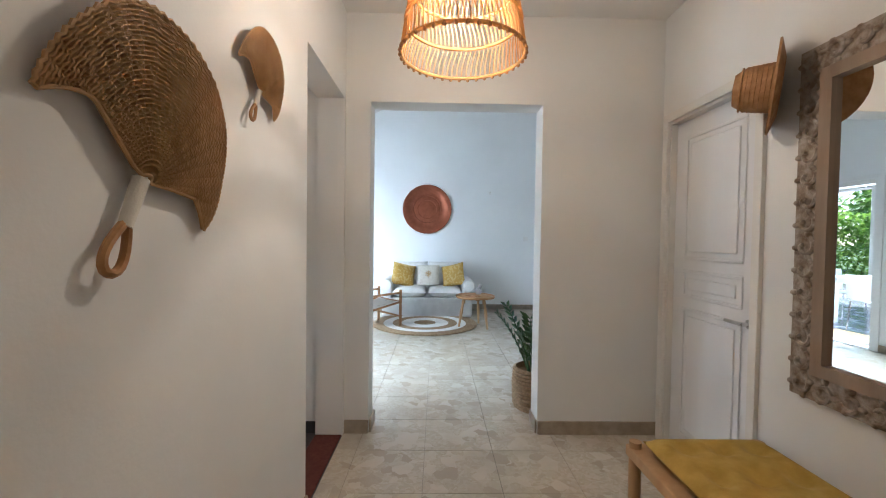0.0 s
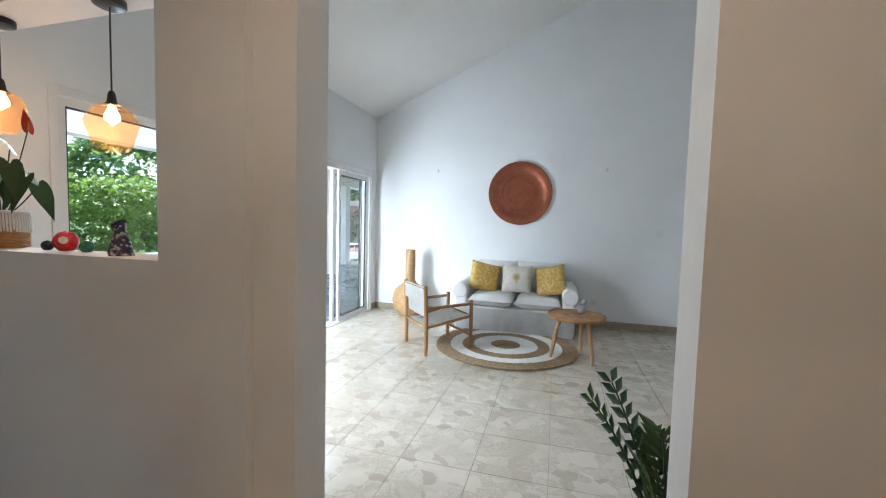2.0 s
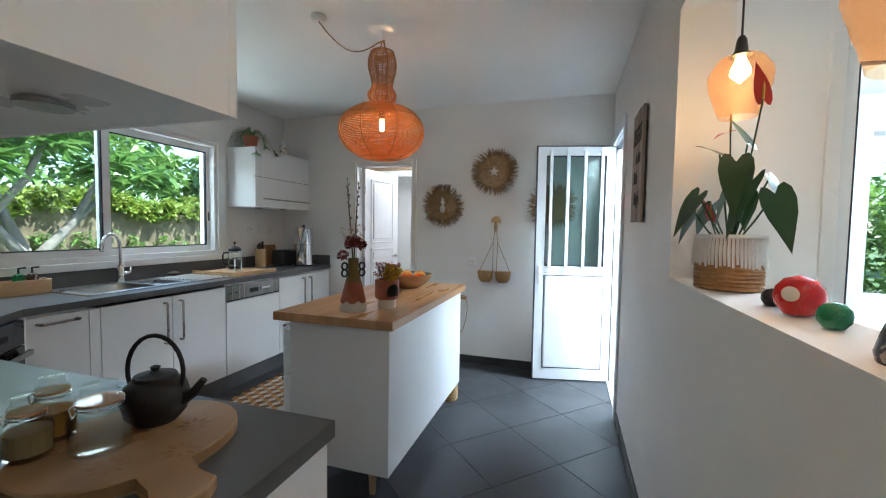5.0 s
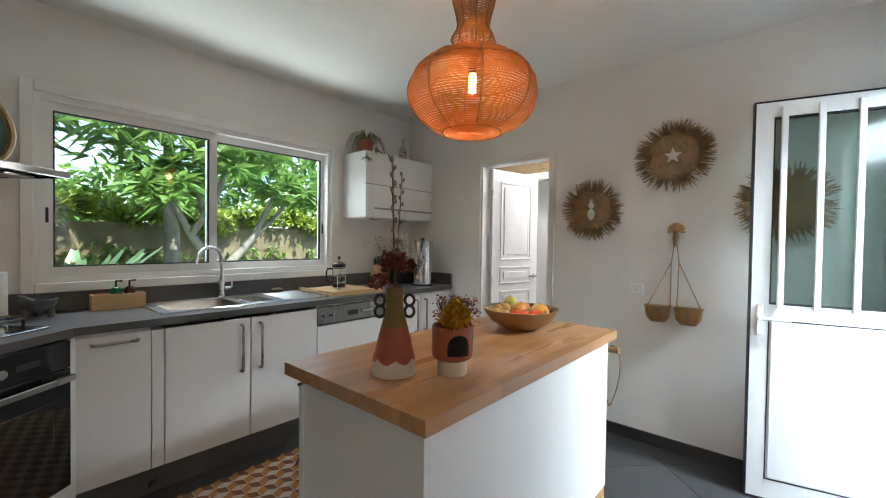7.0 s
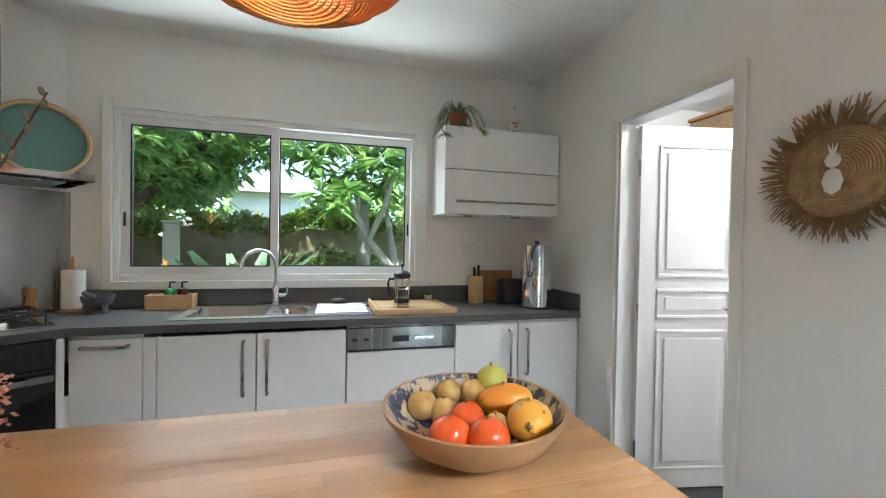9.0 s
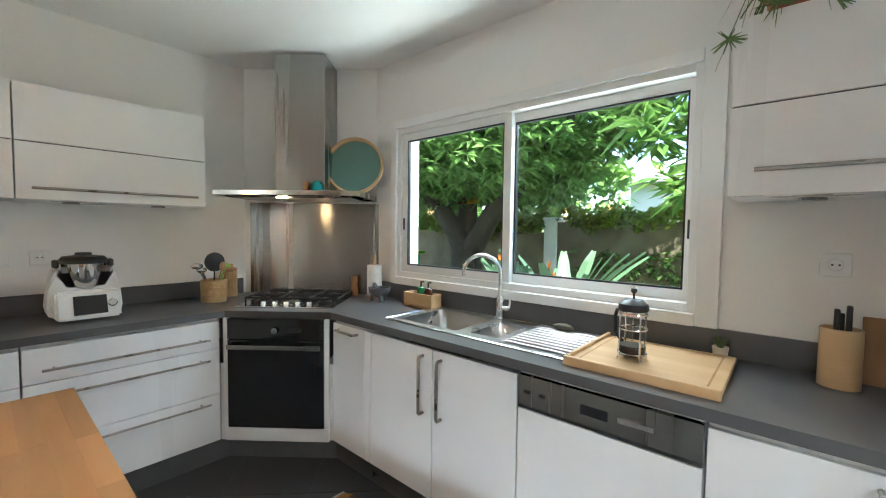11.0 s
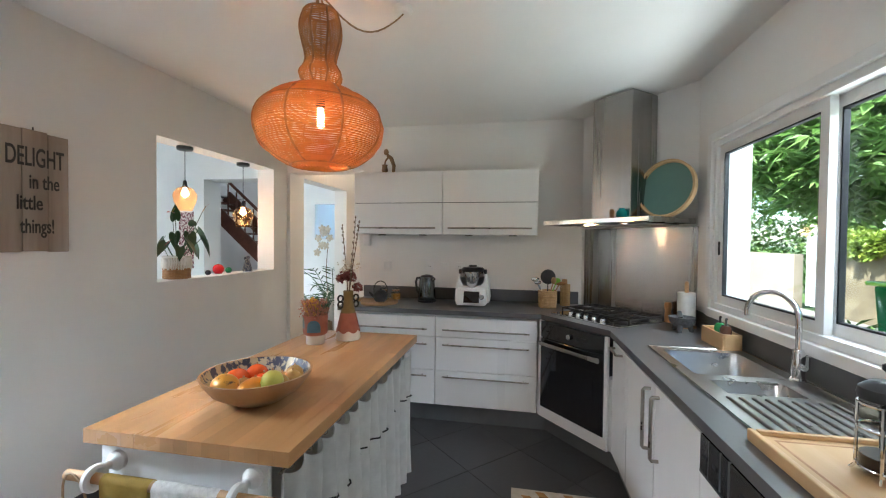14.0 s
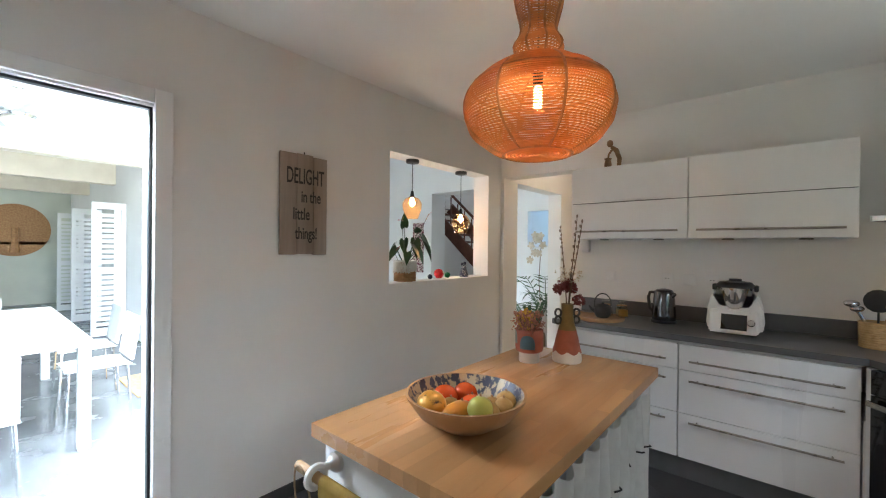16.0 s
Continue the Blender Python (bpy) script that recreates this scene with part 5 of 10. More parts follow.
part("soil", lathe([(0, 0.121), (0.083, 0.121), (0.083, 0.126), (0, 0.13)], 20), IRON, _u)
for _i, (_h, _tip, _wd2) in enumerate((((0.10, -0.03, 0.30), (0.06, -0.10, 0.14), 0.15), ((-0.13, -0.02, 0.24), (-0.27, -0.05, 0.14), 0.12), ((0.0, -0.10, 0.26), (0.03, -0.21, 0.13), 0.15),
                                      ((0.17, -0.05, 0.33), (0.30, -0.09, 0.17), 0.14), ((0.02, 0.03, 0.40), (-0.05, -0.03, 0.53), 0.12), ((0.20, 0.04, 0.25), (0.33, 0.05, 0.10), 0.14),
                                      ((-0.07, 0.06, 0.27), (-0.16, 0.10, 0.15), 0.12), ((0.06, 0.08, 0.30), (0.13, 0.14, 0.17), 0.13), ((-0.06, -0.09, 0.21), (-0.13, -0.15, 0.11), 0.11),
                                      ((0.24, -0.03, 0.28), (0.26, -0.13, 0.12), 0.15), ((0.09, -0.07, 0.36), (0.0, -0.13, 0.42), 0.10))):
    _b = bmesh.new()
    heart_leaf(_b, _h, Vector(_h).lerp(Vector(_tip), 0.82), _wd2 * 0.62, 0.15, _i)
    part("leaf", _b, ANTH, _u, "dark green heart-shaped leaf", smooth=True)
    part("stalk", tube([(_h[0] * 0.1, _h[1] * 0.1, 0.12), (_h[0] * 0.6, _h[1] * 0.6, _h[2] * 0.75), _h], 0.003, 5), ANTH, _u)
for _h, _tip in (((-0.045, 0.0, 0.44), (-0.12, -0.03, 0.45)), ((0.25, -0.02, 0.46), (0.29, -0.05, 0.54)), ((-0.14, -0.02, 0.20), (-0.12, -0.05, 0.27))):
    _b = bmesh.new()
    heart_leaf(_b, _h, _tip, 0.042, 0.2, 2)
    _f = part("flower", _b, SPATHE, _u, "red waxy spathe", smooth=True)
    part("spadix", tube([_h, (_h[0] + 0.03, _h[1] - 0.01, _h[2] + 0.045)], [0.004, 0.003], 6), MUSTARD, _f)
    part("stalk", tube([(0, 0, 0.12), (_h[0] * 0.5, _h[1] * 0.5, _h[2] * 0.6), _h], 0.0025, 5), ANTH, _u)
for _x, _r, _c, _lb in ((-1.06, 0.021, (0.02, 0.02, 0.035), "small dark glass ball on the hatch sill"), (-0.95, 0.042, (0.50, 0.015, 0.02), "red painted round figurine with a white face on the hatch sill"), (-0.835, 0.025, (0.02, 0.16, 0.07), "small green ball on the hatch sill")):
    _u = thing("ornament_ball", (_x, 2.795, 1.16), _lb, "ornament", "hatch ornaments")
    _b = lathe([(0, 0), (_r * 0.6, _r * 0.12), (_r * 0.95, _r * 0.6), (_r, _r), (_r * 0.92, _r * 1.4), (_r * 0.6, _r * 1.8), (0, 2 * _r)], 22)
    part("ball", _b, mat("painted_ball", _c, rough=0.25, scale=20), _u, smooth=True)
    if _r > 0.03:
        _b = lathe([(0, 0), (0.013, 0.0), (0.015, 0.004), (0, 0.007)], 16)
        _b.transform(Matrix.Translation((0.028, -0.026, _r * 1.15)) @ pose(0, 0, 0, 0, 90, -42))
        part("face_patch", _b, WHITE_CERAMIC, _u, "white painted patch", smooth=True)
_u = thing("dog_figurine", (-0.625, 2.775, 1.16), "dark patterned ceramic dog figurine sitting on the hatch sill", "figurine")
_b = lathe([(0, 0), (0.045, 0), (0.048, 0.015), (0.040, 0.05), (0.028, 0.09), (0.021, 0.115), (0, 0.12)], 18)
_h2 = lathe([(0, -0.022), (0.02, -0.012), (0.024, 0.004), (0.014, 0.022), (0, 0.026)], 14)
_h2.transform(Matrix.Translation((0.0, 0, 0.135)) @ pose(0, 0, 0, 0, 55, 0) @ Matrix.Diagonal((1, 0.85, 1.25, 1)))
join(_b, _h2)
for _s in (-1, 1):
    tube([(-0.012, 0.013 * _s, 0.15), (-0.014, 0.024 * _s, 0.135), (-0.01, 0.024 * _s, 0.118)], [0.006, 0.008, 0.004], 6, _b)
    tube([(0.025, 0.014 * _s, 0.07), (0.036, 0.016 * _s, 0.004), (0.05, 0.016 * _s, 0.004)], 0.009, 6, _b)
_b.transform(Matrix.Diagonal((0.85, 0.85, 0.85, 1)))
part("figure", _b, mat("patterned_glaze", (0.05, 0.05, 0.08), (0.42, 0.36, 0.34), 70, 0.25, lo=0.52, hi=0.58), _u, smooth=True)

# ---- things on the island ----
def ellipsoid(p, r, rot=(0, 0, 0), seg=18, rings=10, bm=None, lump=0.0, seed=0):
    prof = [(math.sin(math.pi * k / rings), -math.cos(math.pi * k / rings)) for k in range(rings + 1)]
    prof[0], prof[-1] = (0, -1), (0, 1)
    own = lathe(prof, seg)
    if lump:
        for v in own.verts:
            v.co *= 1 + lump * noise.noise(v.co * 2.2 + Vector((seed, 0, 0)))
    own.transform(pose(*p, *rot) @ Matrix.Diagonal((*r, 1)))
    return join(bm, own)


BOWLW = mat("turned_bowl_wood", (0.43, 0.25, 0.12), (0.32, 0.175, 0.08), 7, 0.4, bump=0.08, stretch=(1, 1, 0.3))
MOSAIC = mat("painted_bowl_pattern", (0.52, 0.43, 0.29), (0.045, 0.05, 0.085), 44, 0.35, lo=0.47, hi=0.53, stretch=(1, 1, 0.5))
_u = thing("fruit_bowl", (-2.585, 1.275, 0.9085), "turned wooden bowl with a painted inside on the island", "bowl")
part("outside", lathe([(0.0, 0.0), (0.075, 0.0), (0.085, 0.006), (0.140, 0.040), (0.172, 0.085), (0.176, 0.096), (0.168, 0.096)], 44, cap=False), BOWLW, _u, smooth=True)
part("inside", lathe([(0.169, 0.095), (0.162, 0.082), (0.132, 0.042), (0.08, 0.019), (0.0, 0.014)], 44, cap=False), MOSAIC, _u, "painted mosaic pattern inside the bowl", smooth=True)
MANGO = mat("ripe_mango_skin", (0.68, 0.30, 0.03), (0.62, 0.20, 0.02), 12, 0.35, bump=0.05)
MANGO2 = mat("spotted_mango_skin", (0.66, 0.32, 0.04), (0.08, 0.05, 0.02), 30, 0.4, lo=0.60, hi=0.66)
TOMATO = mat("tomato_skin", (0.66, 0.095, 0.015), (0.58, 0.07, 0.01), 10, 0.22)
PASSION = mat("passionfruit_skin", (0.52, 0.33, 0.10), (0.38, 0.21, 0.06), 40, 0.5, bump=0.12)
PEAR = mat("yellow_green_skin", (0.52, 0.50, 0.10), (0.44, 0.40, 0.07), 16, 0.4)
for _nm, _p, _r, _rot, _m, _lb in (
        ("mango", (-0.094, 0.050, 0.070), (0.048, 0.043, 0.040), (0, 0, 60), MANGO2, "ripe spotted orange mango in the bowl"),
        ("mango", (-0.090, -0.052, 0.072), (0.058, 0.035, 0.034), (0, 6, -16), MANGO, "long orange mango in the bowl"),
        ("tomato", (0.062, 0.048, 0.060), (0.038, 0.038, 0.035), (0, 0, 0), TOMATO, "orange-red tomato in the bowl"),
        ("tomato", (0.006, -0.018, 0.058), (0.034, 0.034, 0.031), (5, 0, 0), TOMATO, "orange-red tomato in the bowl"),
        ("tomato", (0.000, 0.078, 0.062), (0.038, 0.038, 0.035), (0, 5, 0), TOMATO, "orange-red tomato in the bowl"),
        ("passion_fruit", (0.083, -0.085, 0.064), (0.032, 0.030, 0.030), (0, 0, 0), PASSION, "wrinkled yellow passion fruit in the bowl"),
        ("passion_fruit", (0.016, -0.118, 0.074), (0.028, 0.028, 0.028), (0, 0, 0), PASSION, "wrinkled yellow passion fruit in the bowl"),
        ("passion_fruit", (0.040, -0.064, 0.054), (0.031, 0.029, 0.029), (0, 0, 0), PASSION, "wrinkled yellow passion fruit in the bowl"),
        ("passion_fruit", (-0.036, -0.106, 0.074), (0.028, 0.028, 0.028), (0, 0, 0), PASSION, "wrinkled yellow passion fruit in the bowl"),
        ("passion_fruit", (-0.036, 0.028, 0.052), (0.029, 0.029, 0.029), (0, 0, 0), PASSION, "wrinkled yellow passion fruit in the bowl"),
        ("pear", (-0.082, -0.108, 0.098), (0.034, 0.034, 0.032), (0, 0, 30), PEAR, "yellow-green fruit in the bowl")):
    _f = thing(_nm, (-2.585 + _p[0], 1.275 + _p[1], 0.9085 + _p[2] - _r[2]), _lb, "fruit", "fruit in the bowl")
    part("fruit", ellipsoid((0, 0, _r[2]), _r, _rot, lump=0.05, seed=_p[0] * 50), _m, _f, smooth=True)
    part("stem", tube([(_r[0] * 0.1, 0, 2 * _r[2] - 0.003), (_r[0] * 0.12, 0.002, 2 * _r[2] + 0.006)], 0.003, 5), TEAK, _f)

TERRA = mat("terracotta_glaze", (0.36, 0.105, 0.055), (0.30, 0.08, 0.04), 20, 0.5, bump=0.05)
OLIVE = mat("olive_glaze", (0.20, 0.13, 0.035), (0.16, 0.10, 0.025), 20, 0.5, bump=0.05)
BLUE = mat("blue_glaze", (0.10, 0.20, 0.26), (0.08, 0.16, 0.21), 20, 0.5)
_u = thing("tall_vase", (-1.745, 1.325, 0.9085), "tall cream and terracotta ceramic vase with black loop handles", "vase")
part("foot", lathe([(0.0, 0.0), (0.063, 0.0), (0.066, 0.01), (0.062, 0.045), (0.057, 0.07)], 36, cap=False), WHITE_CERAMIC, _u, "cream glazed foot", smooth=True)
_b = bmesh.new()
_seg = 48
_ra = []
for _r, _z, _w2 in ((0.0640, 0.040, 1), (0.0585, 0.066, 0), (0.050, 0.105, 0), (0.040, 0.145, 0)):
    _ra.append([_b.verts.new((_r * math.cos(2 * math.pi * k / _seg), _r * math.sin(2 * math.pi * k / _seg), _z + (0.016 * (1 - abs(math.sin(7 * math.pi * k / _seg))) if _w2 else 0))) for k in range(_seg)])
for _a, _c in zip(_ra, _ra[1:]):
    for _k in range(_seg):
        _b.faces.new((_a[_k], _a[(_k + 1) % _seg], _c[(_k + 1) % _seg], _c[_k]))
part("scalloped_band", _b, TERRA, _u, "terracotta scalloped band", smooth=True)
part("neck", lathe([(0.0405, 0.143), (0.030, 0.18), (0.026, 0.21), (0.027, 0.262), (0.022, 0.262), (0.021, 0.20), (0.0, 0.19)], 32, cap=False), OLIVE, _u, "olive glazed neck", smooth=True)
for _s in (-1, 1):
    for _z in (0.222, 0.188):
        part("loop_handle", tube([(_s * (0.044 + 0.014 * math.cos(a)) * 0.75, -_s * (0.044 + 0.014 * math.cos(a)) * 0.68, _z + 0.017 * math.sin(a)) for a in [2 * math.pi * i / 16 for i in range(16)]], 0.005, 6, closed=True), INK, _u, "black ceramic loop", smooth=True)
DRYRED = mat("dried_red_flowers", (0.22, 0.05, 0.045), (0.14, 0.03, 0.03), 30, 0.8)
DRYPINK = mat("dried_pink_flowers", (0.45, 0.20, 0.13), (0.33, 0.13, 0.08), 30, 0.8)
DRYYEL = mat("dried_yellow_flowers", (0.66, 0.38, 0.03), (0.52, 0.28, 0.02), 30, 0.8)
TWIG = mat("dry_twig", (0.14, 0.085, 0.05), (0.10, 0.06, 0.035), 30, 0.8)
CATKIN = mat("grey_catkin", (0.30, 0.26, 0.22), (0.22, 0.19, 0.16), 40, 0.9)
DRYCREAM = mat("dried_cream_flowers", (0.62, 0.54, 0.42), (0.5, 0.42, 0.31), 20, 0.8)


def bloom(bm, p, r, n, rng, size=0.007):
    """A loose head of small florets."""
    for _ in range(n):
        v = Vector((rng.gauss(0, 1), rng.gauss(0, 1), rng.gauss(0, 1))).normalized() * r * rng.uniform(0.45, 1.0)
        c = Vector(p) + v
        a = Vector((rng.uniform(-1, 1), rng.uniform(-1, 1), rng.uniform(-1, 1))).normalized()
        b = a.orthogonal().normalized()
        s = size * rng.uniform(0.6, 1.3)
        q = [bm.verts.new(c + k) for k in (a * s, b * s, -a * s, -b * s)]
        bm.faces.new(q)


_rng = random.Random(11)
_u = thing("dried_bouquet", (-1.745, 1.325, 1.10), "dried red flowers and pussy willow twigs in the tall vase", "dried flowers")
for _tx, _ty, _tz in ((0.085, 0.075, 0.43), (-0.035, -0.055, 0.47), (-0.13, -0.115, 0.44)):
    _pts = [Vector((0, 0, 0)), Vector((_tx * 0.3, _ty * 0.3, 0.17)), Vector((_tx * 0.75, _ty * 0.75, 0.33)), Vector((_tx, _ty, _tz))]
    _t = part("twig", tube(_pts, [0.003, 0.0026, 0.002, 0.0012], 6), TWIG, _u)
    for _k in range(11):
        _f = 0.35 + 0.65 * _k / 10
        _i = min(2, int(_f * 3))
        _p = _pts[_i].lerp(_pts[_i + 1], _f * 3 - _i)
        part("catkin", ellipsoid(tuple(_p + Vector((0.006 * (-1) ** _k, 0.003, 0))), (0.0045, 0.0045, 0.008), (0, 20 * (-1) ** _k, 0), 8, 6), CATKIN, _t, smooth=True)
_b = bmesh.new()
for _k in range(7):
    bloom(_b, (_rng.uniform(-0.04, 0.04), _rng.uniform(-0.04, 0.04), 0.115 + _rng.uniform(-0.03, 0.05)), 0.028, 90, _rng, 0.008)
part("red_bloom", _b, DRYRED, _u)
_b = bmesh.new()
for _k in range(60):
    bloom(_b, (_rng.uniform(-0.05, 0.05), _rng.uniform(-0.05, 0.05), 0.19 + _rng.uniform(-0.03, 0.045)), 0.008, 5, _rng, 0.004)
part("white_sprig", _b, DRYCREAM, _u)

_u = thing("round_vase", (-1.868, 1.452, 0.9085), "short terracotta and blue ceramic vase on a cream foot", "vase")
part("foot", lathe([(0.0, 0.0), (0.044, 0.0), (0.046, 0.004), (0.046, 0.04), (0.050, 0.047)], 32, cap=False), WHITE_CERAMIC, _u, "cream ribbed foot", smooth=True)
part("bowl", lathe([(0.050, 0.046), (0.060, 0.052), (0.0625, 0.065), (0.0625, 0.145), (0.060, 0.149), (0.057, 0.145), (0.056, 0.06), (0.0, 0.056)], 40, cap=False), TERRA, _u, "terracotta glazed bowl", smooth=True)


def arch_patch(parent, a_mid, half, z0, z1, r, material, label):
    bm = bmesh.new()
    n, rows = 14, []
    for k in range(n + 1):
        s = -1 + 2 * k / n
        top = z0 + (z1 - z0) * (0.45 + 0.55 * math.sqrt(max(0, 1 - s * s)))
        a = a_mid + half * s
        rows.append([bm.verts.new((r * math.cos(a), r * math.sin(a), z)) for z in (z0, top)])
    for p, q in zip(rows, rows[1:]):
        bm.faces.new((p[0], q[0], q[1], p[1]))
    bmesh.ops.solidify(bm, geom=bm.faces[:], thickness=0.0008)
    part("painted_arch", bm, material, parent, label, smooth=True)


arch_patch(_u, radians(58), 0.55, 0.054 + 0.012, 0.128, 0.0632, INK, "black painted arch")
arch_patch(_u, radians(200), 0.55, 0.054 + 0.012, 0.128, 0.0632, BLUE, "blue painted arch")
arch_patch(_u, radians(128), 0.42, 0.085, 0.146, 0.0631, mat("teal_glaze", (0.20, 0.30, 0.27), (0.15, 0.24, 0.22), 20, 0.5), "pale teal painted patch")
_u = thing("dried_bouquet", (-1.868, 1.452, 1.0), "dried yellow and pink flower sprigs in the short vase", "dried flowers")
_b = bmesh.new()
for _k in range(15):
    bloom(_b, (0.025 + _rng.uniform(-0.035, 0.035), 0.028 + _rng.uniform(-0.025, 0.03), 0.082 + _rng.uniform(-0.02, 0.035)), 0.024, 80, _rng, 0.010)
part("yellow_bloom", _b, DRYYEL, _u)
_b = bmesh.new()
for _k in range(120):
    bloom(_b, (-0.025 + _rng.uniform(-0.06, 0.05), -0.01 + _rng.uniform(-0.055, 0.06), 0.085 + _rng.uniform(-0.03, 0.055)), 0.012, 7, _rng, 0.0045)
part("pink_sprig", _b, DRYPINK, _u)
_b = bmesh.new()
for _k in range(40):
    _a = _rng.uniform(0, 6.28)
    tube([(0, 0, 0.0), (0.05 * math.cos(_a), 0.05 * math.sin(_a), 0.10 + _rng.uniform(0, 0.03))], 0.0009, 4, _b)
part("stem", _b, TWIG, _u)

# ---- things on the worktops ----
_u = thing("serving_board", (-0.495, 1.59, 0.905), "carved light wood serving board on the worktop", "serving board")
_o = [(0.150 * math.cos(a), 0.175 * math.sin(a)) for a in [radians(-168 + 336 * k / 30) for k in range(31)]]
_b = prism([(x, y) for x, y in _o] + [(-0.20, 0.035), (-0.235, 0.05), (-0.262, 0.03), (-0.262, -0.02), (-0.235, -0.045), (-0.20, -0.03)], 0.0, 0.024)
_b.transform(pose(0, 0, 0, 0, 0, -110))
bmesh.ops.bevel(_b, geom=_b.edges[:], offset=0.003, segments=1, affect='EDGES')
_bd = part("board", _b, mat("carved_board_wood", (0.43, 0.265, 0.13), (0.34, 0.20, 0.09), 8, 0.55, bump=0.12, stretch=(0.3, 1, 1)), _u)
for _fx, _fy in ((0.0, 0.0), (0.078, 0.052), (-0.072, 0.06), (0.062, -0.072), (-0.058, -0.085), (0.004, 0.118), (0.0, -0.135)):
    for _k in range(8):
        _q = prism([(0.031, 0), (0.020, 0.0055), (0.009, 0), (0.020, -0.0055)], 0.0235, 0.0246)
        _q.transform(pose(_fx, _fy, 0, 0, 0, 45 * _k))
        part("carved_petal", _q, TEAK, _bd)
part("tassel", tube([(0.09, 0.245, 0.012), (0.11, 0.265, 0.006), (0.16, 0.27, 0.004)], 0.004, 6), JUTE, _bd)
_u = thing("cast_iron_teapot", (-0.557, 1.562, 0.930), "black cast iron teapot with a hoop handle", "teapot")
_u.matrix_world = pose(-0.557, 1.562, 0.930) @ Matrix.Diagonal((0.86, 0.86, 0.86, 1))
part("body", lathe([(0.0, 0.0), (0.045, 0.0), (0.062, 0.02), (0.070, 0.055), (0.062, 0.085), (0.045, 0.10), (0.0, 0.104)], 32), IRON, _u, smooth=True)
part("lid", lathe([(0.046, 0.101), (0.043, 0.108), (0.015, 0.114), (0.008, 0.118), (0.011, 0.126), (0.0, 0.131)], 24), IRON, _u, smooth=True)
part("spout", tube([(-0.02, 0.058, 0.05), (-0.03, 0.082, 0.065), (-0.04, 0.102, 0.095)], [0.016, 0.011, 0.008], 10), IRON, _u, smooth=True)
part("hoop_handle", tube([(-0.020 * math.cos(a), 0.062 * math.cos(a), 0.115 + 0.085 * math.sin(a)) for a in [radians(-25 + 230 * k / 16) for k in range(17)]], 0.005, 8), IRON, _u, smooth=True)
CLEAR = glass_mat("clear_glass", (0.95, 0.97, 0.96), 0.01)
JARGLASS = glass_mat("jar_glass", (0.945, 0.95, 0.925), 0.02)
SEAL = mat("orange_rubber_seal", (0.45, 0.20, 0.06), rough=0.5)
for _x, _y, _r, _h, _c, _lb in ((-0.452, 1.569, 0.046, 0.082, None, "empty clip-top glass jar on the serving board"), (-0.447, 1.452, 0.034, 0.085, (0.45, 0.22, 0.04), "glass jar of golden spice on the serving board"),
                                (-0.392, 1.488, 0.033, 0.075, (0.42, 0.32, 0.18), "glass jar of dried herbs on the serving board")):
    _u = thing("glass_jar", (_x, _y, 0.930), _lb, "jar", "jars on the board")
    part("glass", lathe([(0.0, 0.0), (_r * 0.92, 0.0), (_r, 0.006), (_r, _h * 0.68), (_r * 0.93, _h * 0.78), (_r * 0.70, _h * 0.90), (_r * 0.70, _h), (_r * 0.66, _h), (_r * 0.66, _h * 0.90), (_r * 0.88, _h * 0.77),
                          (_r * 0.95, _h * 0.68), (_r * 0.95, 0.008), (0.0, 0.006)], 28, cap=False), JARGLASS, _u, smooth=True)
    part("rubber_seal", lathe([(_r * 0.66, _h + 0.0005), (_r * 0.76, _h + 0.0005), (_r * 0.76, _h + 0.004), (_r * 0.66, _h + 0.004)], 24), SEAL, _u, "orange rubber seal")
    part("lid", lathe([(0.0, _h + 0.005), (_r * 0.74, _h + 0.005), (_r * 0.76, _h + 0.009), (_r * 0.70, _h + 0.014), (_r * 0.58, _h + 0.016), (_r * 0.56, _h + 0.026), (_r * 0.60, _h + 0.031), (0, _h + 0.033)], 24), JARGLASS, _u, smooth=True)
    part("clip_wire", tube([(_r * 0.74 * math.cos(a), _r * 0.74 * math.sin(a), _h * 0.93) for a in [2 * math.pi * i / 20 for i in range(20)]], 0.0015, 5, closed=True), STEELP, _u)
    part("clip", tube([(_r * 0.74, 0.0, _h * 0.93), (_r * 0.98, 0.004, _h * 0.86), (_r * 1.02, 0.0, _h + 0.004), (_r * 0.78, 0.0, _h + 0.010)], 0.0016, 5), STEELP, _u)
    if _c:
        part("contents", lathe([(0, 0.007), (_r * 0.93, 0.009), (_r * 0.93, _h * 0.62), (0, _h * 0.64)], 20), mat("jar_contents", _c, rough=0.8, scale=60), _u)
_u = thing("electric_kettle", (-0.31, 1.215, 0.905), "dark steel electric kettle on its base", "kettle")
part("base", lathe([(0.0, 0.0), (0.082, 0.0), (0.084, 0.014), (0.075, 0.02), (0, 0.02)], 28), BLACK, _u, smooth=True)
part("body", lathe([(0.0, 0.02), (0.076, 0.021), (0.078, 0.05), (0.066, 0.20), (0.058, 0.222), (0.0, 0.232)], 32), mat("dark_steel", (0.14, 0.14, 0.145), (0.11, 0.11, 0.115), 10, 0.18, metal=1.0), _u, smooth=True)
part("lid", lathe([(0.0, 0.242), (0.016, 0.241), (0.05, 0.233), (0.058, 0.223)], 24, cap=False), BLACK, _u, smooth=True)
part("handle", tube([(0.03, 0.06, 0.21), (0.035, 0.10, 0.205), (0.035, 0.11, 0.17), (0.033, 0.10, 0.09), (0.03, 0.072, 0.06)], 0.011, 8), BLACK, _u, smooth=True)
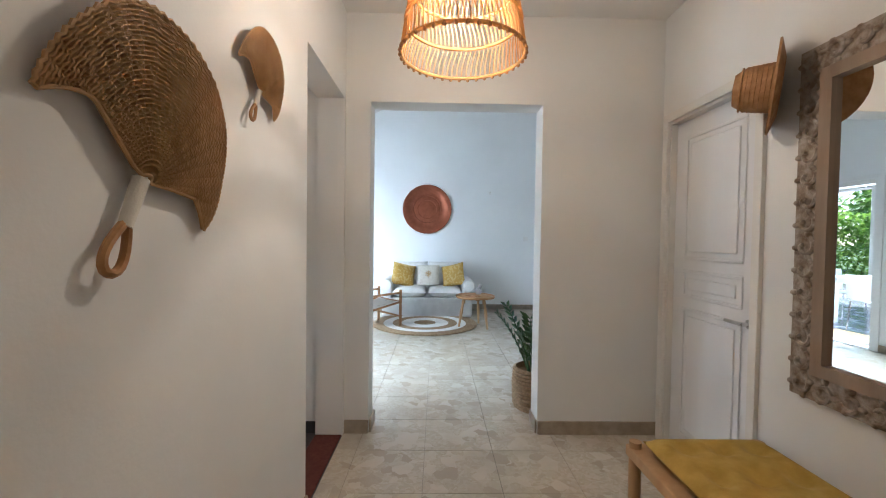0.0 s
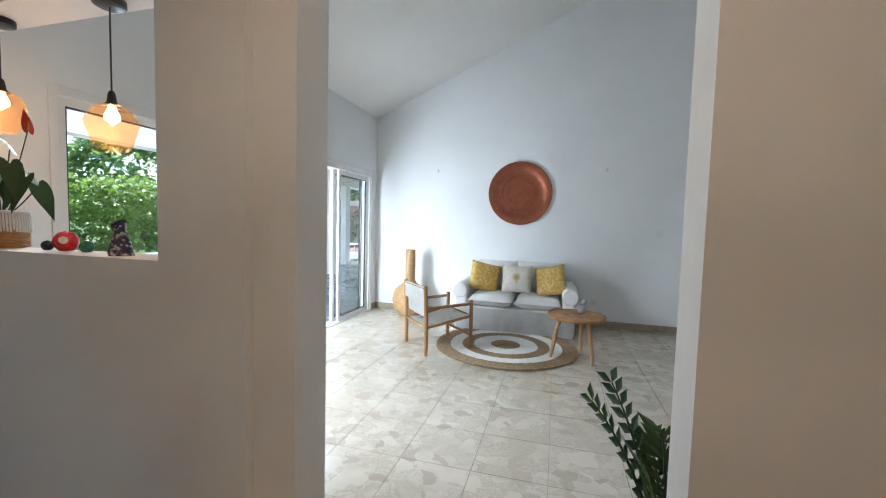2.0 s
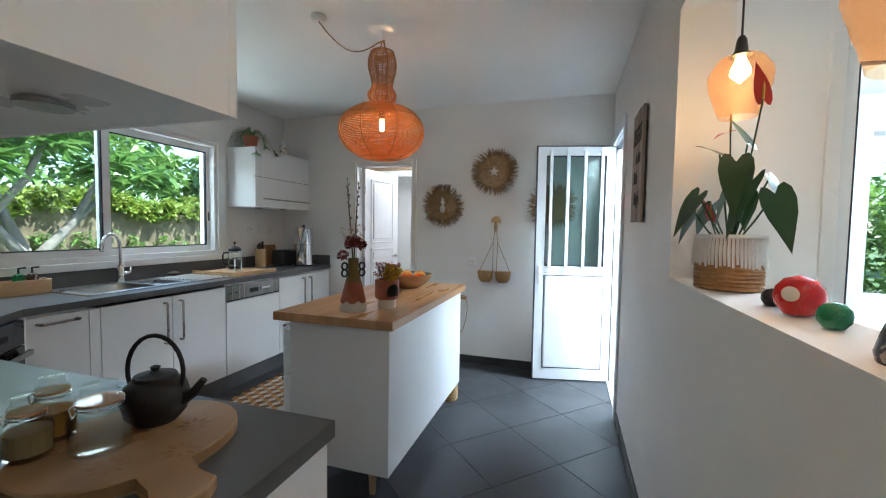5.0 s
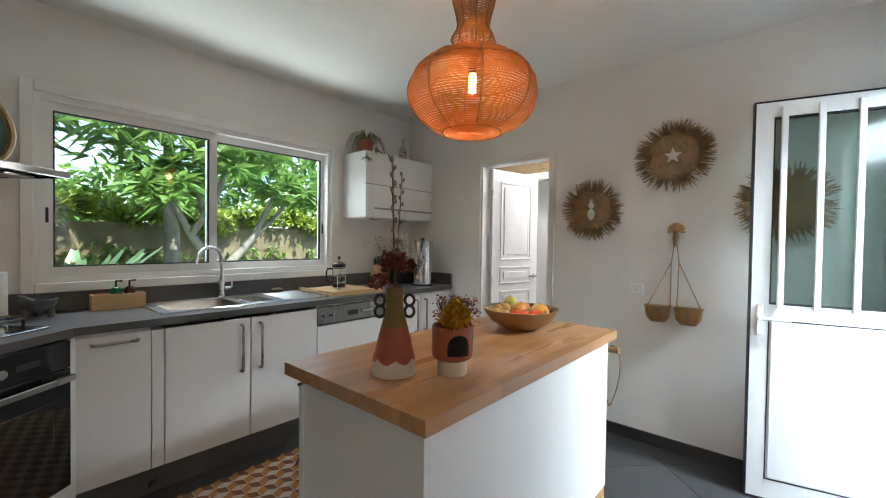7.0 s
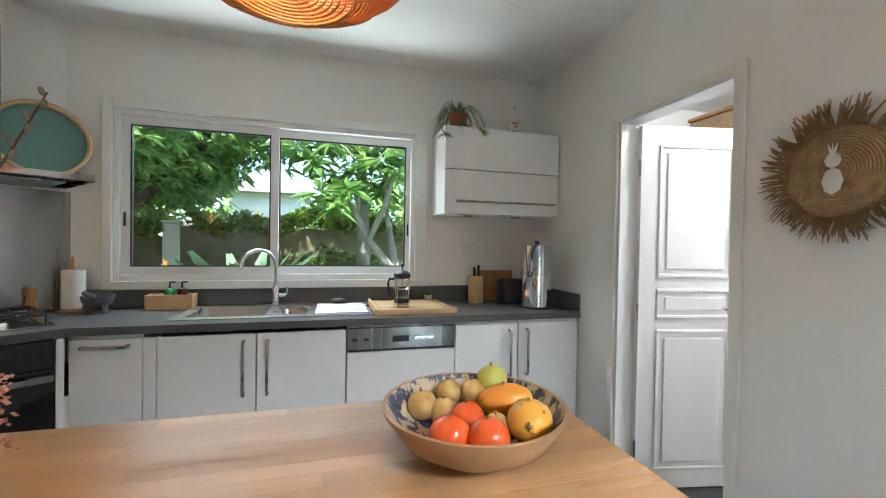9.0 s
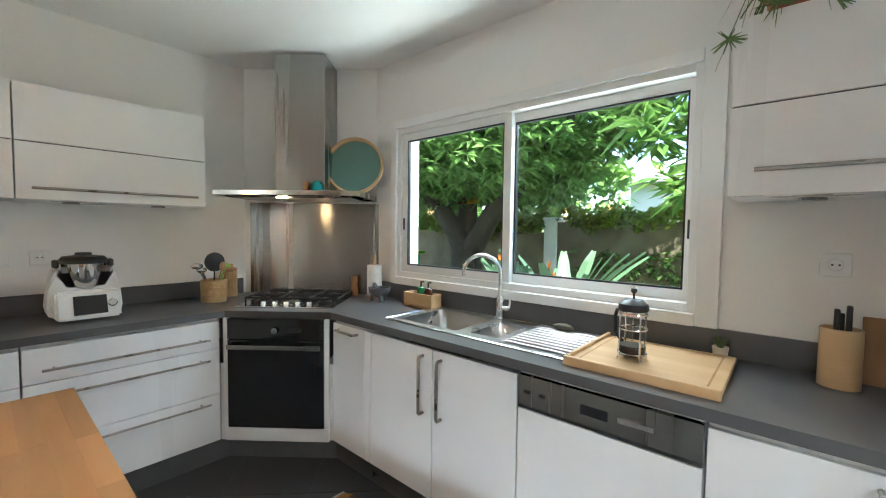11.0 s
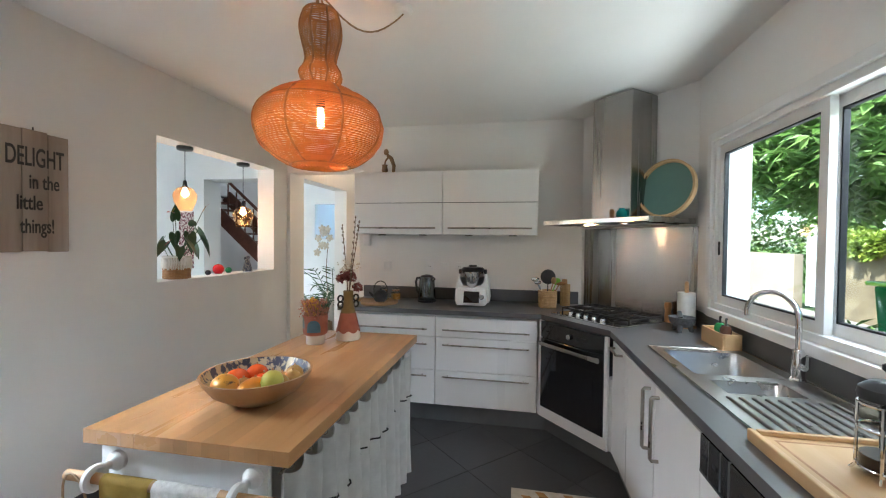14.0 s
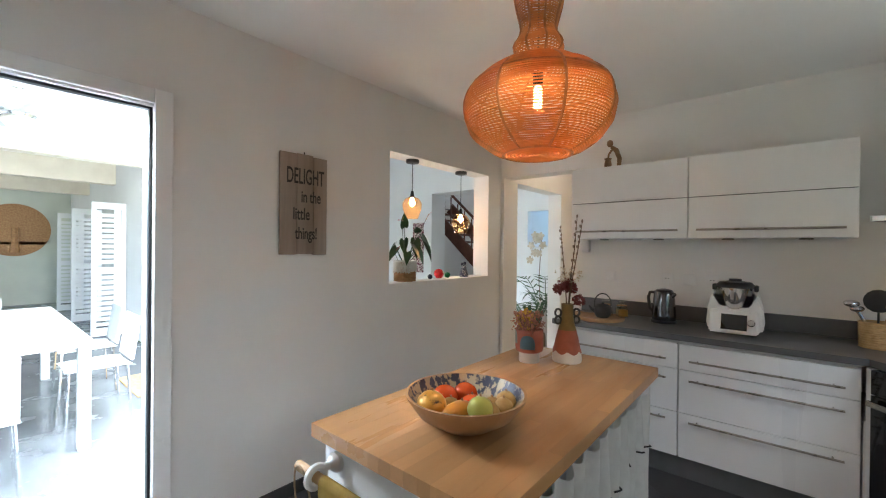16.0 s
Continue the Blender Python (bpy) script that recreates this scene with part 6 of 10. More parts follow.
part("spout", tube([(-0.02, -0.05, 0.19), (-0.03, -0.075, 0.21)], [0.018, 0.012], 10), mat("kettle_spout", (0.14, 0.14, 0.145), rough=0.2, metal=1.0), _u, smooth=True)

_u = thing("food_processor", (-0.36, 0.80, 0.905), "white cooking food processor with a steel jug and display", "food processor")
_b = bmesh.new()
_oy = [(-0.135, 0.0), (0.135, 0.0), (0.15, 0.03), (0.14, 0.14), (0.12, 0.23), (0.105, 0.26), (0.085, 0.14), (-0.085, 0.14), (-0.105, 0.26), (-0.12, 0.23), (-0.14, 0.14), (-0.15, 0.03)]
_q = prism(_oy, -0.06, 0.13)
_q.transform(Matrix(((0, 0, 1, 0), (1, 0, 0, 0), (0, 1, 0, 0.012), (0, 0, 0, 1))))
bmesh.ops.bevel(_q, geom=_q.edges[:], offset=0.012, segments=3, affect='EDGES')
join(_b, _q)
_q = prism([(-0.165, 0.0), (-0.06, 0.0), (-0.06, 0.135), (-0.115, 0.135)], -0.125, 0.125)
_q.transform(Matrix(((1, 0, 0, 0), (0, 0, 1, 0), (0, 1, 0, 0.012), (0, 0, 0, 1))))
bmesh.ops.bevel(_q, geom=_q.edges[:], offset=0.01, segments=3, affect='EDGES')
join(_b, _q)
part("housing", _b, WHITE_PLASTIC, _u, smooth=True)
_q = box(-0.0015, 0.0015, -0.075, 0.055, -0.048, 0.048, 0.0008)
_q.transform(Matrix.Translation((-0.1425, 0.005, 0.08)) @ pose(0, 0, 0, 0, 20.3, 0))
part("display", _q, OVEN_GLASS, _u, "dark touch display")
_q = lathe([(0.020, 0), (0.020, 0.012), (0.016, 0.016), (0, 0.016)], 20)
_q.transform(Matrix.Translation((-0.142, -0.09, 0.08)) @ pose(0, 0, 0, 0, -70, 0))
part("dial", _q, STEELP, _u, "metal selector dial", smooth=True)
_j = lathe([(0.05, 0.135), (0.072, 0.165), (0.088, 0.25), (0.090, 0.285), (0.0, 0.285)], 32)
part("jug", _j, STEELP, _u, "steel mixing jug", smooth=True)
part("jug_lid", lathe([(0.098, 0.283), (0.100, 0.30), (0.085, 0.318), (0.035, 0.325), (0.033, 0.338), (0, 0.339)], 30), BLACK, _u, smooth=True)
for _s in (-1, 1):
    part("locking_arm", box(-0.03, 0.03, _s * 0.108 - 0.012, _s * 0.108 + 0.012, 0.262, 0.302, 0.008), BLACK, _u, smooth=True)
for _s in (-1, 1):
    part("foot", box(-0.10, -0.07, _s * 0.1 - 0.015, _s * 0.1 + 0.015, 0.0, 0.012), BLACK, _u)

_u = thing("utensil_basket", (-0.36, 0.175, 0.905), "woven basket of kitchen utensils beside the hob", "utensil holder")
part("basket", lathe([(0.0, 0), (0.068, 0.0), (0.074, 0.14), (0.069, 0.142), (0.064, 0.02), (0, 0.015)], 26), RATTAN_PALE, _u, smooth=True)
for _k in range(11):
    part("coil", tube([((0.0695 + 0.0045 * _k / 11) * math.cos(a), (0.0695 + 0.0045 * _k / 11) * math.sin(a), 0.006 + 0.0128 * _k) for a in [2 * math.pi * i / 24 for i in range(24)]], 0.0058, 5, closed=True), RATTAN_PALE, _u)
for _nm, _tx, _ty, _tz, _m, _sh in (("ladle", -0.03, 0.105, 0.235, STEELP, (0.035, 0.035, 0.02)), ("ladle", -0.05, 0.085, 0.21, STEELP, (0.03, 0.03, 0.018)), ("skimmer", -0.02, 0.0, 0.255, BLACK, (0.012, 0.062, 0.062)),
                                    ("spoon", -0.03, -0.045, 0.225, WOOD, (0.014, 0.022, 0.03)), ("brush", 0.0, -0.075, 0.225, mat("green_silicone", (0.22, 0.5, 0.04), rough=0.4), (0.014, 0.028, 0.02)), ("spatula", 0.01, -0.10, 0.20, TEAK, (0.01, 0.05, 0.016))):
    _q = tube([(0, 0, 0.02), (_tx * 0.7, _ty * 0.7, _tz * 0.75), (_tx, _ty, _tz)], 0.005, 6)
    ellipsoid((_tx, _ty, _tz), _sh, (0, 0, 0), 14, 8, _q)
    part(_nm, _q, _m, _u, smooth=True)
_u = thing("wicker_holder", (-0.225, 0.02, 0.905), "tall open-weave cane holder with wooden spatulas", "utensil holder")
for _k in range(12):
    part("cane_ring", tube([(0.038 * math.cos(a), 0.038 * math.sin(a), 0.006 + 0.0155 * _k) for a in [2 * math.pi * i / 18 for i in range(18)]], 0.0045, 5, closed=True), RATTAN_PALE, _u)
for _k in range(10):
    _a = 2 * math.pi * _k / 10
    part("cane_upright", tube([(0.038 * math.cos(_a), 0.038 * math.sin(_a), 0), (0.038 * math.cos(_a), 0.038 * math.sin(_a), 0.18)], 0.004, 5), RATTAN_PALE, _u)
for _k in range(4):
    _q = box(-0.003, 0.003, -0.014, 0.014, 0.01, 0.225, 0.003)
    _q.transform(pose(-0.015 + 0.01 * _k, -0.018 + 0.012 * _k, 0, 3 * (_k - 1.5), 2, 20 * _k))
    part("spatula", _q, WOOD, _u)

# beside the sink
_u = thing("paper_towel_holder", (-0.955, -0.655, 0.905), "white kitchen paper roll on a wooden stand", "kitchen roll")
part("stand", lathe([(0, 0), (0.06, 0), (0.06, 0.012), (0.012, 0.016), (0.012, 0.285), (0.008, 0.295), (0, 0.297)], 24), WOOD, _u, smooth=True)
part("roll", lathe([(0.014, 0.017), (0.052, 0.017), (0.052, 0.225), (0.014, 0.225)], 30), WHITE_COTTON, _u, "white paper roll", smooth=True)
_u = thing("mortar", (-1.105, -0.575, 0.905), "grey stone mortar and pestle on three feet", "mortar")
STONE = mat("grey_granite", (0.13, 0.135, 0.14), (0.08, 0.082, 0.086), 60, 0.75, bump=0.4, bscale=120)
part("bowl", lathe([(0.0, 0.03), (0.04, 0.032), (0.068, 0.06), (0.074, 0.092), (0.064, 0.092), (0.05, 0.06), (0, 0.05)], 26), STONE, _u, smooth=True)
for _k in range(3):
    _a = 2 * math.pi * _k / 3 + 0.5
    part("foot", tube([(0.045 * math.cos(_a), 0.045 * math.sin(_a), 0.045), (0.055 * math.cos(_a), 0.055 * math.sin(_a), 0.0)], [0.018, 0.012], 8), STONE, _u, smooth=True)
part("pestle", tube([(0.02, 0.0, 0.075), (0.07, -0.01, 0.108)], [0.018, 0.013], 10), STONE, _u, smooth=True)
_u = thing("pepper_mill", (-0.80, -0.60, 0.905), "dark wooden pepper mill beside the hob", "pepper mill")
part("mill", lathe([(0, 0), (0.027, 0), (0.024, 0.04), (0.018, 0.08), (0.025, 0.11), (0.020, 0.135), (0, 0.14)], 20), TEAK, _u, smooth=True)
_u = thing("soap_tray", (-1.43, -0.645, 0.905), "wooden box holding soap bottles by the sink", "soap tray")
part("tray", box(-0.12, 0.12, -0.045, 0.045, 0.0, 0.008, 0.002), BAMBOO, _u)
for _a in ((-0.12, 0.12, -0.045, -0.037), (-0.12, 0.12, 0.037, 0.045), (-0.12, -0.112, -0.0365, 0.0365), (0.112, 0.12, -0.0365, 0.0365)):
    part("side", box(*_a, 0.0085, 0.085, 0.002), BAMBOO, _u)
for _x, _c, _lb in ((0.0, (0.02, 0.22, 0.06), "green pump soap bottle in the wooden tray"), (0.062, (0.09, 0.03, 0.015), "brown pump soap bottle in the wooden tray")):
    _q = thing("soap_bottle", (-1.43 - _x + 0.01, -0.645, 0.914), _lb, "soap bottle", "soap bottles")
    part("bottle", lathe([(0, 0), (0.026, 0), (0.027, 0.09), (0.02, 0.108), (0.011, 0.113), (0, 0.113)], 20), mat("bottle_tint", _c, rough=0.12, coat=0.5), _q, smooth=True)
    part("pump", tube([(0, 0, 0.113), (0, 0, 0.145), (-0.028, 0.01, 0.147)], 0.006, 8), BLACK, _q, smooth=True)
_u = thing("scrubbing_sponge", (-2.36, -0.64, 0.914), "dark sponge on a holder behind the drainer", "sponge")
part("sponge", ellipsoid((0, 0, 0.018), (0.05, 0.03, 0.018), lump=0.2), mat("brown_sponge", (0.10, 0.085, 0.06), rough=0.95, bump=0.5), _u, smooth=True)
_u = thing("cutting_board", (-2.785, -0.455, 0.905), "bamboo cutting board with a raised lip", "cutting board")
part("board", box(-0.235, 0.235, -0.225, 0.225, 0.0, 0.02, 0.004), BAMBOO, _u)
part("lip", box(-0.237, 0.237, 0.226, 0.243, -0.0, 0.034, 0.004), BAMBOO, _u)
part("stop", box(0.22, 0.235, -0.222, 0.222, 0.0205, 0.034, 0.003), BAMBOO, _u)
_g = bmesh.new()
for _a in ((-0.2, 0.2, 0.19, 0.196), (-0.2, 0.2, -0.196, -0.19), (-0.2, -0.194, -0.19, 0.19), (0.194, 0.2, -0.19, 0.19)):
    box(*_a, 0.0203, 0.0207, 0, 1, _g)
part("juice_groove", _g, TEAK, _u)
_u = thing("french_press", (-2.73, -0.40, 0.925), "glass and black french press coffee maker with coffee grounds", "french press")
_u.matrix_world = pose(-2.73, -0.40, 0.925) @ Matrix.Diagonal((1, 1, 1.1, 1))
_g = part("beaker", lathe([(0.0, 0.012), (0.046, 0.013), (0.046, 0.165)], 28, cap=False), CLEAR, _u, "clear glass beaker", smooth=True)
part("coffee", lathe([(0.0, 0.014), (0.0445, 0.015), (0.0445, 0.045), (0, 0.046)], 24), mat("coffee_grounds", (0.025, 0.010, 0.004), rough=0.5), _u, smooth=True)
part("lid", lathe([(0.050, 0.160), (0.052, 0.168), (0.049, 0.182), (0.030, 0.196), (0.004, 0.199), (0.004, 0.215), (0.011, 0.222), (0.011, 0.232), (0, 0.238)], 28), BLACK, _u, smooth=True)
for _z in (0.02, 0.10, 0.15):
    part("band", tube([(0.048 * math.cos(a), 0.048 * math.sin(a), _z) for a in [2 * math.pi * i / 24 for i in range(24)]], 0.003, 6, closed=True), CHROME, _u, smooth=True)
for _k in range(4):
    _a = math.pi / 4 + math.pi / 2 * _k
    part("frame_leg", tube([(0.049 * math.cos(_a), 0.049 * math.sin(_a), 0.15), (0.049 * math.cos(_a), 0.049 * math.sin(_a), 0.012), (0.058 * math.cos(_a), 0.058 * math.sin(_a), 0.0)], 0.0035, 6), CHROME, _u, smooth=True)
part("plunger", tube([(0, 0, 0.05), (0, 0, 0.2)], 0.0022, 6), CHROME, _u)
part("handle", tube([(0.042, -0.026, 0.15), (0.070, -0.046, 0.148), (0.078, -0.051, 0.125), (0.075, -0.049, 0.07), (0.043, -0.026, 0.045)], 0.007, 8), BLACK, _u, smooth=True)
_u = thing("small_succulent", (-2.965, -0.70, 0.905), "tiny succulent in a pot behind the cutting board", "potted plant")
part("pot", lathe([(0, 0), (0.022, 0), (0.028, 0.045), (0.024, 0.045), (0, 0.04)], 16), WHITE_CERAMIC, _u, smooth=True)
_b = bmesh.new()
for _k in range(12):
    _a = _k * 2.4
    tube([(0, 0, 0.04), (0.025 * math.cos(_a), 0.025 * math.sin(_a), 0.065 + 0.002 * _k)], [0.007, 0.002], 5, _b)
part("leaves", _b, mat("succulent_green", (0.10, 0.16, 0.07), rough=0.6), _u, smooth=True)
_u = thing("knife_block", (-3.285, -0.625, 0.905), "bamboo block with black-handled knives", "knife block")
part("block", lathe([(0, 0), (0.052, 0), (0.052, 0.185), (0.045, 0.185), (0.043, 0.05), (0, 0.05)], 24), BAMBOO, _u, smooth=True)
for _k, (_x, _y) in enumerate(((-0.015, 0.01), (0.012, 0.0), (0.0, -0.02))):
    part("knife_handle", box(_x - 0.007, _x + 0.007, _y - 0.011, _y + 0.011, 0.14, 0.26 - 0.015 * _k, 0.004), BLACK, _u)
_u = thing("chopping_board", (-3.47, -0.69, 0.905), "wooden chopping board leaning against the wall", "chopping board")
_q = box(-0.13, 0.13, -0.009, 0.009, 0, 0.215, 0.003)
_q.transform(pose(0, 0, 0.003, 8, 0, 0))
part("board", _q, TEAK, _u)
_u = thing("toaster", (-3.50, -0.555, 0.905), "black and steel two-slot toaster", "toaster")
part("body", box(-0.125, 0.06, -0.075, 0.075, 0.008, 0.165, 0.02, 3), BLACK, _u, smooth=True)
part("end_cap", box(-0.155, -0.126, -0.073, 0.073, 0.008, 0.163, 0.008, 3), STEEL, _u, "brushed steel end", smooth=True)
for _y in (-0.03, 0.03):
    part("slot", box(-0.10, 0.035, _y - 0.012, _y + 0.012, 0.1652, 0.1662), IRON, _u)
for _x in (-0.1, 0.04):
    part("foot", box(_x, _x + 0.02, -0.06, 0.06, 0, 0.008), BLACK, _u)
_u = thing("water_filter", (-3.60, -0.345, 0.905), "polished steel gravity water filter with two chambers", "water filter")
part("base", lathe([(0, 0), (0.10, 0), (0.102, 0.012), (0, 0.014)], 32), BLACK, _u, smooth=True)
part("lower_chamber", lathe([(0.0, 0.013), (0.098, 0.014), (0.098, 0.215), (0.104, 0.218), (0.104, 0.228), (0.0, 0.228)], 36), CHROME, _u, smooth=True)
part("upper_chamber", lathe([(0.0, 0.229), (0.096, 0.229), (0.096, 0.40), (0.099, 0.404), (0.0, 0.41)], 36), CHROME, _u, smooth=True)
part("lid_knob", lathe([(0.012, 0.41), (0.018, 0.42), (0.016, 0.432), (0, 0.434)], 16), BLACK, _u, smooth=True)
part("spigot", tube([(-0.05, 0.085, 0.045), (-0.062, 0.115, 0.045), (-0.062, 0.118, 0.02)], 0.009, 8), BLACK, _u, smooth=True)

# on the wall cabinets and hood
SPIDER = leaf_mat("spider_plant_leaf", (0.09, 0.17, 0.04), (0.20, 0.28, 0.08), 6, 0.25)
_u = thing("spider_plant", (-3.12, -0.58, 2.05), "spider plant in a terracotta pot on the wall cabinet", "potted plant")
part("pot", lathe([(0, 0), (0.048, 0), (0.062, 0.10), (0.068, 0.10), (0.068, 0.122), (0.058, 0.122), (0.05, 0.10), (0, 0.098)], 24), TERRA, _u, "terracotta pot", smooth=True)
_b = bmesh.new()
_rng = random.Random(8)
for _k in range(54):
    _a = _rng.uniform(0, 6.28)
    _l = _rng.uniform(0.14, 0.27)
    _up = _rng.uniform(0.06, 0.13)
    _pts = []
    for _i in range(7):
        _s = _i / 6
        _pts.append(Vector((_l * _s * math.cos(_a), max(-0.14, _l * _s * math.sin(_a)), 0.10 + _up * 4 * _s * (1 - _s) * 0.9 - 0.16 * _s * _s * _rng.uniform(0.5, 1.2) + 0.03 * _s)))
    _sd = Vector((-math.sin(_a), math.cos(_a), 0)) * 0.007
    _v = [(_b.verts.new(p - _sd * (1 - 0.9 * i / 6)), _b.verts.new(p + _sd * (1 - 0.9 * i / 6))) for i, p in enumerate(_pts)]
    for _p, _q in zip(_v, _v[1:]):
        _b.faces.new((_p[0], _p[1], _q[1], _q[0]))
part("leaves", _b, SPIDER, _u, "arching striped leaves", smooth=True)
_b = bmesh.new()
for _cx, _cz in ((0.14, -0.06), (-0.10, -0.02), (0.03, 0.01)):
    for _k in range(16):
        _a = _rng.uniform(0, 6.28)
        tube([(_cx, 0.185, _cz), (_cx + 0.05 * math.cos(_a), 0.19 + 0.02 * math.sin(_a * 2), _cz + 0.035 * math.sin(_a) - 0.01)], [0.004, 0.001], 4, _b)
    tube([(0, 0, 0.12), (_cx * 0.6, 0.12, 0.14), (_cx, 0.185, _cz)], 0.0015, 4, _b)
part("plantlets", _b, SPIDER, _u)
_u = thing("glass_bottle", (-3.50, -0.52, 2.05), "clear bottle with a patterned label on the wall cabinet", "bottle")
part("bottle", lathe([(0, 0), (0.035, 0), (0.035, 0.10), (0.014, 0.14), (0.014, 0.18), (0, 0.18)], 20), mat("pale_bottle", (0.55, 0.56, 0.52), rough=0.12), _u, smooth=True)
part("label", lathe([(0.0355, 0.02), (0.0355, 0.085)], 20, cap=False), mat("patterned_label", (0.6, 0.55, 0.48), (0.25, 0.10, 0.06), 50, 0.6, lo=0.48, hi=0.55), _u)
part("cork", lathe([(0.012, 0.18), (0.012, 0.2), (0, 0.2)], 12), RATTAN_PALE, _u)
_u = thing("wooden_figurine", (-0.33, 1.585, 2.026), "small carved abstract wooden figure with a drum on the wall cabinet", "figurine")
_b = box(-0.03, 0.03, -0.07, 0.05, 0, 0.012, 0.003)
_q = lathe([(0.020, 0.012), (0.028, 0.05), (0.022, 0.085), (0.028, 0.098), (0, 0.099)], 14)
_q.transform(Matrix.Translation((0, 0.025, 0)))
join(_b, _q)
tube([(0, -0.055, 0.012), (0, -0.06, 0.09), (0, -0.035, 0.155), (0, 0.0, 0.185)], [0.014, 0.017, 0.019, 0.014], 10, _b)
tube([(0, -0.01, 0.17), (0, 0.02, 0.13), (0, 0.025, 0.10)], [0.009, 0.008, 0.007], 8, _b)
ellipsoid((0, 0.012, 0.212), (0.02, 0.024, 0.028), (0, 0, 0), 12, 8, _b)
part("figure", _b, mat("dark_carved_wood", (0.24, 0.14, 0.07), (0.16, 0.09, 0.04), 20, 0.5, bump=0.1), _u, smooth=True)
_u = thing("round_tray", tuple(dpt(0.325, 0.50, 1.612)), "round teal tray with a wooden rim leaning on the hood", "tray")
_m = Matrix.Translation(dpt(0.325, 0.52, 1.612 + 0.197)) @ Matrix(((DD.x, 0, -DN.x, 0), (DD.y, 0, -DN.y, 0), (0, 1, 0, 0), (0, 0, 0, 1))) @ pose(0, 0, 0, -9, 0, 0)
_mi = _u.matrix_world.inverted() @ _m
_q = lathe([(0.0, 0.0), (0.180, 0.0), (0.180, 0.006), (0.0, 0.006)], 48)
_q.transform(_mi)
part("base", _q, mat("teal_lacquer", (0.11, 0.215, 0.185), (0.13, 0.24, 0.205), 8, 0.3, lo=0.2, hi=0.8, rvar=0.03), _u, "teal lacquered centre", smooth=True)
_q = lathe([(0.180, -0.002), (0.196, -0.002), (0.198, 0.035), (0.190, 0.037), (0.180, 0.030)], 48, cap=False)
_q.transform(_mi)
part("rim", _q, BAMBOO, _u, "light wooden rim", smooth=True)
_u = thing("turquoise_pot", tuple(dpt(0.12, 0.33, 1.612)), "small turquoise glass pot on the hood", "ornament")
part("pot", lathe([(0, 0), (0.025, 0), (0.036, 0.025), (0.034, 0.05), (0.018, 0.068), (0.02, 0.075), (0, 0.075)], 20), mat("turquoise_glass", (0.01, 0.22, 0.22), (0.02, 0.30, 0.28), 20, 0.15), _u, smooth=True)
_u = thing("tiny_figurine", tuple(dpt(0.05, 0.32, 1.612)), "tiny brown figurine on the hood", "figurine")
part("figure", lathe([(0, 0), (0.018, 0), (0.014, 0.03), (0.02, 0.05), (0.012, 0.07), (0, 0.072)], 12), TEAK, _u, smooth=True)

# hexagon-patterned kitchen mat
MATW = mat("mat_cream", (0.55, 0.50, 0.42), (0.48, 0.43, 0.35), 30, 0.9, bump=0.2)
MATO = mat("mat_ochre", (0.42, 0.22, 0.07), (0.34, 0.17, 0.05), 30, 0.9, bump=0.2)
MATB = mat("mat_brown", (0.20, 0.10, 0.045), (0.15, 0.075, 0.03), 30, 0.9, bump=0.2)
_u = thing("kitchen_mat", (-2.2, 0.22, 0), "cream, ochre and brown geometric vinyl mat along the sink units", "mat")
part("base", box(-2.95, -1.43, -0.06, 0.44, 0.0015, 0.006, 0.001), MATW, _u, world_xyz=True)
_hx = 0.052
for _mt, _nm, _off in ((MATO, "ochre_pattern", 0), (MATB, "brown_pattern", 1)):
    _b = bmesh.new()
    _j = 0
    _yy = -0.03
    while _yy < 0.42:
        _xx = -2.93 + (_hx * 0.866 if _j % 2 else 0)
        while _xx < -1.46:
            _c0 = (_xx, _yy)
            _dirs = [(0.5 * _hx * math.sqrt(3) * 0.98, 0.25 * _hx * 1.0), (0, 0.5 * _hx)]
            if _off == 0:
                _pl = [(0, 0), (0.433 * _hx, 0.25 * _hx), (0.433 * _hx, -0.25 * _hx), (0, -0.5 * _hx)]
            else:
                _pl = [(0, 0), (-0.433 * _hx, 0.25 * _hx), (-0.433 * _hx, -0.25 * _hx), (0, -0.5 * _hx)]
            prism([(_c0[0] + x * 1.9, _c0[1] + y * 1.9) for x, y in _pl], 0.006, 0.0068, _b)
            _xx += _hx * 1.732
        _yy += _hx * 1.5
        _j += 1
    part(_nm, _b, _mt, _u, world_xyz=True)
_u = thing("threshold_mat", (-0.04, 2.3, 0), "dark red doormat in the kitchen opening", "doormat")
part("mat", box(-0.126, 0.035, 1.96, 2.655, 0.001, 0.010, 0.003), mat("red_mat", (0.12, 0.03, 0.02), (0.09, 0.02, 0.015), 40, 0.95, bump=0.4), _u, world_xyz=True)
structure("skirting_kitchen_north", box(-2.925, KE, KN - 0.012, KN - 0.0005, 0, 0.075, 0.002), SLATE, "dark tile skirting of the kitchen", "baseboard")
structure("skirting_kitchen_west", box(KW + 0.0005, KW + 0.012, 0.885, KN - 0.02, 0, 0.075, 0.002), SLATE, "dark tile skirting of the kitchen", "baseboard")

# ---- hall ----
_d = thing("door_3", (HE + 0.055, 2.605, 0.008), "closed white moulded hall door with a lever handle", "door", kind="structure", rz=-90)
_leaf = panel_door(_d, 0.665, 1.955, DOORW)
lever_handle(_leaf, 0.61, 0.86, -1, STEELP)
_f = thing("door_frame_3", (HE, 2.3, 0), "painted frame around the hall door", "door frame", kind="structure")
for _y0, _y1, _z0, _z1 in ((1.885, 1.93, 0, 2.03), (2.615, 2.66, 0, 2.03), (1.9305, 2.6145, 1.98, 2.03)):
    part("architrave", box(HE - 0.022, HE - 0.0005, _y0, _y1, _z0, _z1, 0.003), TRIM, _f, world_xyz=True)
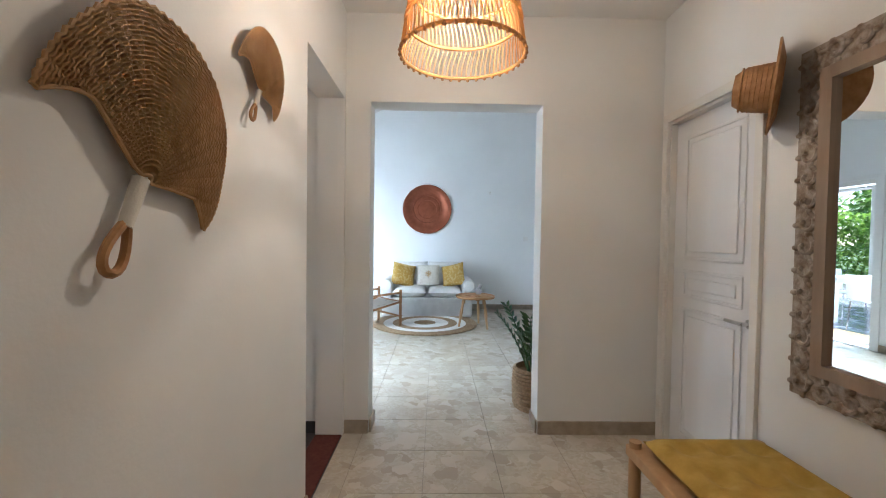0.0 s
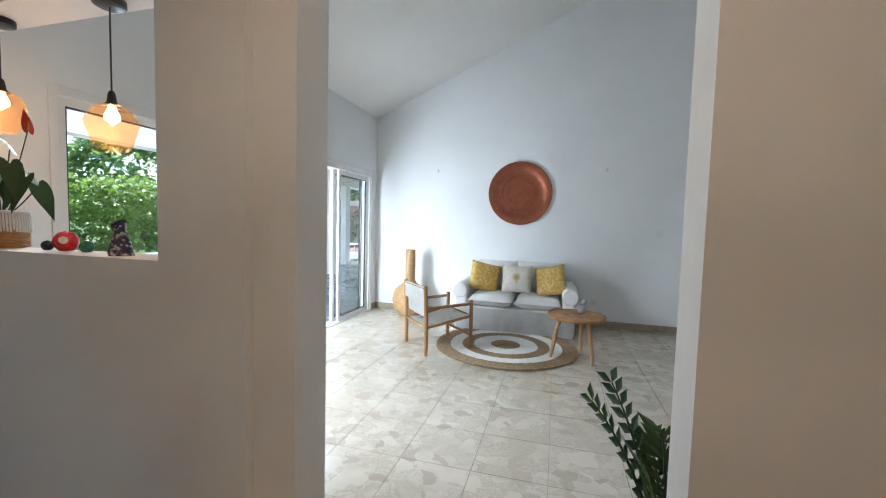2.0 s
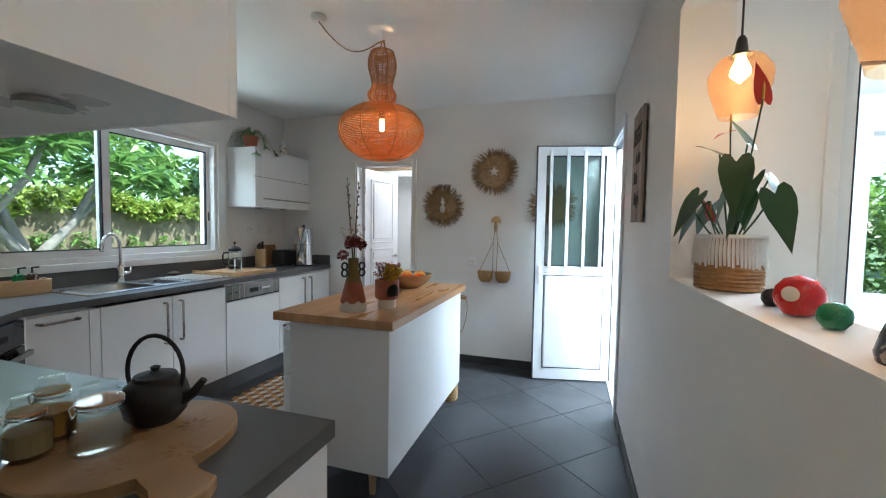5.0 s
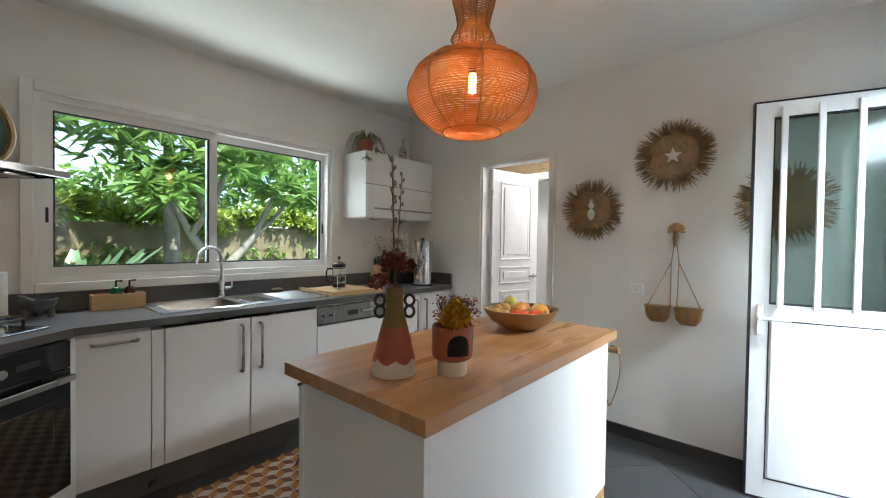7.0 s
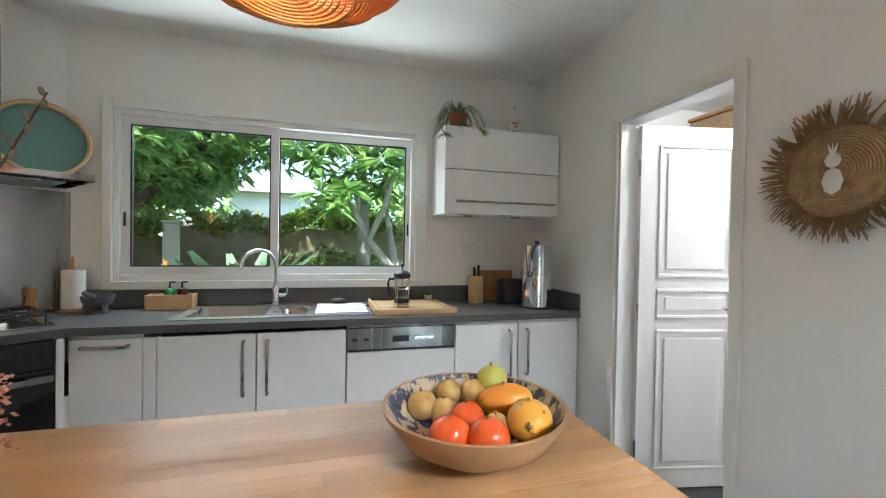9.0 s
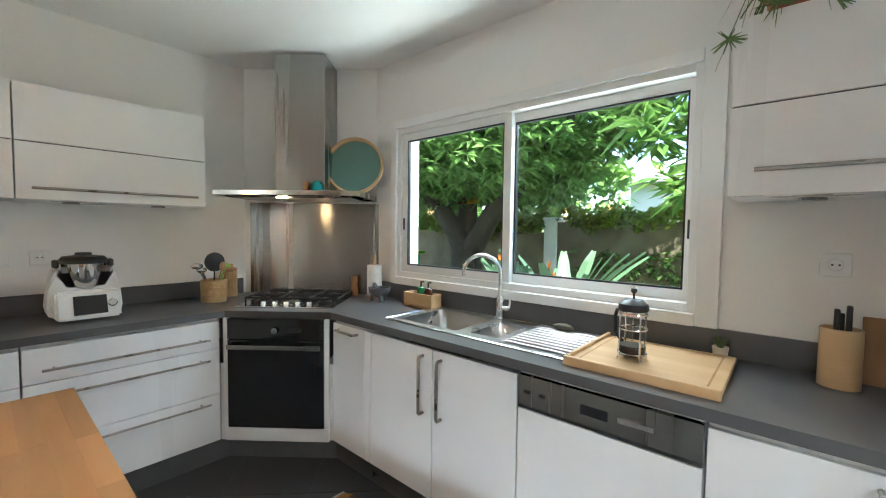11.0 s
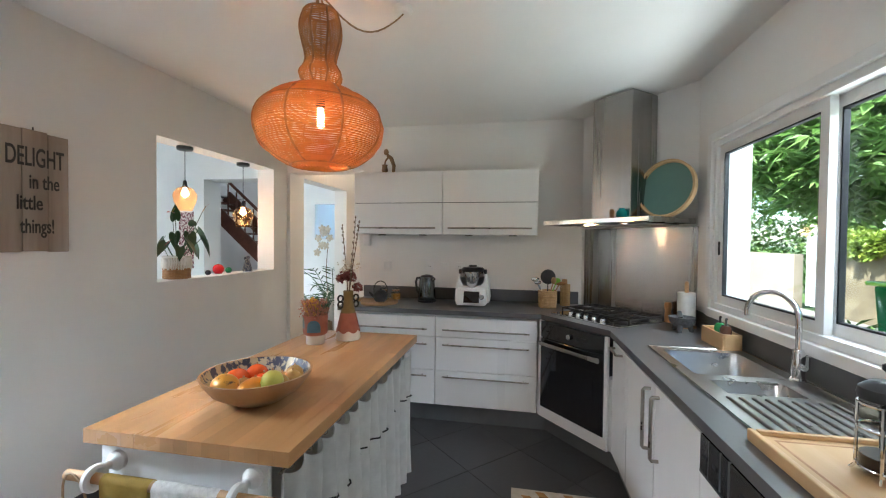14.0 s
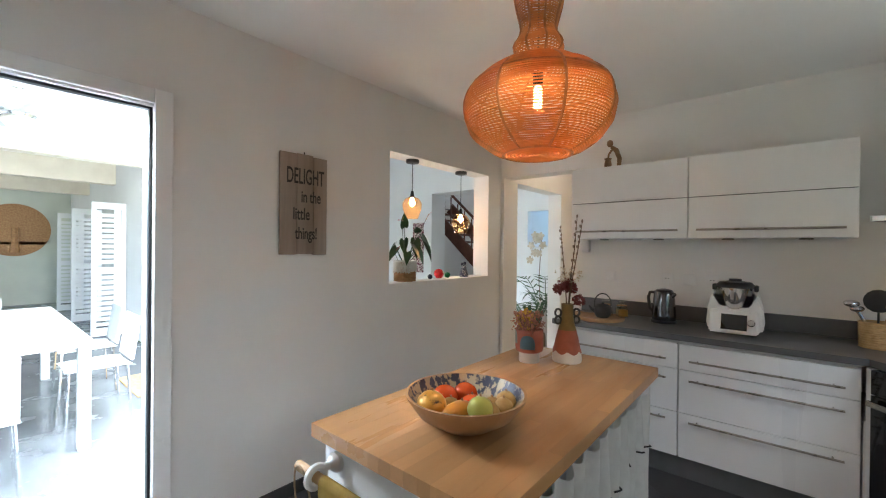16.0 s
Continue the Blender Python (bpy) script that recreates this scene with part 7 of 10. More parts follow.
for _y0, _y1, _z0, _z1 in ((1.93, 1.939, 0, 1.98), (2.606, 2.615, 0, 1.98), (1.9395, 2.6055, 1.966, 1.98)):
    part("lining", box(HE + 0.0005, HE + 0.12, _y0, _y1, _z0, _z1), TRIM, _f, world_xyz=True)
structure("room_behind_hall_door", box(HE + 0.13, HE + 0.16, 1.7, 2.69, 0, 2.3), WALL, "plain wall closing the room behind the hall door", "wall")
for _nm, _bx in (("baseboard_hall_north_east", (1.282, HE, KN - 0.014, KN - 0.0005)), ("baseboard_hall_north_west", (0.045, 0.196, KN - 0.014, KN - 0.0005)),
                 ("baseboard_hall_east", (HE - 0.014, HE - 0.0005, KS + 0.001, 1.88)), ("baseboard_hall_west", (HW + 0.0005, HW + 0.014, KS + 0.001, 1.945))):
    structure(_nm, box(*_bx, 0, 0.085, 0.003), SKIRT_STONE, "beige stone skirting of the hall", "baseboard")
for _nm, _bx in (("baseboard_living_north", (LW + 0.016, LE - 0.016, LN - 0.014, LN - 0.0005)), ("baseboard_living_west", (LW + 0.0005, LW + 0.014, 7.14, LN)),
                 ("baseboard_living_west_mid", (LW + 0.0005, LW + 0.014, NN + 0.01, 4.71)), ("baseboard_living_east", (LE - 0.014, LE - 0.0005, 6.03, LN - 0.02)),
                 ("baseboard_living_south", (1.276, LE - 0.02, NN + 0.0005, NN + 0.014)), ("baseboard_jamb_east", (1.268, 1.2805, KN + 0.003, NN - 0.003)), ("baseboard_jamb_west", (0.2005, 0.214, KN + 0.003, NN - 0.003))):
    structure(_nm, box(*_bx, 0, 0.085, 0.003), SKIRT_STONE, "beige stone skirting of the living room", "baseboard")

CARVED = mat("carved_whitewashed_wood", (0.42, 0.36, 0.30), (0.20, 0.14, 0.095), 30, 0.75, bump=0.9, bscale=60)
FRAMEW = mat("grey_brown_frame_wood", (0.34, 0.25, 0.18), (0.26, 0.185, 0.13), 12, 0.6, bump=0.2, stretch=(1, 1, 0.15))
_mx = HE
MY0, MY1, MZ0, MZ1 = 0.86, 1.715, 0.66, 1.99
_u = thing("carved_mirror", (_mx, (MY0 + MY1) / 2, MZ0), "large mirror in a whitewashed carved wooden frame", "mirror")
part("mirror_glass", box(_mx - 0.022, _mx - 0.004, MY0 + 0.15, MY1 - 0.15, MZ0 + 0.15, MZ1 - 0.15), MIRROR, _u, "mirror glass", world_xyz=True)
part("inner_frame", panel('x', _mx - 0.042, _mx - 0.002, MY0 + 0.105, MY1 - 0.105, MZ0 + 0.105, MZ1 - 0.105, [(MY0 + 0.15, MY1 - 0.15, MZ0 + 0.15, MZ1 - 0.15)]), FRAMEW, _u, "plain inner wooden frame", world_xyz=True)
part("back_board", panel('x', _mx - 0.024, _mx - 0.002, MY0 + 0.006, MY1 - 0.006, MZ0 + 0.006, MZ1 - 0.006, [(MY0 + 0.105, MY1 - 0.105, MZ0 + 0.105, MZ1 - 0.105)]), CARVED, _u, world_xyz=True)
_per = []
for _k in range(15):
    _per.append((MY0 + 0.054, MZ0 + 0.055 + (MZ1 - MZ0 - 0.11) * _k / 14, 90))
    _per.append((MY1 - 0.054, MZ0 + 0.055 + (MZ1 - MZ0 - 0.11) * _k / 14, 90))
for _k in range(1, 8):
    _per.append((MY0 + 0.054 + (MY1 - MY0 - 0.108) * _k / 8, MZ0 + 0.054, 0))
    _per.append((MY0 + 0.054 + (MY1 - MY0 - 0.108) * _k / 8, MZ1 - 0.054, 0))
for _i, (_y, _z, _a0) in enumerate(_per):
    _b = bmesh.new()
    _s = 1 if _i % 2 else -1
    _pts = []
    for _k in range(15):
        _t = _k / 14
        _an = radians(_a0) + _s * (0.4 + _t * 5.4)
        _r = 0.040 * (1 - 0.78 * _t)
        _pts.append((_mx - 0.022 - 0.012 * _t, _y + _r * math.cos(_an), _z + _r * math.sin(_an)))
    tube(_pts, [0.011 - 0.004 * k / 14 for k in range(15)], 7, _b)
    for _k in range(3):
        _an = radians(_a0) + _s * (1.2 + 1.7 * _k)
        ellipsoid((_mx - 0.024, _y + 0.040 * math.cos(_an), _z + 0.040 * math.sin(_an)), (0.012, 0.017, 0.012), (math.degrees(_an), 0, 0), 8, 6, _b)
    part("carved_scroll", _b, CARVED, _u, "carved foliage scroll", smooth=True, world_xyz=True)
_u = thing("straw_hat", (HE - 0.075, 1.745, 1.87), "brown straw hat hung on the mirror's corner", "hat")
_b = lathe([(0.0, 0.12), (0.055, 0.115), (0.078, 0.085), (0.088, 0.0), (0.100, -0.004), (0.165, 0.012), (0.163, 0.018), (0.10, 0.004), (0.086, 0.004)], 36, cap=False)
_b.transform(pose(0.0, 0.0, 0.0, 0, -84, -38) @ Matrix.Diagonal((1.12, 1.12, 1.3, 1)))
part("hat", _b, RATTAN, _u, smooth=True)
for _k in range(9):
    _z = 0.012 * _k
    _b = tube([((0.0885 - 0.0016 * _k) * math.cos(a), (0.0885 - 0.0016 * _k) * math.sin(a), _z) for a in [2 * math.pi * i / 28 for i in range(28)]], 0.003, 4, None, True)
    _b.transform(pose(0.0, 0.0, 0.0, 0, -84, -38) @ Matrix.Diagonal((1.12, 1.12, 1.3, 1)))
    part("straw_braid", _b, RATTAN, _u)

_u = thing("hall_bench", (1.68, 1.35, 0), "light wooden bench against the hall wall", "bench")
part("seat_frame", box(1.42, 1.985, 0.72, 1.80, 0.36, 0.405, 0.006), WOOD, _u, world_xyz=True)
for _x in (1.445, 1.955):
    for _y in (0.76, 1.765):
        _b = lathe([(0.016, 0), (0.024, 0.2), (0.024, 0.43), (0, 0.435)], 14)
        _b.transform(Matrix.Translation((_x, _y, 0)))
        part("leg", _b, WOOD, _u, smooth=True, world_xyz=True)
_u = thing("bench_cushion", (1.70, 1.28, 0.405), "tufted mustard cotton cushion on the hall bench", "cushion")
_b = bmesh.new()
_nx, _ny2 = 28, 44
_g = []
for _s in (1, -1):
    _gg = []
    for _i in range(_nx + 1):
        _row = []
        for _j in range(_ny2 + 1):
            _fx, _fy = _i / _nx, _j / _ny2
            _ed = min(1.0, min(_fx, 1 - _fx) * 9) ** 0.5 * min(1.0, min(_fy, 1 - _fy) * 13) ** 0.5
            _tuft = sum(math.exp(-(((_fx - tx) * 0.47) ** 2 + ((_fy - ty) * 0.98) ** 2) / 0.0016) for tx in (0.22, 0.5, 0.78) for ty in (0.12, 0.31, 0.5, 0.69, 0.88))
            _row.append(_b.verts.new((1.455 + 0.47 * _fx, 0.75 + 0.98 * _fy, 0.408 + 0.040 + _s * (0.039 * _ed) - (0.034 * _tuft if _s > 0 else 0))))
        _gg.append(_row)
    _g.append(_gg)
    for _i in range(_nx):
        for _j in range(_ny2):
            _b.faces.new((_gg[_i][_j], _gg[_i + 1][_j], _gg[_i + 1][_j + 1], _gg[_i][_j + 1]))
bmesh.ops.remove_doubles(_b, verts=_b.verts[:], dist=0.0008)
part("cover", _b, MUSTARD, _u, smooth=True, world_xyz=True)
_b = bmesh.new()
for _tx in (0.22, 0.5, 0.78):
    for _ty in (0.12, 0.31, 0.5, 0.69, 0.88):
        ellipsoid((1.455 + 0.47 * _tx, 0.75 + 0.98 * _ty, 0.456), (0.008, 0.008, 0.004), (0, 0, 0), 8, 6, _b)
part("tufts", _b, MUSTARD, _u, smooth=True, world_xyz=True)


def woven_fan(p, s, handle, label):
    """A flat woven palm fan on the hall's west wall, a wide crescent with two drawn-out tips."""
    u = thing("woven_fan", p, label, "wall fan", "woven fans")
    prof = [(-22, 0.222, 0.229), (-13, 0.192, 0.246), (-5, 0.163, 0.257), (-3, 0.03, 0.259), (8, 0.015, 0.272), (33, 0.012, 0.327), (50, 0.012, 0.348), (67, 0.012, 0.346), (88, 0.012, 0.330),
            (103, 0.012, 0.302), (117, 0.012, 0.270), (129, 0.03, 0.250), (131, 0.160, 0.247), (141, 0.190, 0.234), (151, 0.215, 0.222)]
    angs = [a for a, _, _ in prof]
    n = 86
    rows, edge_in, edge_out = [], [], []
    bm = bmesh.new()
    for k in range(n + 1):
        a = angs[0] + (angs[-1] - angs[0]) * k / n
        r0, r1 = (float(np.interp(a, angs, [q[j] for q in prof])) * s for j in (1, 2))
        r1 *= 1 + 0.008 * (-1) ** k
        x = 0.012 + 0.02 * math.sin(math.pi * k / n)
        c, d = math.cos(radians(a)), math.sin(radians(a))
        row = []
        for j in range(17):
            f = j / 16
            rr = r0 + (r1 - r0) * f
            row.append(bm.verts.new((x + 0.0022 * s * ((k + j) % 2) + 0.004 * s * abs(math.sin(k * math.pi / 4)), rr * c, rr * d)))
        rows.append(row)
        edge_in.append((x + 0.002, r0 * c, r0 * d))
        edge_out.append((x + 0.002, r1 * c, r1 * d))
    for a, b in zip(rows, rows[1:]):
        for k in range(16):
            bm.faces.new((a[k], a[k + 1], b[k + 1], b[k]))
    bmesh.ops.solidify(bm, geom=bm.faces[:], thickness=0.003)
    part("woven_blade", bm, FANWEAVE, u, "woven palm blade")
    for q in range(34):
        f = 0.10 + 0.88 * q / 33
        pts = []
        for k in range(n + 1):
            a = angs[0] + (angs[-1] - angs[0]) * k / n
            r0, r1 = (float(np.interp(a, angs, [w[j] for w in prof])) * s for j in (1, 2))
            if f * r1 >= r0:
                pts.append((0.0165 + 0.02 * math.sin(math.pi * k / n) + 0.004 * s * abs(math.sin(k * math.pi / 4)) + 0.0012 * (-1) ** (k + q), f * r1 * math.cos(radians(a)), f * r1 * math.sin(radians(a))))
        if len(pts) > 3:
            part("weft_strand", tube(pts, 0.0017 * s, 4), FANWEAVE, u)
    part("braided_edge", tube(edge_in + edge_out[::-1], 0.0042 * s, 6, None, True), FANWEAVE, u, smooth=True)
    hd = Vector((0, math.cos(radians(handle)), math.sin(radians(handle))))
    part("handle_wrap", tube([Vector((0.02, 0, 0.004)), Vector((0.02, 0, 0)) + hd * 0.095 * s], [0.015 * s, 0.012 * s], 10), LINEN, u, "cream wrapped neck", smooth=True)
    c = Vector((0.02, 0, 0)) + hd * 0.135 * s
    sd = Vector((0, -hd.z, hd.y))
    part("loop_handle", tube([c + hd * 0.048 * s * math.cos(a) + sd * (0.020 + 0.010 * math.cos(a)) * s * math.sin(a) for a in [2 * math.pi * i / 20 for i in range(20)]], 0.0085 * s, 8, closed=True), RATTAN, u, smooth=True)
    return u


FANWEAVE = mat("woven_palm", (0.52, 0.315, 0.135), (0.38, 0.215, 0.085), 16, 0.6, bump=0.25, bscale=140)
woven_fan((HW + 0.004, 0.917, 1.349), 1.0, -115, "large woven palm fan hung on the hall wall")
woven_fan((HW + 0.004, 1.416, 1.694), 0.6, -118, "small woven palm fan hung on the hall wall")

# rattan lamp in the hall
_u = thing("hall_rattan_lamp", (0.70, 1.56, HC), "lit cane basket pendant lamp in the hall", "pendant lamp")
LITCANE = leaf_mat("lit_cane", (0.66, 0.40, 0.15), (0.55, 0.31, 0.10), 30, 0.5, 0.5)
_rz = lambda f: (0.150 + 0.065 * f, -0.33 - 0.43 * f)
_b = bmesh.new()
for _row in range(4):
    for _k in range(70):
        _a0 = 2 * math.pi * _k / 70
        _p = []
        for _i in range(4):
            _f = (_row + 0.08 + 0.84 * _i / 3) / 4
            _r, _z = _rz(_f)
            _aa = _a0 + 0.10 * math.sin(_i / 3 * math.pi / 2) * (1 if _row % 2 else -1)
            _p.append((_r * math.cos(_aa), _r * math.sin(_aa), _z))
        tube(_p, 0.0032, 4, _b)
part("cane_weave", _b, LITCANE, _u, "slanting woven cane")
for _row in range(5):
    _r, _z = _rz(_row / 4)
    part("hoop", tube([(_r * math.cos(a), _r * math.sin(a), _z) for a in [2 * math.pi * i / 40 for i in range(40)]], 0.0065, 6, closed=True), LITCANE, _u, smooth=True)
for _k in range(40):
    _a0 = 2 * math.pi * _k / 40
    part("bead", ellipsoid((0.217 * math.cos(_a0), 0.217 * math.sin(_a0), -0.765), (0.007, 0.007, 0.009), (0, 0, 0), 6, 4), RATTAN, _u)
for _k in range(3):
    _a0 = 2 * math.pi * _k / 3
    part("spoke", tube([(0.15 * math.cos(_a0), 0.15 * math.sin(_a0), -0.33), (0, 0, -0.30)], 0.003, 5), RATTAN, _u)
part("cable", tube([(0, 0, 0), (0, 0, -0.40)], 0.003, 6), LINEN, _u)
part("canopy", lathe([(0, 0), (0.05, 0), (0.05, -0.02), (0, -0.025)], 20), WHITE_PLASTIC, _u, smooth=True)
part("bulb", lathe([(0.013, -0.40), (0.016, -0.43), (0.03, -0.47), (0.03, -0.49), (0, -0.52)], 16), BULB, _u, "lit bulb", smooth=True)

# ---- living room ----
_fr = thing("sliding_door_living", (LW, 5.9, 0), "white aluminium sliding terrace door, half open", "sliding door", kind="structure")
for _y0, _y1, _z0, _z1 in ((4.75, 4.80, 0, 2.03), (7.05, 7.10, 0, 2.03), (4.8005, 7.0495, 1.97, 2.03), (4.8005, 7.0495, -0.004, 0.012)):
    part("frame", box(LW - 0.14, LW + 0.012, _y0, _y1, _z0, _z1, 0.003), ALU, _fr, world_xyz=True)
sash(_fr, 6.235, 7.05, LW - 0.03, 0.014, 1.968, 0.055, 'x')
sash(_fr, 6.16, 6.97, LW - 0.075, 0.014, 1.968, 0.055, 'x')
for _y0, _y1, _z0, _z1 in ((7.10, 7.15, 0, 2.08), (4.70, 4.75, 0, 2.08), (4.7505, 7.0995, 2.03, 2.08)):
    part("architrave", box(LW + 0.0005, LW + 0.016, _y0, _y1, _z0, _z1, 0.003), ALU, _fr, world_xyz=True)
_fr = thing("window_2", (LW, 3.7, 0.6), "white aluminium sliding window facing the terrace", "window", kind="structure")
for _y0, _y1, _z0, _z1 in ((3.19, 3.235, 0.55, 2.02), (4.575, 4.62, 0.55, 2.02), (3.2355, 4.5745, 1.965, 2.02), (3.2355, 4.5745, 0.55, 0.60)):
    part("frame", box(LW - 0.12, LW + 0.012, _y0, _y1, _z0, _z1, 0.003), ALU, _fr, world_xyz=True)
sash(_fr, 3.236, 4.13, LW - 0.03, 0.601, 1.964, 0.045, 'x')
sash(_fr, 4.07, 4.574, LW - 0.075, 0.601, 1.964, 0.045, 'x')

SOFA = mat("white_slipcover", (0.80, 0.785, 0.76), (0.74, 0.725, 0.70), 12, 0.9, bump=0.3, bscale=180)


def cushion(name, w, d, h, parent, at, material, label="", puff=0.35, seed=0):
    """A soft cushion, w wide, d deep and h thick."""
    bm = bmesh.new()
    nx = 14
    g = {}
    for s in (1, -1):
        for i in range(nx + 1):
            for j in range(nx + 1):
                u, v = 2 * i / nx - 1, 2 * j / nx - 1
                e = ((1 - u ** 4) * (1 - v ** 4)) ** 0.5
                pin = 1 - 0.05 * (1 - abs(u)) * 0 - 0.06 * (1 - v * v) * abs(u) ** 3 - 0.0
                wob = 0.02 * noise.noise(Vector((u * 2 + seed, v * 2, s)))
                g[s, i, j] = bm.verts.new((u * w / 2 * (1 - 0.05 * (1 - v * v) * abs(u)), v * d / 2 * (1 - 0.05 * (1 - u * u) * abs(v)), s * h / 2 * (e * (1 - puff * 0.3 * (u * u + v * v) / 2) + wob * e)))
        for i in range(nx):
            for j in range(nx):
                bm.faces.new((g[s, i, j], g[s, i + 1, j], g[s, i + 1, j + 1], g[s, i, j + 1]))
    bmesh.ops.remove_doubles(bm, verts=bm.verts[:], dist=0.0005)
    return part(name, bm, material, parent, label, smooth=True, at=at)


SX, SY = 0.482, 6.48
_u = thing("sofa", (SX, SY + 0.38, 0), "white slipcovered two-seat sofa against the wall", "sofa")
part("base", box(-0.56, 0.56, -0.34, 0.36, 0.02, 0.30, 0.02, 3), SOFA, _u, smooth=True)
_b = bmesh.new()
_pv = []
for _k in range(61):
    _x = -0.70 + 1.40 * _k / 60
    _pv.append([_b.verts.new((_x, -0.365 - 0.008 * math.sin(_k * 0.9) * (1 - zz / 0.3), zz)) for zz in (0.012, 0.10, 0.20, 0.295)])
for _a, _c in zip(_pv, _pv[1:]):
    for _k in range(3):
        _b.faces.new((_a[_k], _c[_k], _c[_k + 1], _a[_k + 1]))
bmesh.ops.solidify(_b, geom=_b.faces[:], thickness=0.006)
part("skirt", _b, SOFA, _u, "pleated slipcover skirt", smooth=True)
for _s in (-1, 1):
    _b = box(_s * 0.645 - 0.075, _s * 0.645 + 0.075, -0.36, 0.38, 0.02, 0.50, 0.03, 3)
    _q = lathe([(0, -0.38), (0.085, -0.375), (0.098, -0.35), (0.098, 0.36), (0, 0.37)], 24)
    _q.transform(Matrix.Translation((_s * 0.66, 0, 0.50)) @ pose(0, 0, 0, -90, 0, 0))
    join(_b, _q)
    part("arm", _b, SOFA, _u, "rounded slipcovered arm", smooth=True)
part("backrest", box(-0.60, 0.60, 0.20, 0.40, 0.25, 0.70, 0.06, 4), SOFA, _u, smooth=True)
for _s in (-1, 1):
    cushion("seat_cushion", 0.56, 0.62, 0.17, _u, pose(_s * 0.282, -0.08, 0.385), SOFA, seed=_s)
    cushion("back_cushion", 0.54, 0.40, 0.20, _u, pose(_s * 0.275, 0.155, 0.66, 76, 0, 0), SOFA, seed=_s + 3)
DAMASK = mat("mustard_damask", (0.50, 0.31, 0.055), (0.60, 0.44, 0.16), 26, 0.6, bump=0.2, lo=0.48, hi=0.54)
for _x, _rz2, _m, _lb in ((-0.40, 22, DAMASK, "mustard damask cushion on the sofa"), (0.42, -24, DAMASK, "mustard damask cushion on the sofa"), (0.01, 0, LINEN, "white linen cushion with a beige embroidered palm")):
    _c = thing("scatter_cushion", (SX + _x, SY + 0.30, 0.47), _lb, "cushion", "sofa cushions")
    _cc = cushion("cover", 0.40 if _m is not LINEN else 0.37, 0.38 if _m is not LINEN else 0.35, 0.14, _c, pose(0, 0, 0.175, 72, _rz2 * 0.6, _rz2), _m, seed=_x * 9)
    if _m is LINEN:
        _b = bmesh.new()
        for _k in range(11):
            _a = radians(-70 + 32 * _k)
            tube([(0, 0, 0), (0.04 * math.cos(_a), 0.0, 0.04 * math.sin(_a)), (0.062 * math.cos(_a), 0.0, 0.056 * math.sin(_a) - 0.004)], [0.003, 0.006, 0.001], 5, _b)
        tube([(0, 0, 0), (0.003, 0, -0.07)], 0.004, 5, _b)
        _b.transform(Matrix.Translation((0, -0.066, 0.205)) @ pose(0, 0, 0, -18, 0, 0))
        part("embroidered_palm", _b, RATTAN_PALE, _c, "beige embroidered palm motif")

_u = thing("copper_tray", (0.445, LN - 0.002, 1.765), "large round hammered copper tray on the wall", "wall tray")
_b = lathe([(0.0, 0.018), (0.16, 0.018), (0.165, 0.022), (0.235, 0.022), (0.24, 0.03), (0.325, 0.034), (0.335, 0.042), (0.425, 0.046), (0.432, 0.040), (0.425, 0.032), (0.33, 0.024), (0.0, 0.004)], 72)
_b.transform(pose(0, 0, 0, 90, 0, 0))
part("dish", _b, COPPER, _u, smooth=True)
for _x, _z in ((-0.735, 2.08), (1.555, 2.07)):
    _n = thing("wall_hook", (_x, LN, _z), "small metal wall fitting on the white wall", "hook", "wall fittings")
    part("bracket", tube([(0, 0, 0), (0, -0.03, 0.0), (0, -0.045, 0.02)], 0.006, 6), STEELP, _n)
    part("rose", box(-0.02, 0.02, -0.006, 0, -0.025, 0.025, 0.003), WHITE_PLASTIC, _n)
wall_plate("light_switch", (2.21, LN, 1.262), '-y', "switch", "white switch on the living room wall")
wall_plate("wall_socket", (1.47, LN, 0.32), '-y', "socket", "white socket low on the living room wall")

_u = thing("round_rug", (0.465, 6.0, 0), "round braided jute rug with white rings", "rug")
for _r0, _r1, _m, _lb in ((0.0, 0.16, JUTE, "jute centre"), (0.16, 0.345, WHITE_COTTON, "white ring"), (0.345, 0.47, JUTE, "jute ring"), (0.47, 0.60, WHITE_COTTON, "white ring"), (0.60, 0.76, JUTE, "jute outer ring")):
    _n = max(2, int((_r1 - _r0) / 0.026))
    for _k in range(_n):
        _r = _r0 + (_r1 - _r0) * (_k + 0.5) / _n
        _b = tube([(_r * math.cos(a), _r * math.sin(a), 0.009 + 0.002 * math.sin(a * 40)) for a in [2 * math.pi * i / 72 for i in range(72)]], (_r1 - _r0) / _n * 0.54, 5, None, True)
        _b.transform(Matrix.Translation((0, 0, 0.006)) @ Matrix.Diagonal((1, 1, 0.75, 1)))
        part("braid", _b, _m, _u, _lb, smooth=True)

_u = thing("side_table", (1.175, 5.78, 0), "round teak side table on three turned legs", "side table")
part("tabletop", lathe([(0.0, 0.425), (0.265, 0.425), (0.275, 0.435), (0.275, 0.455), (0.265, 0.460), (0.255, 0.450), (0.0, 0.450)], 48), TEAK, _u, smooth=True)
for _k in range(3):
    _a = 2 * math.pi * _k / 3 - 0.85
    _x, _y = math.cos(_a), math.sin(_a)
    part("leg", tube([(0.16 * _x, 0.16 * _y, 0.425), (0.17 * _x, 0.17 * _y, 0.36), (0.18 * _x, 0.18 * _y, 0.34), (0.20 * _x, 0.20 * _y, 0.22), (0.215 * _x, 0.215 * _y, 0.12), (0.235 * _x, 0.235 * _y, 0.014)], [0.020, 0.026, 0.016, 0.024, 0.017, 0.013], 12), WOOD, _u, smooth=True)
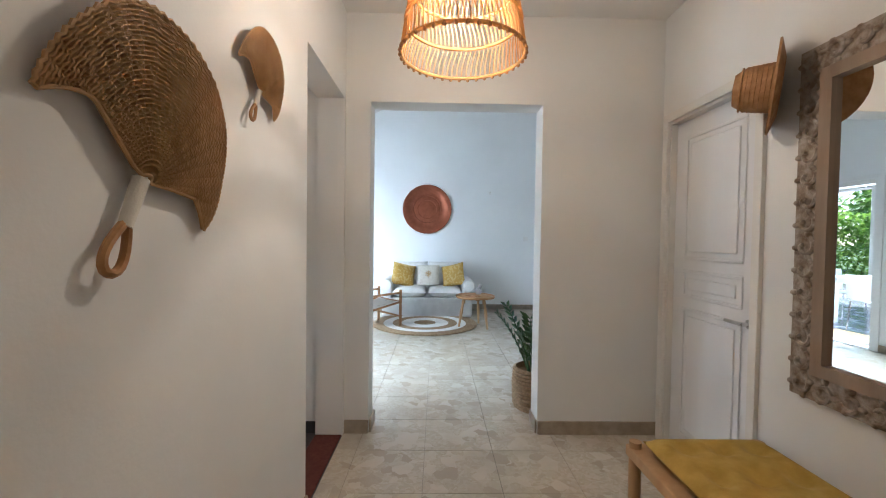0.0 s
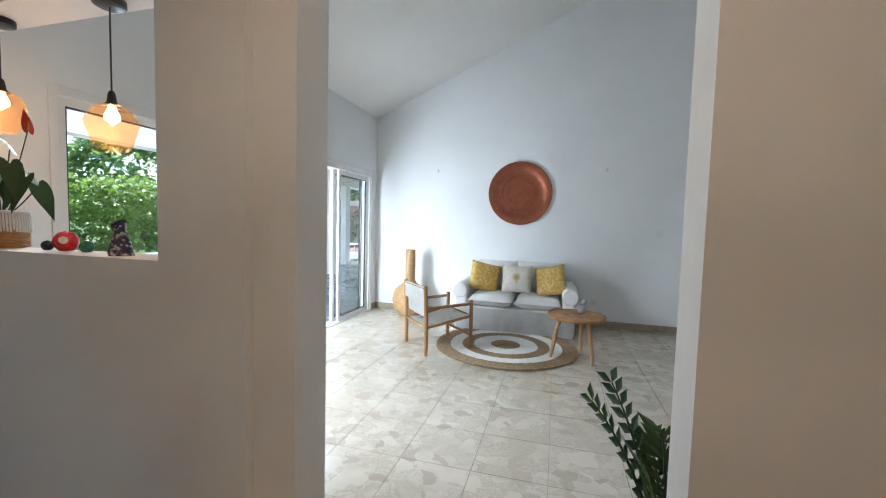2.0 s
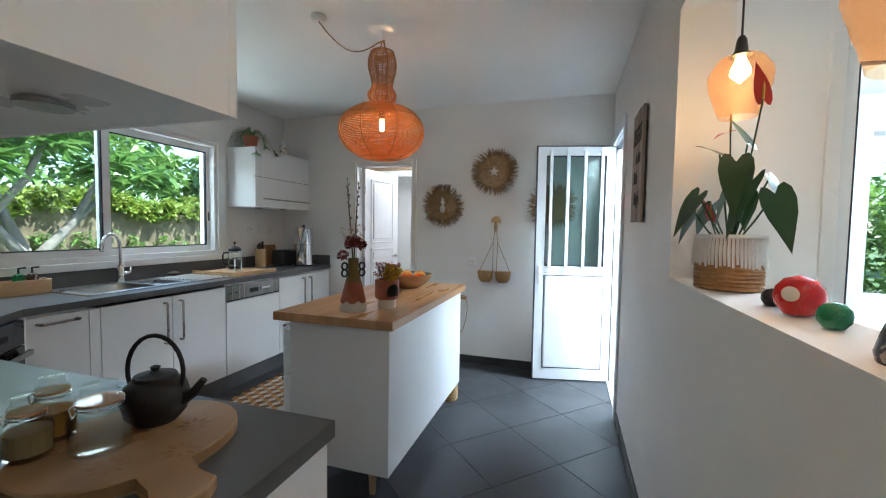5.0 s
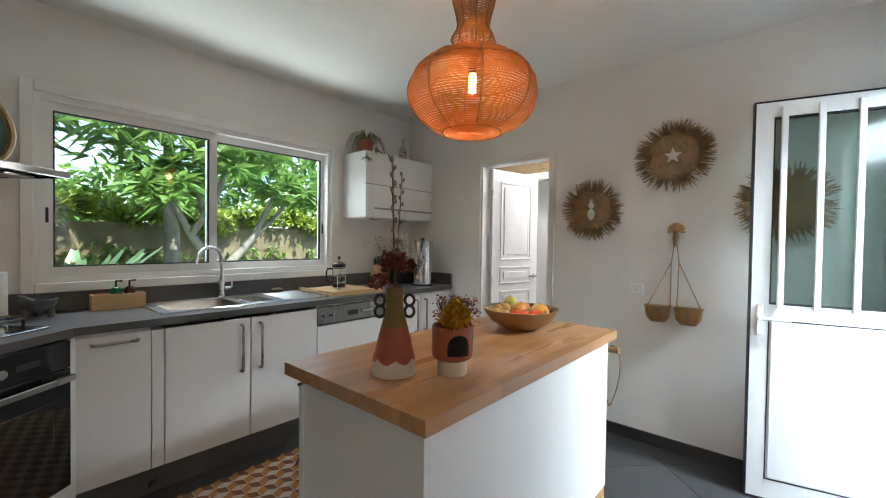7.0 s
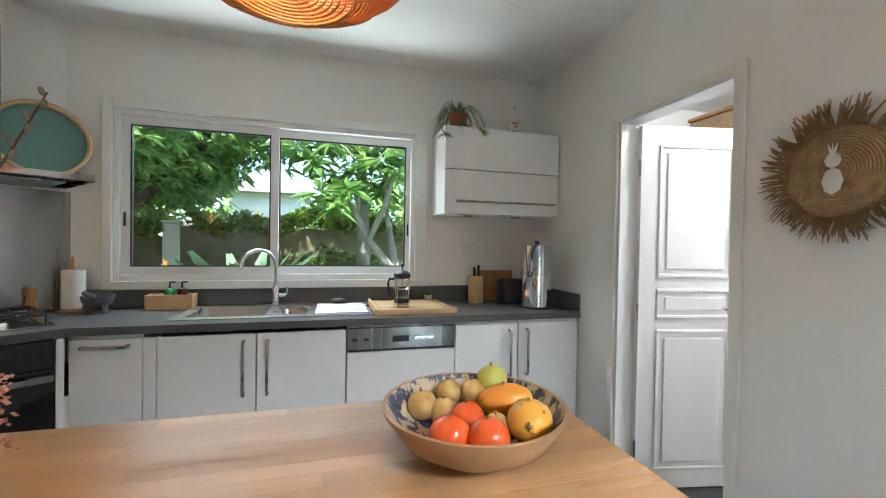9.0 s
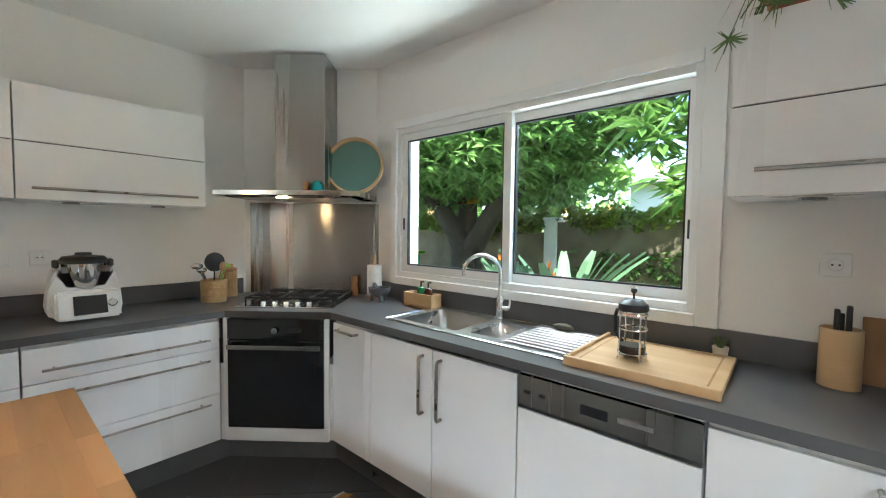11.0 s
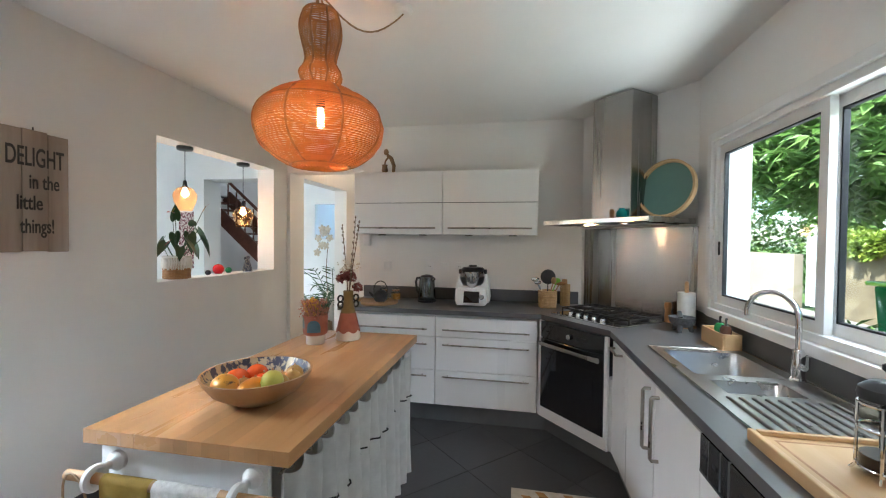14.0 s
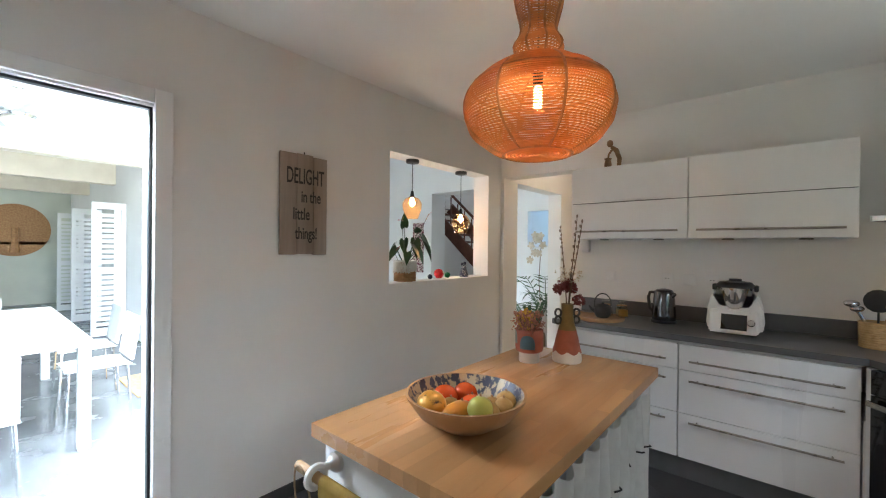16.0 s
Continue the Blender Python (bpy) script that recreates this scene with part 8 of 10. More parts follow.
for _k, (_x, _y) in enumerate(((-0.10, 0.02), (0.03, -0.06), (0.02, 0.08))):
    _c = thing("coaster", (1.175 + _x, 5.78 + _y, 0.4505), "small dark round coaster on the side table", "coaster", "coasters")
    part("disc", lathe([(0, 0), (0.045, 0), (0.045, 0.006), (0, 0.007)], 20), TEAK, _c, smooth=True)
_c = thing("table_ornament", (1.23, 5.88, 0.4505), "grey ceramic bird ornament on the side table", "ornament")
part("figure", ellipsoid((0, 0, 0.05), (0.05, 0.04, 0.05), (0, 0, 0), 14, 8, ellipsoid((0.02, 0, 0.115), (0.028, 0.026, 0.03), (0, 0, 0), 12, 8)), mat("grey_glaze", (0.42, 0.42, 0.43), rough=0.3), _c, smooth=True)

# low armchair with a woven seat
_u = thing("armchair", (-0.25, 5.745, 0), "low wooden armchair with a cowhide sling seat", "armchair", rz=42.3)
HIDE = mat("cowhide", (0.78, 0.75, 0.70), (0.30, 0.22, 0.14), 7, 0.85, bump=0.3, bscale=120, lo=0.55, hi=0.68)
for _y in (-0.265, 0.265):
    part("back_leg", tube([(-0.24, _y, 0.0), (-0.245, _y, 0.35), (-0.26, _y, 0.70)], 0.020, 10), TEAK, _u, smooth=True)
    part("front_leg", tube([(0.27, _y, 0.0), (0.27, _y, 0.53)], 0.020, 10), TEAK, _u, smooth=True)
    part("arm_rail", tube([(-0.25, _y, 0.47), (0.275, _y, 0.49)], 0.016, 10), TEAK, _u, smooth=True)
    part("side_rail", tube([(-0.24, _y, 0.28), (0.27, _y, 0.36)], 0.014, 10), TEAK, _u, smooth=True)
for _x, _z in ((-0.24, 0.28), (0.27, 0.36), (0.27, 0.16)):
    part("cross_rail", tube([(_x, -0.265, _z), (_x, 0.265, _z)], 0.014, 10), TEAK, _u, smooth=True)
part("back_rail", tube([(-0.258, -0.265, 0.665), (-0.258, 0.265, 0.665)], 0.014, 10), TEAK, _u, smooth=True)


def sling(pts, y0, y1, material, name, label):
    bm = bmesh.new()
    rows = []
    for k in range(9):
        y = y0 + (y1 - y0) * k / 8
        sag = 0.03 * (1 - (2 * k / 8 - 1) ** 2)
        rows.append([bm.verts.new((x, y, z - sag * w)) for x, z, w in pts])
    for a, b in zip(rows, rows[1:]):
        for k in range(len(pts) - 1):
            bm.faces.new((a[k], a[k + 1], b[k + 1], b[k]))
    bmesh.ops.solidify(bm, geom=bm.faces[:], thickness=0.012)
    return part(name, bm, material, _u, label, smooth=True)


sling([(0.27, 0.375, 0.3), (0.15, 0.335, 1), (0.0, 0.30, 1), (-0.13, 0.285, 1), (-0.23, 0.30, 0.4)], -0.245, 0.245, HIDE, "seat", "cowhide sling seat")
sling([(-0.225, 0.38, 0.3), (-0.235, 0.48, 0), (-0.245, 0.60, 0), (-0.250, 0.68, 0), (-0.262, 0.685, 0), (-0.275, 0.66, 0), (-0.270, 0.52, 0)], -0.245, 0.245, WHITE_COTTON, "backrest", "white cotton sling back")

_u = thing("rattan_gourd_vase", (-1.03, 7.0, 0), "tall-necked round rattan floor vase", "floor vase")
part("core", lathe([(0.0, 0.0), (0.12, 0.005), (0.22, 0.11), (0.245, 0.24), (0.20, 0.38), (0.10, 0.46), (0.068, 0.50), (0.064, 0.94), (0.058, 0.94), (0.058, 0.5), (0, 0.48)], 36), RATTAN_PALE, _u, smooth=True)
for _k in range(34):
    _z = 0.03 + 0.92 * _k / 34
    _r = float(np.interp(_z, [0, 0.005, 0.11, 0.24, 0.38, 0.46, 0.50, 0.94], [0.05, 0.12, 0.22, 0.245, 0.20, 0.10, 0.068, 0.064])) + 0.002
    part("coil", tube([(_r * math.cos(a), _r * math.sin(a), _z) for a in [2 * math.pi * i / 36 for i in range(36)]], 0.006, 5, None, True), RATTAN_PALE, _u, smooth=True)

ZZ = leaf_mat("zz_leaf", (0.035, 0.085, 0.025), (0.07, 0.14, 0.04), 8, 0.12, 0.28)
_u = thing("zz_plant", (1.365, 3.12, 0), "zamioculcas plant in a tall jute basket", "potted plant")
part("basket", lathe([(0.0, 0.0), (0.135, 0.0), (0.150, 0.03), (0.158, 0.18), (0.150, 0.30), (0.140, 0.305), (0.135, 0.26), (0.0, 0.255)], 32), JUTE, _u, "braided jute basket", smooth=True)
for _k in range(12):
    _z = 0.012 + 0.025 * _k
    _r = float(np.interp(_z, [0, 0.03, 0.18, 0.30], [0.137, 0.152, 0.160, 0.152]))
    part("basket_braid", tube([(_r * math.cos(a), _r * math.sin(a), _z) for a in [2 * math.pi * i / 30 for i in range(30)]], 0.011, 5, closed=True), JUTE, _u)
_rng = random.Random(21)
for _k in range(11):
    _a = _k * 2.4
    _l = _rng.uniform(0.26, 0.47)
    _lean = _rng.uniform(0.10, 0.30)
    _tip = Vector((_lean * math.cos(_a), _lean * math.sin(_a), 0.25 + _l))
    if _tip.y < -0.14:
        _tip.y = -0.14
    _st = [Vector((0.04 * math.cos(_a), 0.04 * math.sin(_a), 0.25)).lerp(_tip, f) + Vector((0, 0, 0.05 * math.sin(f * math.pi))) for f in [i / 9 for i in range(10)]]
    _b = tube(_st, [0.008 - 0.0006 * i for i in range(10)], 6)
    for _i in range(2, 10):
        for _s in (-1, 1):
            _dv = (_st[_i] - _st[_i - 1]).normalized()
            _sd = _dv.cross(Vector((math.cos(_a), math.sin(_a), 0.2))).normalized() * _s
            _p0 = _st[_i]
            _p1 = _p0 + (_sd * 0.9 + _dv * 0.65 + Vector((0, 0, 0.1))).normalized() * _rng.uniform(0.075, 0.095)
            _m2 = _p0.lerp(_p1, 0.5)
            _w2 = _dv.cross(_sd).normalized() * 0.004
            _ww = (_p1 - _p0).cross(_w2).normalized() * 0.019
            _v = [_b.verts.new(p) for p in (_p0, _m2 + _ww + _w2, _p1, _m2 - _ww + _w2)]
            _b.faces.new(_v)
    part("stem", _b, ZZ, _u, "glossy leafy stem")

# stairs and the room beyond the living room
DARKW = mat("dark_red_wood", (0.13, 0.045, 0.025), (0.09, 0.03, 0.016), 8, 0.4, bump=0.1, stretch=(0.2, 1, 1))
structure("stair_hall_wall_east", panel('x', 6.0, 6.1, 3.9, 7.5, 0, 6), WALL, "white wall of the stair hall", "wall")
structure("stair_hall_wall_south", panel('y', 3.9, 4.0, LE + 0.14, 6.0, 0, 6), WALL, "white wall of the stair hall", "wall")
structure("stair_hall_wall_north", panel('y', 7.4, 7.5, LE + 0.14, 6.0, 0, 6), WALL, "white wall of the stair hall", "wall")
structure("stair_hall_floor", box(LE + 0.1, 6.0, 4.0, 7.4, -0.1, -0.002), GROUT, "floor of the stair hall", "floor")
structure("stair_hall_ceiling", box(LE + 0.14, 6.0, 4.0, 7.4, 5.0, 5.1), CEIL, "ceiling of the stair hall", "ceiling")
structure("stair_opening_jamb", box(LE + 0.141, LE + 0.42, 6.02, 6.20, 0, 2.65), WALL_LIVING, "deep white jamb of the opening to the stairs", "jamb")
structure("stair_opening_lintel", box(LE + 0.141, LE + 0.42, 4.2, 6.0195, 2.51, 2.65), WALL_LIVING, "deep white lintel over the opening to the stairs", "lintel")
_u = thing("staircase", (4.15, 5.9, 0), "dark red wooden open staircase with turned balusters", "staircase")
for _k in range(13):
    part("tread", box(3.72, 4.6, 4.60 + 0.2 * _k, 4.60 + 0.2 * _k + 0.22, 0.175 * (_k + 1) - 0.04, 0.175 * (_k + 1), 0.004), DARKW, _u, world_xyz=True)
    _b = lathe([(0.016, 0), (0.016, 0.1), (0.024, 0.18), (0.013, 0.30), (0.022, 0.48), (0.013, 0.66), (0.016, 0.85)], 8)
    _b.transform(Matrix.Translation((3.76, 4.70 + 0.2 * _k, 0.175 * (_k + 1))))
    part("baluster", _b, DARKW, _u, smooth=True, world_xyz=True)
for _x in (3.70, 4.62):
    _b = box(-0.02, 0.02, 0, 3.55, -0.15, 0.13)
    _b.transform(Matrix.Translation((_x, 4.56, 0.12)) @ pose(0, 0, 0, 41.2, 0, 0))
    part("stringer", _b, DARKW, _u, world_xyz=True)
part("handrail", tube([(3.76, 4.6, 1.0), (3.76, 7.3, 3.36)], 0.032, 8), DARKW, _u, world_xyz=True)
for _y in (4.56, 5.62):
    part("newel_post", box(3.715, 3.805, _y - 0.045, _y + 0.045, 0.0 if _y < 5 else 0.9, 1.12 if _y < 5 else 2.0, 0.008), DARKW, _u, world_xyz=True)
_u = thing("air_conditioner", (4.8, 7.3, 2.45), "white wall-mounted air conditioner in the stair hall", "air conditioner")
part("case", box(4.35, 5.15, 7.19, 7.398, 2.42, 2.70, 0.04, 3), WHITE_PLASTIC, _u, smooth=True, world_xyz=True)
part("louvre", box(4.4, 5.1, 7.195, 7.31, 2.405, 2.418), PLINTH, _u, world_xyz=True)
_u = thing("patterned_wall_hanging", (LE - 0.01, 6.38, 1.4), "pink and dark patterned fabric hanging on the wall", "wall hanging")
part("fabric", box(LE - 0.012, LE - 0.002, 6.23, 6.54, 0.9, 1.93, 0.002), mat("patterned_fabric", (0.62, 0.55, 0.52), (0.16, 0.05, 0.07), 26, 0.85, lo=0.47, hi=0.53), _u, world_xyz=True)
_u = thing("orchid_vase", (1.86, 3.25, 0), "tall white floor vase with a faded cream orchid stem", "floor vase")
part("vase", lathe([(0, 0), (0.09, 0), (0.11, 0.05), (0.12, 0.30), (0.07, 0.55), (0.045, 0.62), (0.05, 0.66), (0.04, 0.66), (0.03, 0.6), (0, 0.58)], 28), WHITE_CERAMIC, _u, smooth=True)
_pts = [Vector((0, 0, 0.6)), Vector((-0.01, 0.03, 0.95)), Vector((0, 0.015, 1.3)), Vector((0, 0.0, 1.56)), Vector((-0.01, 0.06, 1.63)), Vector((-0.02, 0.12, 1.48)), Vector((-0.02, 0.14, 1.25))]
_t = part("orchid_stem", tube(_pts, [0.006, 0.0056, 0.005, 0.004, 0.003, 0.003, 0.002], 6), TWIG, _u)
for _k in range(9):
    _f = 2.2 + 3.8 * _k / 8
    _i = min(5, int(_f))
    _p = _pts[_i].lerp(_pts[_i + 1], _f - _i) + Vector((-0.01, 0.03 * (-1) ** _k, 0.0))
    _b = bmesh.new()
    for _q in range(5):
        _a = 2 * math.pi * _q / 5 + _k
        ellipsoid(tuple(_p + Vector((0.004, 0.032 * math.cos(_a), 0.032 * math.sin(_a)))), (0.005, 0.032, 0.022), (math.degrees(_a), 0, 0), 8, 5, _b)
    part("orchid_bloom", _b, DRYCREAM, _t, "faded cream orchid bloom", smooth=True)
# palm in the living room's corner by the small window
PALM = leaf_mat("indoor_palm_leaf", (0.03, 0.075, 0.025), (0.07, 0.13, 0.04), 6, 0.2)
_u = thing("indoor_palm", (2.15, 3.30, 0), "leafy potted palm in the living room corner", "potted plant")
part("pot", lathe([(0, 0), (0.13, 0), (0.17, 0.30), (0.15, 0.30), (0, 0.27)], 24), WHITE_CERAMIC, _u, smooth=True)
_rng = random.Random(31)
for _k in range(16):
    _a = _k * 2.4
    _l = _rng.uniform(0.30, 0.55)
    _st = [Vector((_l * f * math.cos(_a) * (1 if math.cos(_a) < 0 else 0.6), _l * f * math.sin(_a) * (1 if math.sin(_a) > 0 else 0.6), 0.28 + 1.05 * f * _rng.uniform(0.97, 1.0) * (0.55 + 0.45 * (_k % 3) / 2) - 0.35 * f ** 3)) for f in [i / 9 for i in range(10)]]
    _b = tube(_st, 0.006, 5)
    for _i in range(3, 10):
        _dv = (_st[_i] - _st[_i - 1]).normalized()
        for _s in (-1, 1):
            _sd = _dv.cross(Vector((0, 0, 1))).normalized() * _s
            _p1 = _st[_i] + (_sd + _dv * 0.7 - Vector((0, 0, 0.25))).normalized() * 0.20
            _ww = _dv * 0.013
            _mm = _st[_i].lerp(_p1, 0.45)
            _v = [_b.verts.new(p) for p in (_st[_i], _mm + _ww, _p1, _mm - _ww)]
            _b.faces.new(_v)
    part("frond", _b, PALM, _u)

# ---- terrace ----
TERR_FLOOR = mat("grey_terrace_tile", (0.19, 0.20, 0.215), (0.15, 0.16, 0.172), 3, 0.22, bump=0.25, bscale=12, rvar=0.1)
structure("terrace_floor", box(-6.2, LW - 0.18, NN, 14.0, -0.12, -0.012), TERR_FLOOR, "glossy grey tiled terrace floor", "floor")
structure("terrace_floor_kitchen_door", box(-6.2, KW - 0.12, 2.2, NN, -0.12, -0.012), TERR_FLOOR, "grey tiled terrace floor", "floor")
structure("terrace_roof", box(-5.6, LW - 0.18, NN, 14.0, 2.78, 2.9), CEIL, "white terrace ceiling", "ceiling")
BEAMW = mat("cream_beam_paint", (0.74, 0.66, 0.52), (0.68, 0.60, 0.47), 4, 0.6)
for _y in (6.9, 9.3, 11.6):
    structure("terrace_beam", box(-5.3, LW - 0.181, _y, _y + 0.2, 2.44, 2.779), BEAMW, "cream painted terrace beam", "beam")
structure("terrace_edge_beam", box(-5.6, -5.3, NN, 14.0, 2.40, 2.779), CEIL, "white edge beam of the terrace", "beam")
for _x, _y in ((-5.45, 5.2), (-5.45, 8.0), (-4.55, 10.7), (-5.45, 12.9)):
    _u = thing("terrace_column", (_x, _y, -0.012), "square white painted terrace column", "column")
    part("shaft", box(-0.13, 0.13, -0.13, 0.13, 0, 2.79 if _x > -5 else 2.412, 0.01), CEIL, _u)
    part("plinth", box(-0.16, 0.16, -0.16, 0.16, 0, 0.10, 0.008), CEIL, _u)
structure("terrace_wall_north", panel('y', 14.0, 14.15, -4.1, LW, -0.1, 2.9), mat("pale_green_wall", (0.66, 0.68, 0.58), (0.61, 0.63, 0.54), 2, 0.8), "pale wall at the end of the terrace", "wall")
structure("house_wall_west_north", panel('x', LW - 0.18, LW, LN + 0.18, 14.0, 0, 2.9, [(8.6, 9.4, 0, 2.05), (10.4, 11.2, 0, 2.05), (12.2, 12.9, 0, 2.05)]), CEIL, "white outer wall of the house along the terrace", "wall")
structure("house_room_back", panel('x', LW + 1.4, LW + 1.5, LN + 0.18, 14.0, 0, 2.9), WALL, "plain wall inside the house", "wall")
for _y in (8.55, 10.35, 12.15):
    _u = thing("louvred_shutter", (LW - 0.19, _y, 0.01), "white louvred shutter door folded out on the terrace", "shutter", "terrace shutters")
    part("frame", panel('y', -0.02, 0.02, -0.42, 0, 0, 2.05, [(-0.36, -0.06, 0.12, 0.95), (-0.36, -0.06, 1.05, 1.95)]), ALU, _u)
    for _k in range(22):
        _z = 0.15 + 0.08 * _k
        if 0.93 < _z < 1.06:
            continue
        part("slat", box(-0.358, -0.062, -0.008, 0.008, _z, _z + 0.05), ALU, _u)
_u = thing("tree_wall_disc", (-2.85, 13.99, 1.72), "round carved wooden tree disc on the terrace wall", "wall decoration")
_b = lathe([(0.52, 0.0), (0.60, 0.0), (0.60, 0.03), (0.52, 0.03)], 48)
_b.transform(pose(0, 0, 0, 90, 0, 0))
part("rim", _b, RATTAN, _u, smooth=True)
_b = bmesh.new()
tube([(0, -0.015, -0.52), (0.01, -0.015, -0.2), (0, -0.015, 0.05)], [0.10, 0.06, 0.07], 8, _b)
_rng = random.Random(3)
for _k in range(150):
    _a, _r = _rng.uniform(-0.15, math.pi + 0.15), 0.52 * math.sqrt(_rng.uniform(0.02, 1))
    ellipsoid((_r * math.cos(_a), -0.015, _r * math.sin(_a) + 0.0), (0.05, 0.012, 0.03), (0, math.degrees(_a), 0), 6, 4, _b)
box(-0.5, 0.5, -0.03, -0.002, -0.33, -0.27, 0, 1, _b)
part("carved_tree", _b, RATTAN, _u, "carved tree of life")
_u = thing("red_cabinet", (-3.55, 13.5, 0), "red-brown louvred cabinet by the terrace wall", "cabinet")
part("body", box(-3.95, -3.15, 13.55, 13.98, -0.012, 1.05, 0.01), mat("red_brown_wood", (0.30, 0.09, 0.04), rough=0.5), _u, world_xyz=True)
part("top", box(-3.99, -3.11, 13.5, 13.985, 1.052, 1.09, 0.005), mat("red_brown_wood_top", (0.34, 0.11, 0.05), rough=0.45), _u, world_xyz=True)
for _k in range(10):
    part("slat", box(-3.9, -3.2, 13.535, 13.549, 0.1 + 0.09 * _k, 0.15 + 0.09 * _k), DARKW, _u, world_xyz=True)

_u = thing("terrace_table", (-3.5, 5.4, -0.012), "white rectangular terrace dining table", "table")
part("tabletop", box(-0.55, 0.55, -1.15, 1.15, 0.72, 0.76, 0.006), LAMINATE, _u)
for _x in (-0.5, 0.5):
    for _y in (-1.1, 1.1):
        part("leg", box(_x - 0.035, _x + 0.035, _y - 0.035, _y + 0.035, 0, 0.719, 0.004), ALU, _u)
for _x in (-0.5, 0.5):
    part("apron", box(_x - 0.012, _x + 0.012, -1.06, 1.06, 0.64, 0.719), ALU, _u)
_PC = mat("white_chair_plastic", (0.76, 0.78, 0.78), (0.72, 0.74, 0.74), 4, 0.35)
_ch = thing("terrace_chair", (-3.55, 3.95, -0.012), "white moulded terrace chair with thin metal legs", "chair", "chairs round the terrace table", rz=0)
cushion("seat", 0.44, 0.42, 0.04, _ch, pose(0, 0, 0.45), _PC)
_b = box(-0.21, 0.21, -0.012, 0.012, 0, 0.36, 0.01)
_b.transform(pose(0, -0.21, 0.47, 8, 0, 0))
part("backrest", _b, _PC, _ch)
for _x in (-0.19, 0.19):
    for _y in (-0.18, 0.18):
        part("leg", tube([(_x, _y, 0.44), (_x * 1.12, _y * 1.12, 0)], 0.011, 8), CHROME, _ch)
for _x, _y, _r in ((-2.85, 4.9, 90), (-2.80, 5.7, 90), (-4.2, 5.0, -90), (-4.2, 5.8, -90), (-3.5, 6.85, 180)):
    copy_thing(_ch, pose(_x, _y, -0.012, 0, 0, _r))
_u = thing("ceiling_fan", (-3.26, 5.47, 2.78), "white ceiling fan with grey blades over the terrace", "ceiling fan")
part("rod", tube([(0, 0, 0), (0, 0, -0.22)], 0.012, 8), STEELP, _u)
part("canopy", lathe([(0, 0), (0.07, 0), (0.05, -0.05), (0, -0.05)], 20), STEELP, _u, smooth=True)
part("motor", lathe([(0, -0.2), (0.11, -0.22), (0.12, -0.28), (0.09, -0.31), (0, -0.31)], 28), STEELP, _u, smooth=True)
part("light_bowl", lathe([(0.10, -0.312), (0.11, -0.34), (0.07, -0.39), (0, -0.41)], 24), WHITE_CERAMIC, _u, smooth=True)
for _k in range(4):
    _b = box(0.10, 0.62, -0.06, 0.06, -0.004, 0.004, 0.003)
    _b.transform(pose(0, 0, -0.27, 0, 0, 90 * _k + 10) @ pose(0, 0, 0, 10, 0, 0))
    part("blade", _b, mat("grey_blade", (0.42, 0.42, 0.45), rough=0.5) if _k == 0 else bpy.data.materials["grey_blade"], _u, "grey fan blade")
_u = thing("doormat_terrace", (-2.15, 5.6, 0), "tan doormat outside the sliding door", "doormat")
part("mat", box(-2.5, -1.92, 5.15, 5.95, -0.011, 0.002, 0.003), RATTAN_PALE, _u, world_xyz=True)

# ---- garden ----
GRASS = mat("lawn", (0.045, 0.085, 0.02), (0.075, 0.12, 0.03), 8, 0.95, bump=1.0, bscale=120)
PAVE = mat("red_deck_paving", (0.42, 0.20, 0.14), (0.34, 0.16, 0.11), 6, 0.7, bump=0.2)
_b = bmesh.new()
bmesh.ops.create_grid(_b, x_segments=1, y_segments=1, size=300)
_b.transform(Matrix.Translation((0, 0, -0.16)))
structure("ground", _b, GRASS, "green lawn around the house", "ground")
structure("pavement_terrace", box(-13.0, -6.2, 1.0, 18.0, -0.158, -0.05), mat("pale_terrace_paving", (0.25, 0.24, 0.225), (0.20, 0.19, 0.18), 3, 0.35), "pale paving beside the terrace", "pavement")
structure("pavement_pool", box(-13.0, -4.0, 18.0, 21.0, -0.158, -0.04), PAVE, "red paving around the pool", "pavement")
structure("drive", box(3.5, 9.0, -6.5, -1.5, -0.158, -0.13), mat("pale_drive", (0.17, 0.155, 0.14), rough=0.8), "pale concrete drive by the gate", "road")


def leaf_cloud(name, centers, length, width, per, parent, material, rng_seed, droop=0.35, spread=1.0, label="", stuff=True):
    """Rosettes of narrow folded leaves round the given centres, as one mesh."""
    rng = np.random.default_rng(rng_seed)
    c = np.repeat(np.asarray(centers, float), per, axis=0)
    n = len(c)
    a = rng.uniform(0, 2 * np.pi, n)
    el = rng.uniform(-0.5, 0.75, n) * spread
    d = np.stack([np.cos(a) * np.cos(el), np.sin(a) * np.cos(el), np.sin(el)], 1)
    s = np.stack([-np.sin(a), np.cos(a), np.zeros(n)], 1)
    s = s + rng.normal(0, 0.35, (n, 3))
    s /= np.linalg.norm(s, axis=1)[:, None]
    L = (length * rng.uniform(0.7, 1.2, n))[:, None]
    W = (width * rng.uniform(0.8, 1.2, n))[:, None]
    down = np.array([[0, 0, -1.0]])
    p0 = c + d * L * 0.06
    m = c + d * L * 0.5 + down * L * droop * 0.2
    t = c + d * L + down * L * droop
    verts = np.stack([p0, m + s * W / 2, t, m - s * W / 2], 1).reshape(-1, 3)
    me = bpy.data.meshes.new(name)
    k = np.arange(n) * 4
    me.from_pydata(verts.tolist(), [], np.concatenate([np.stack([k, k + 1, k + 2], 1), np.stack([k, k + 2, k + 3], 1)]).tolist())
    me.materials.append(material)
    ob = new(name, me)
    if parent is not None:
        ob.parent = parent
        ob.matrix_basis = parent.matrix_world.inverted()
    if label:
        ob["label"] = label
    return ob


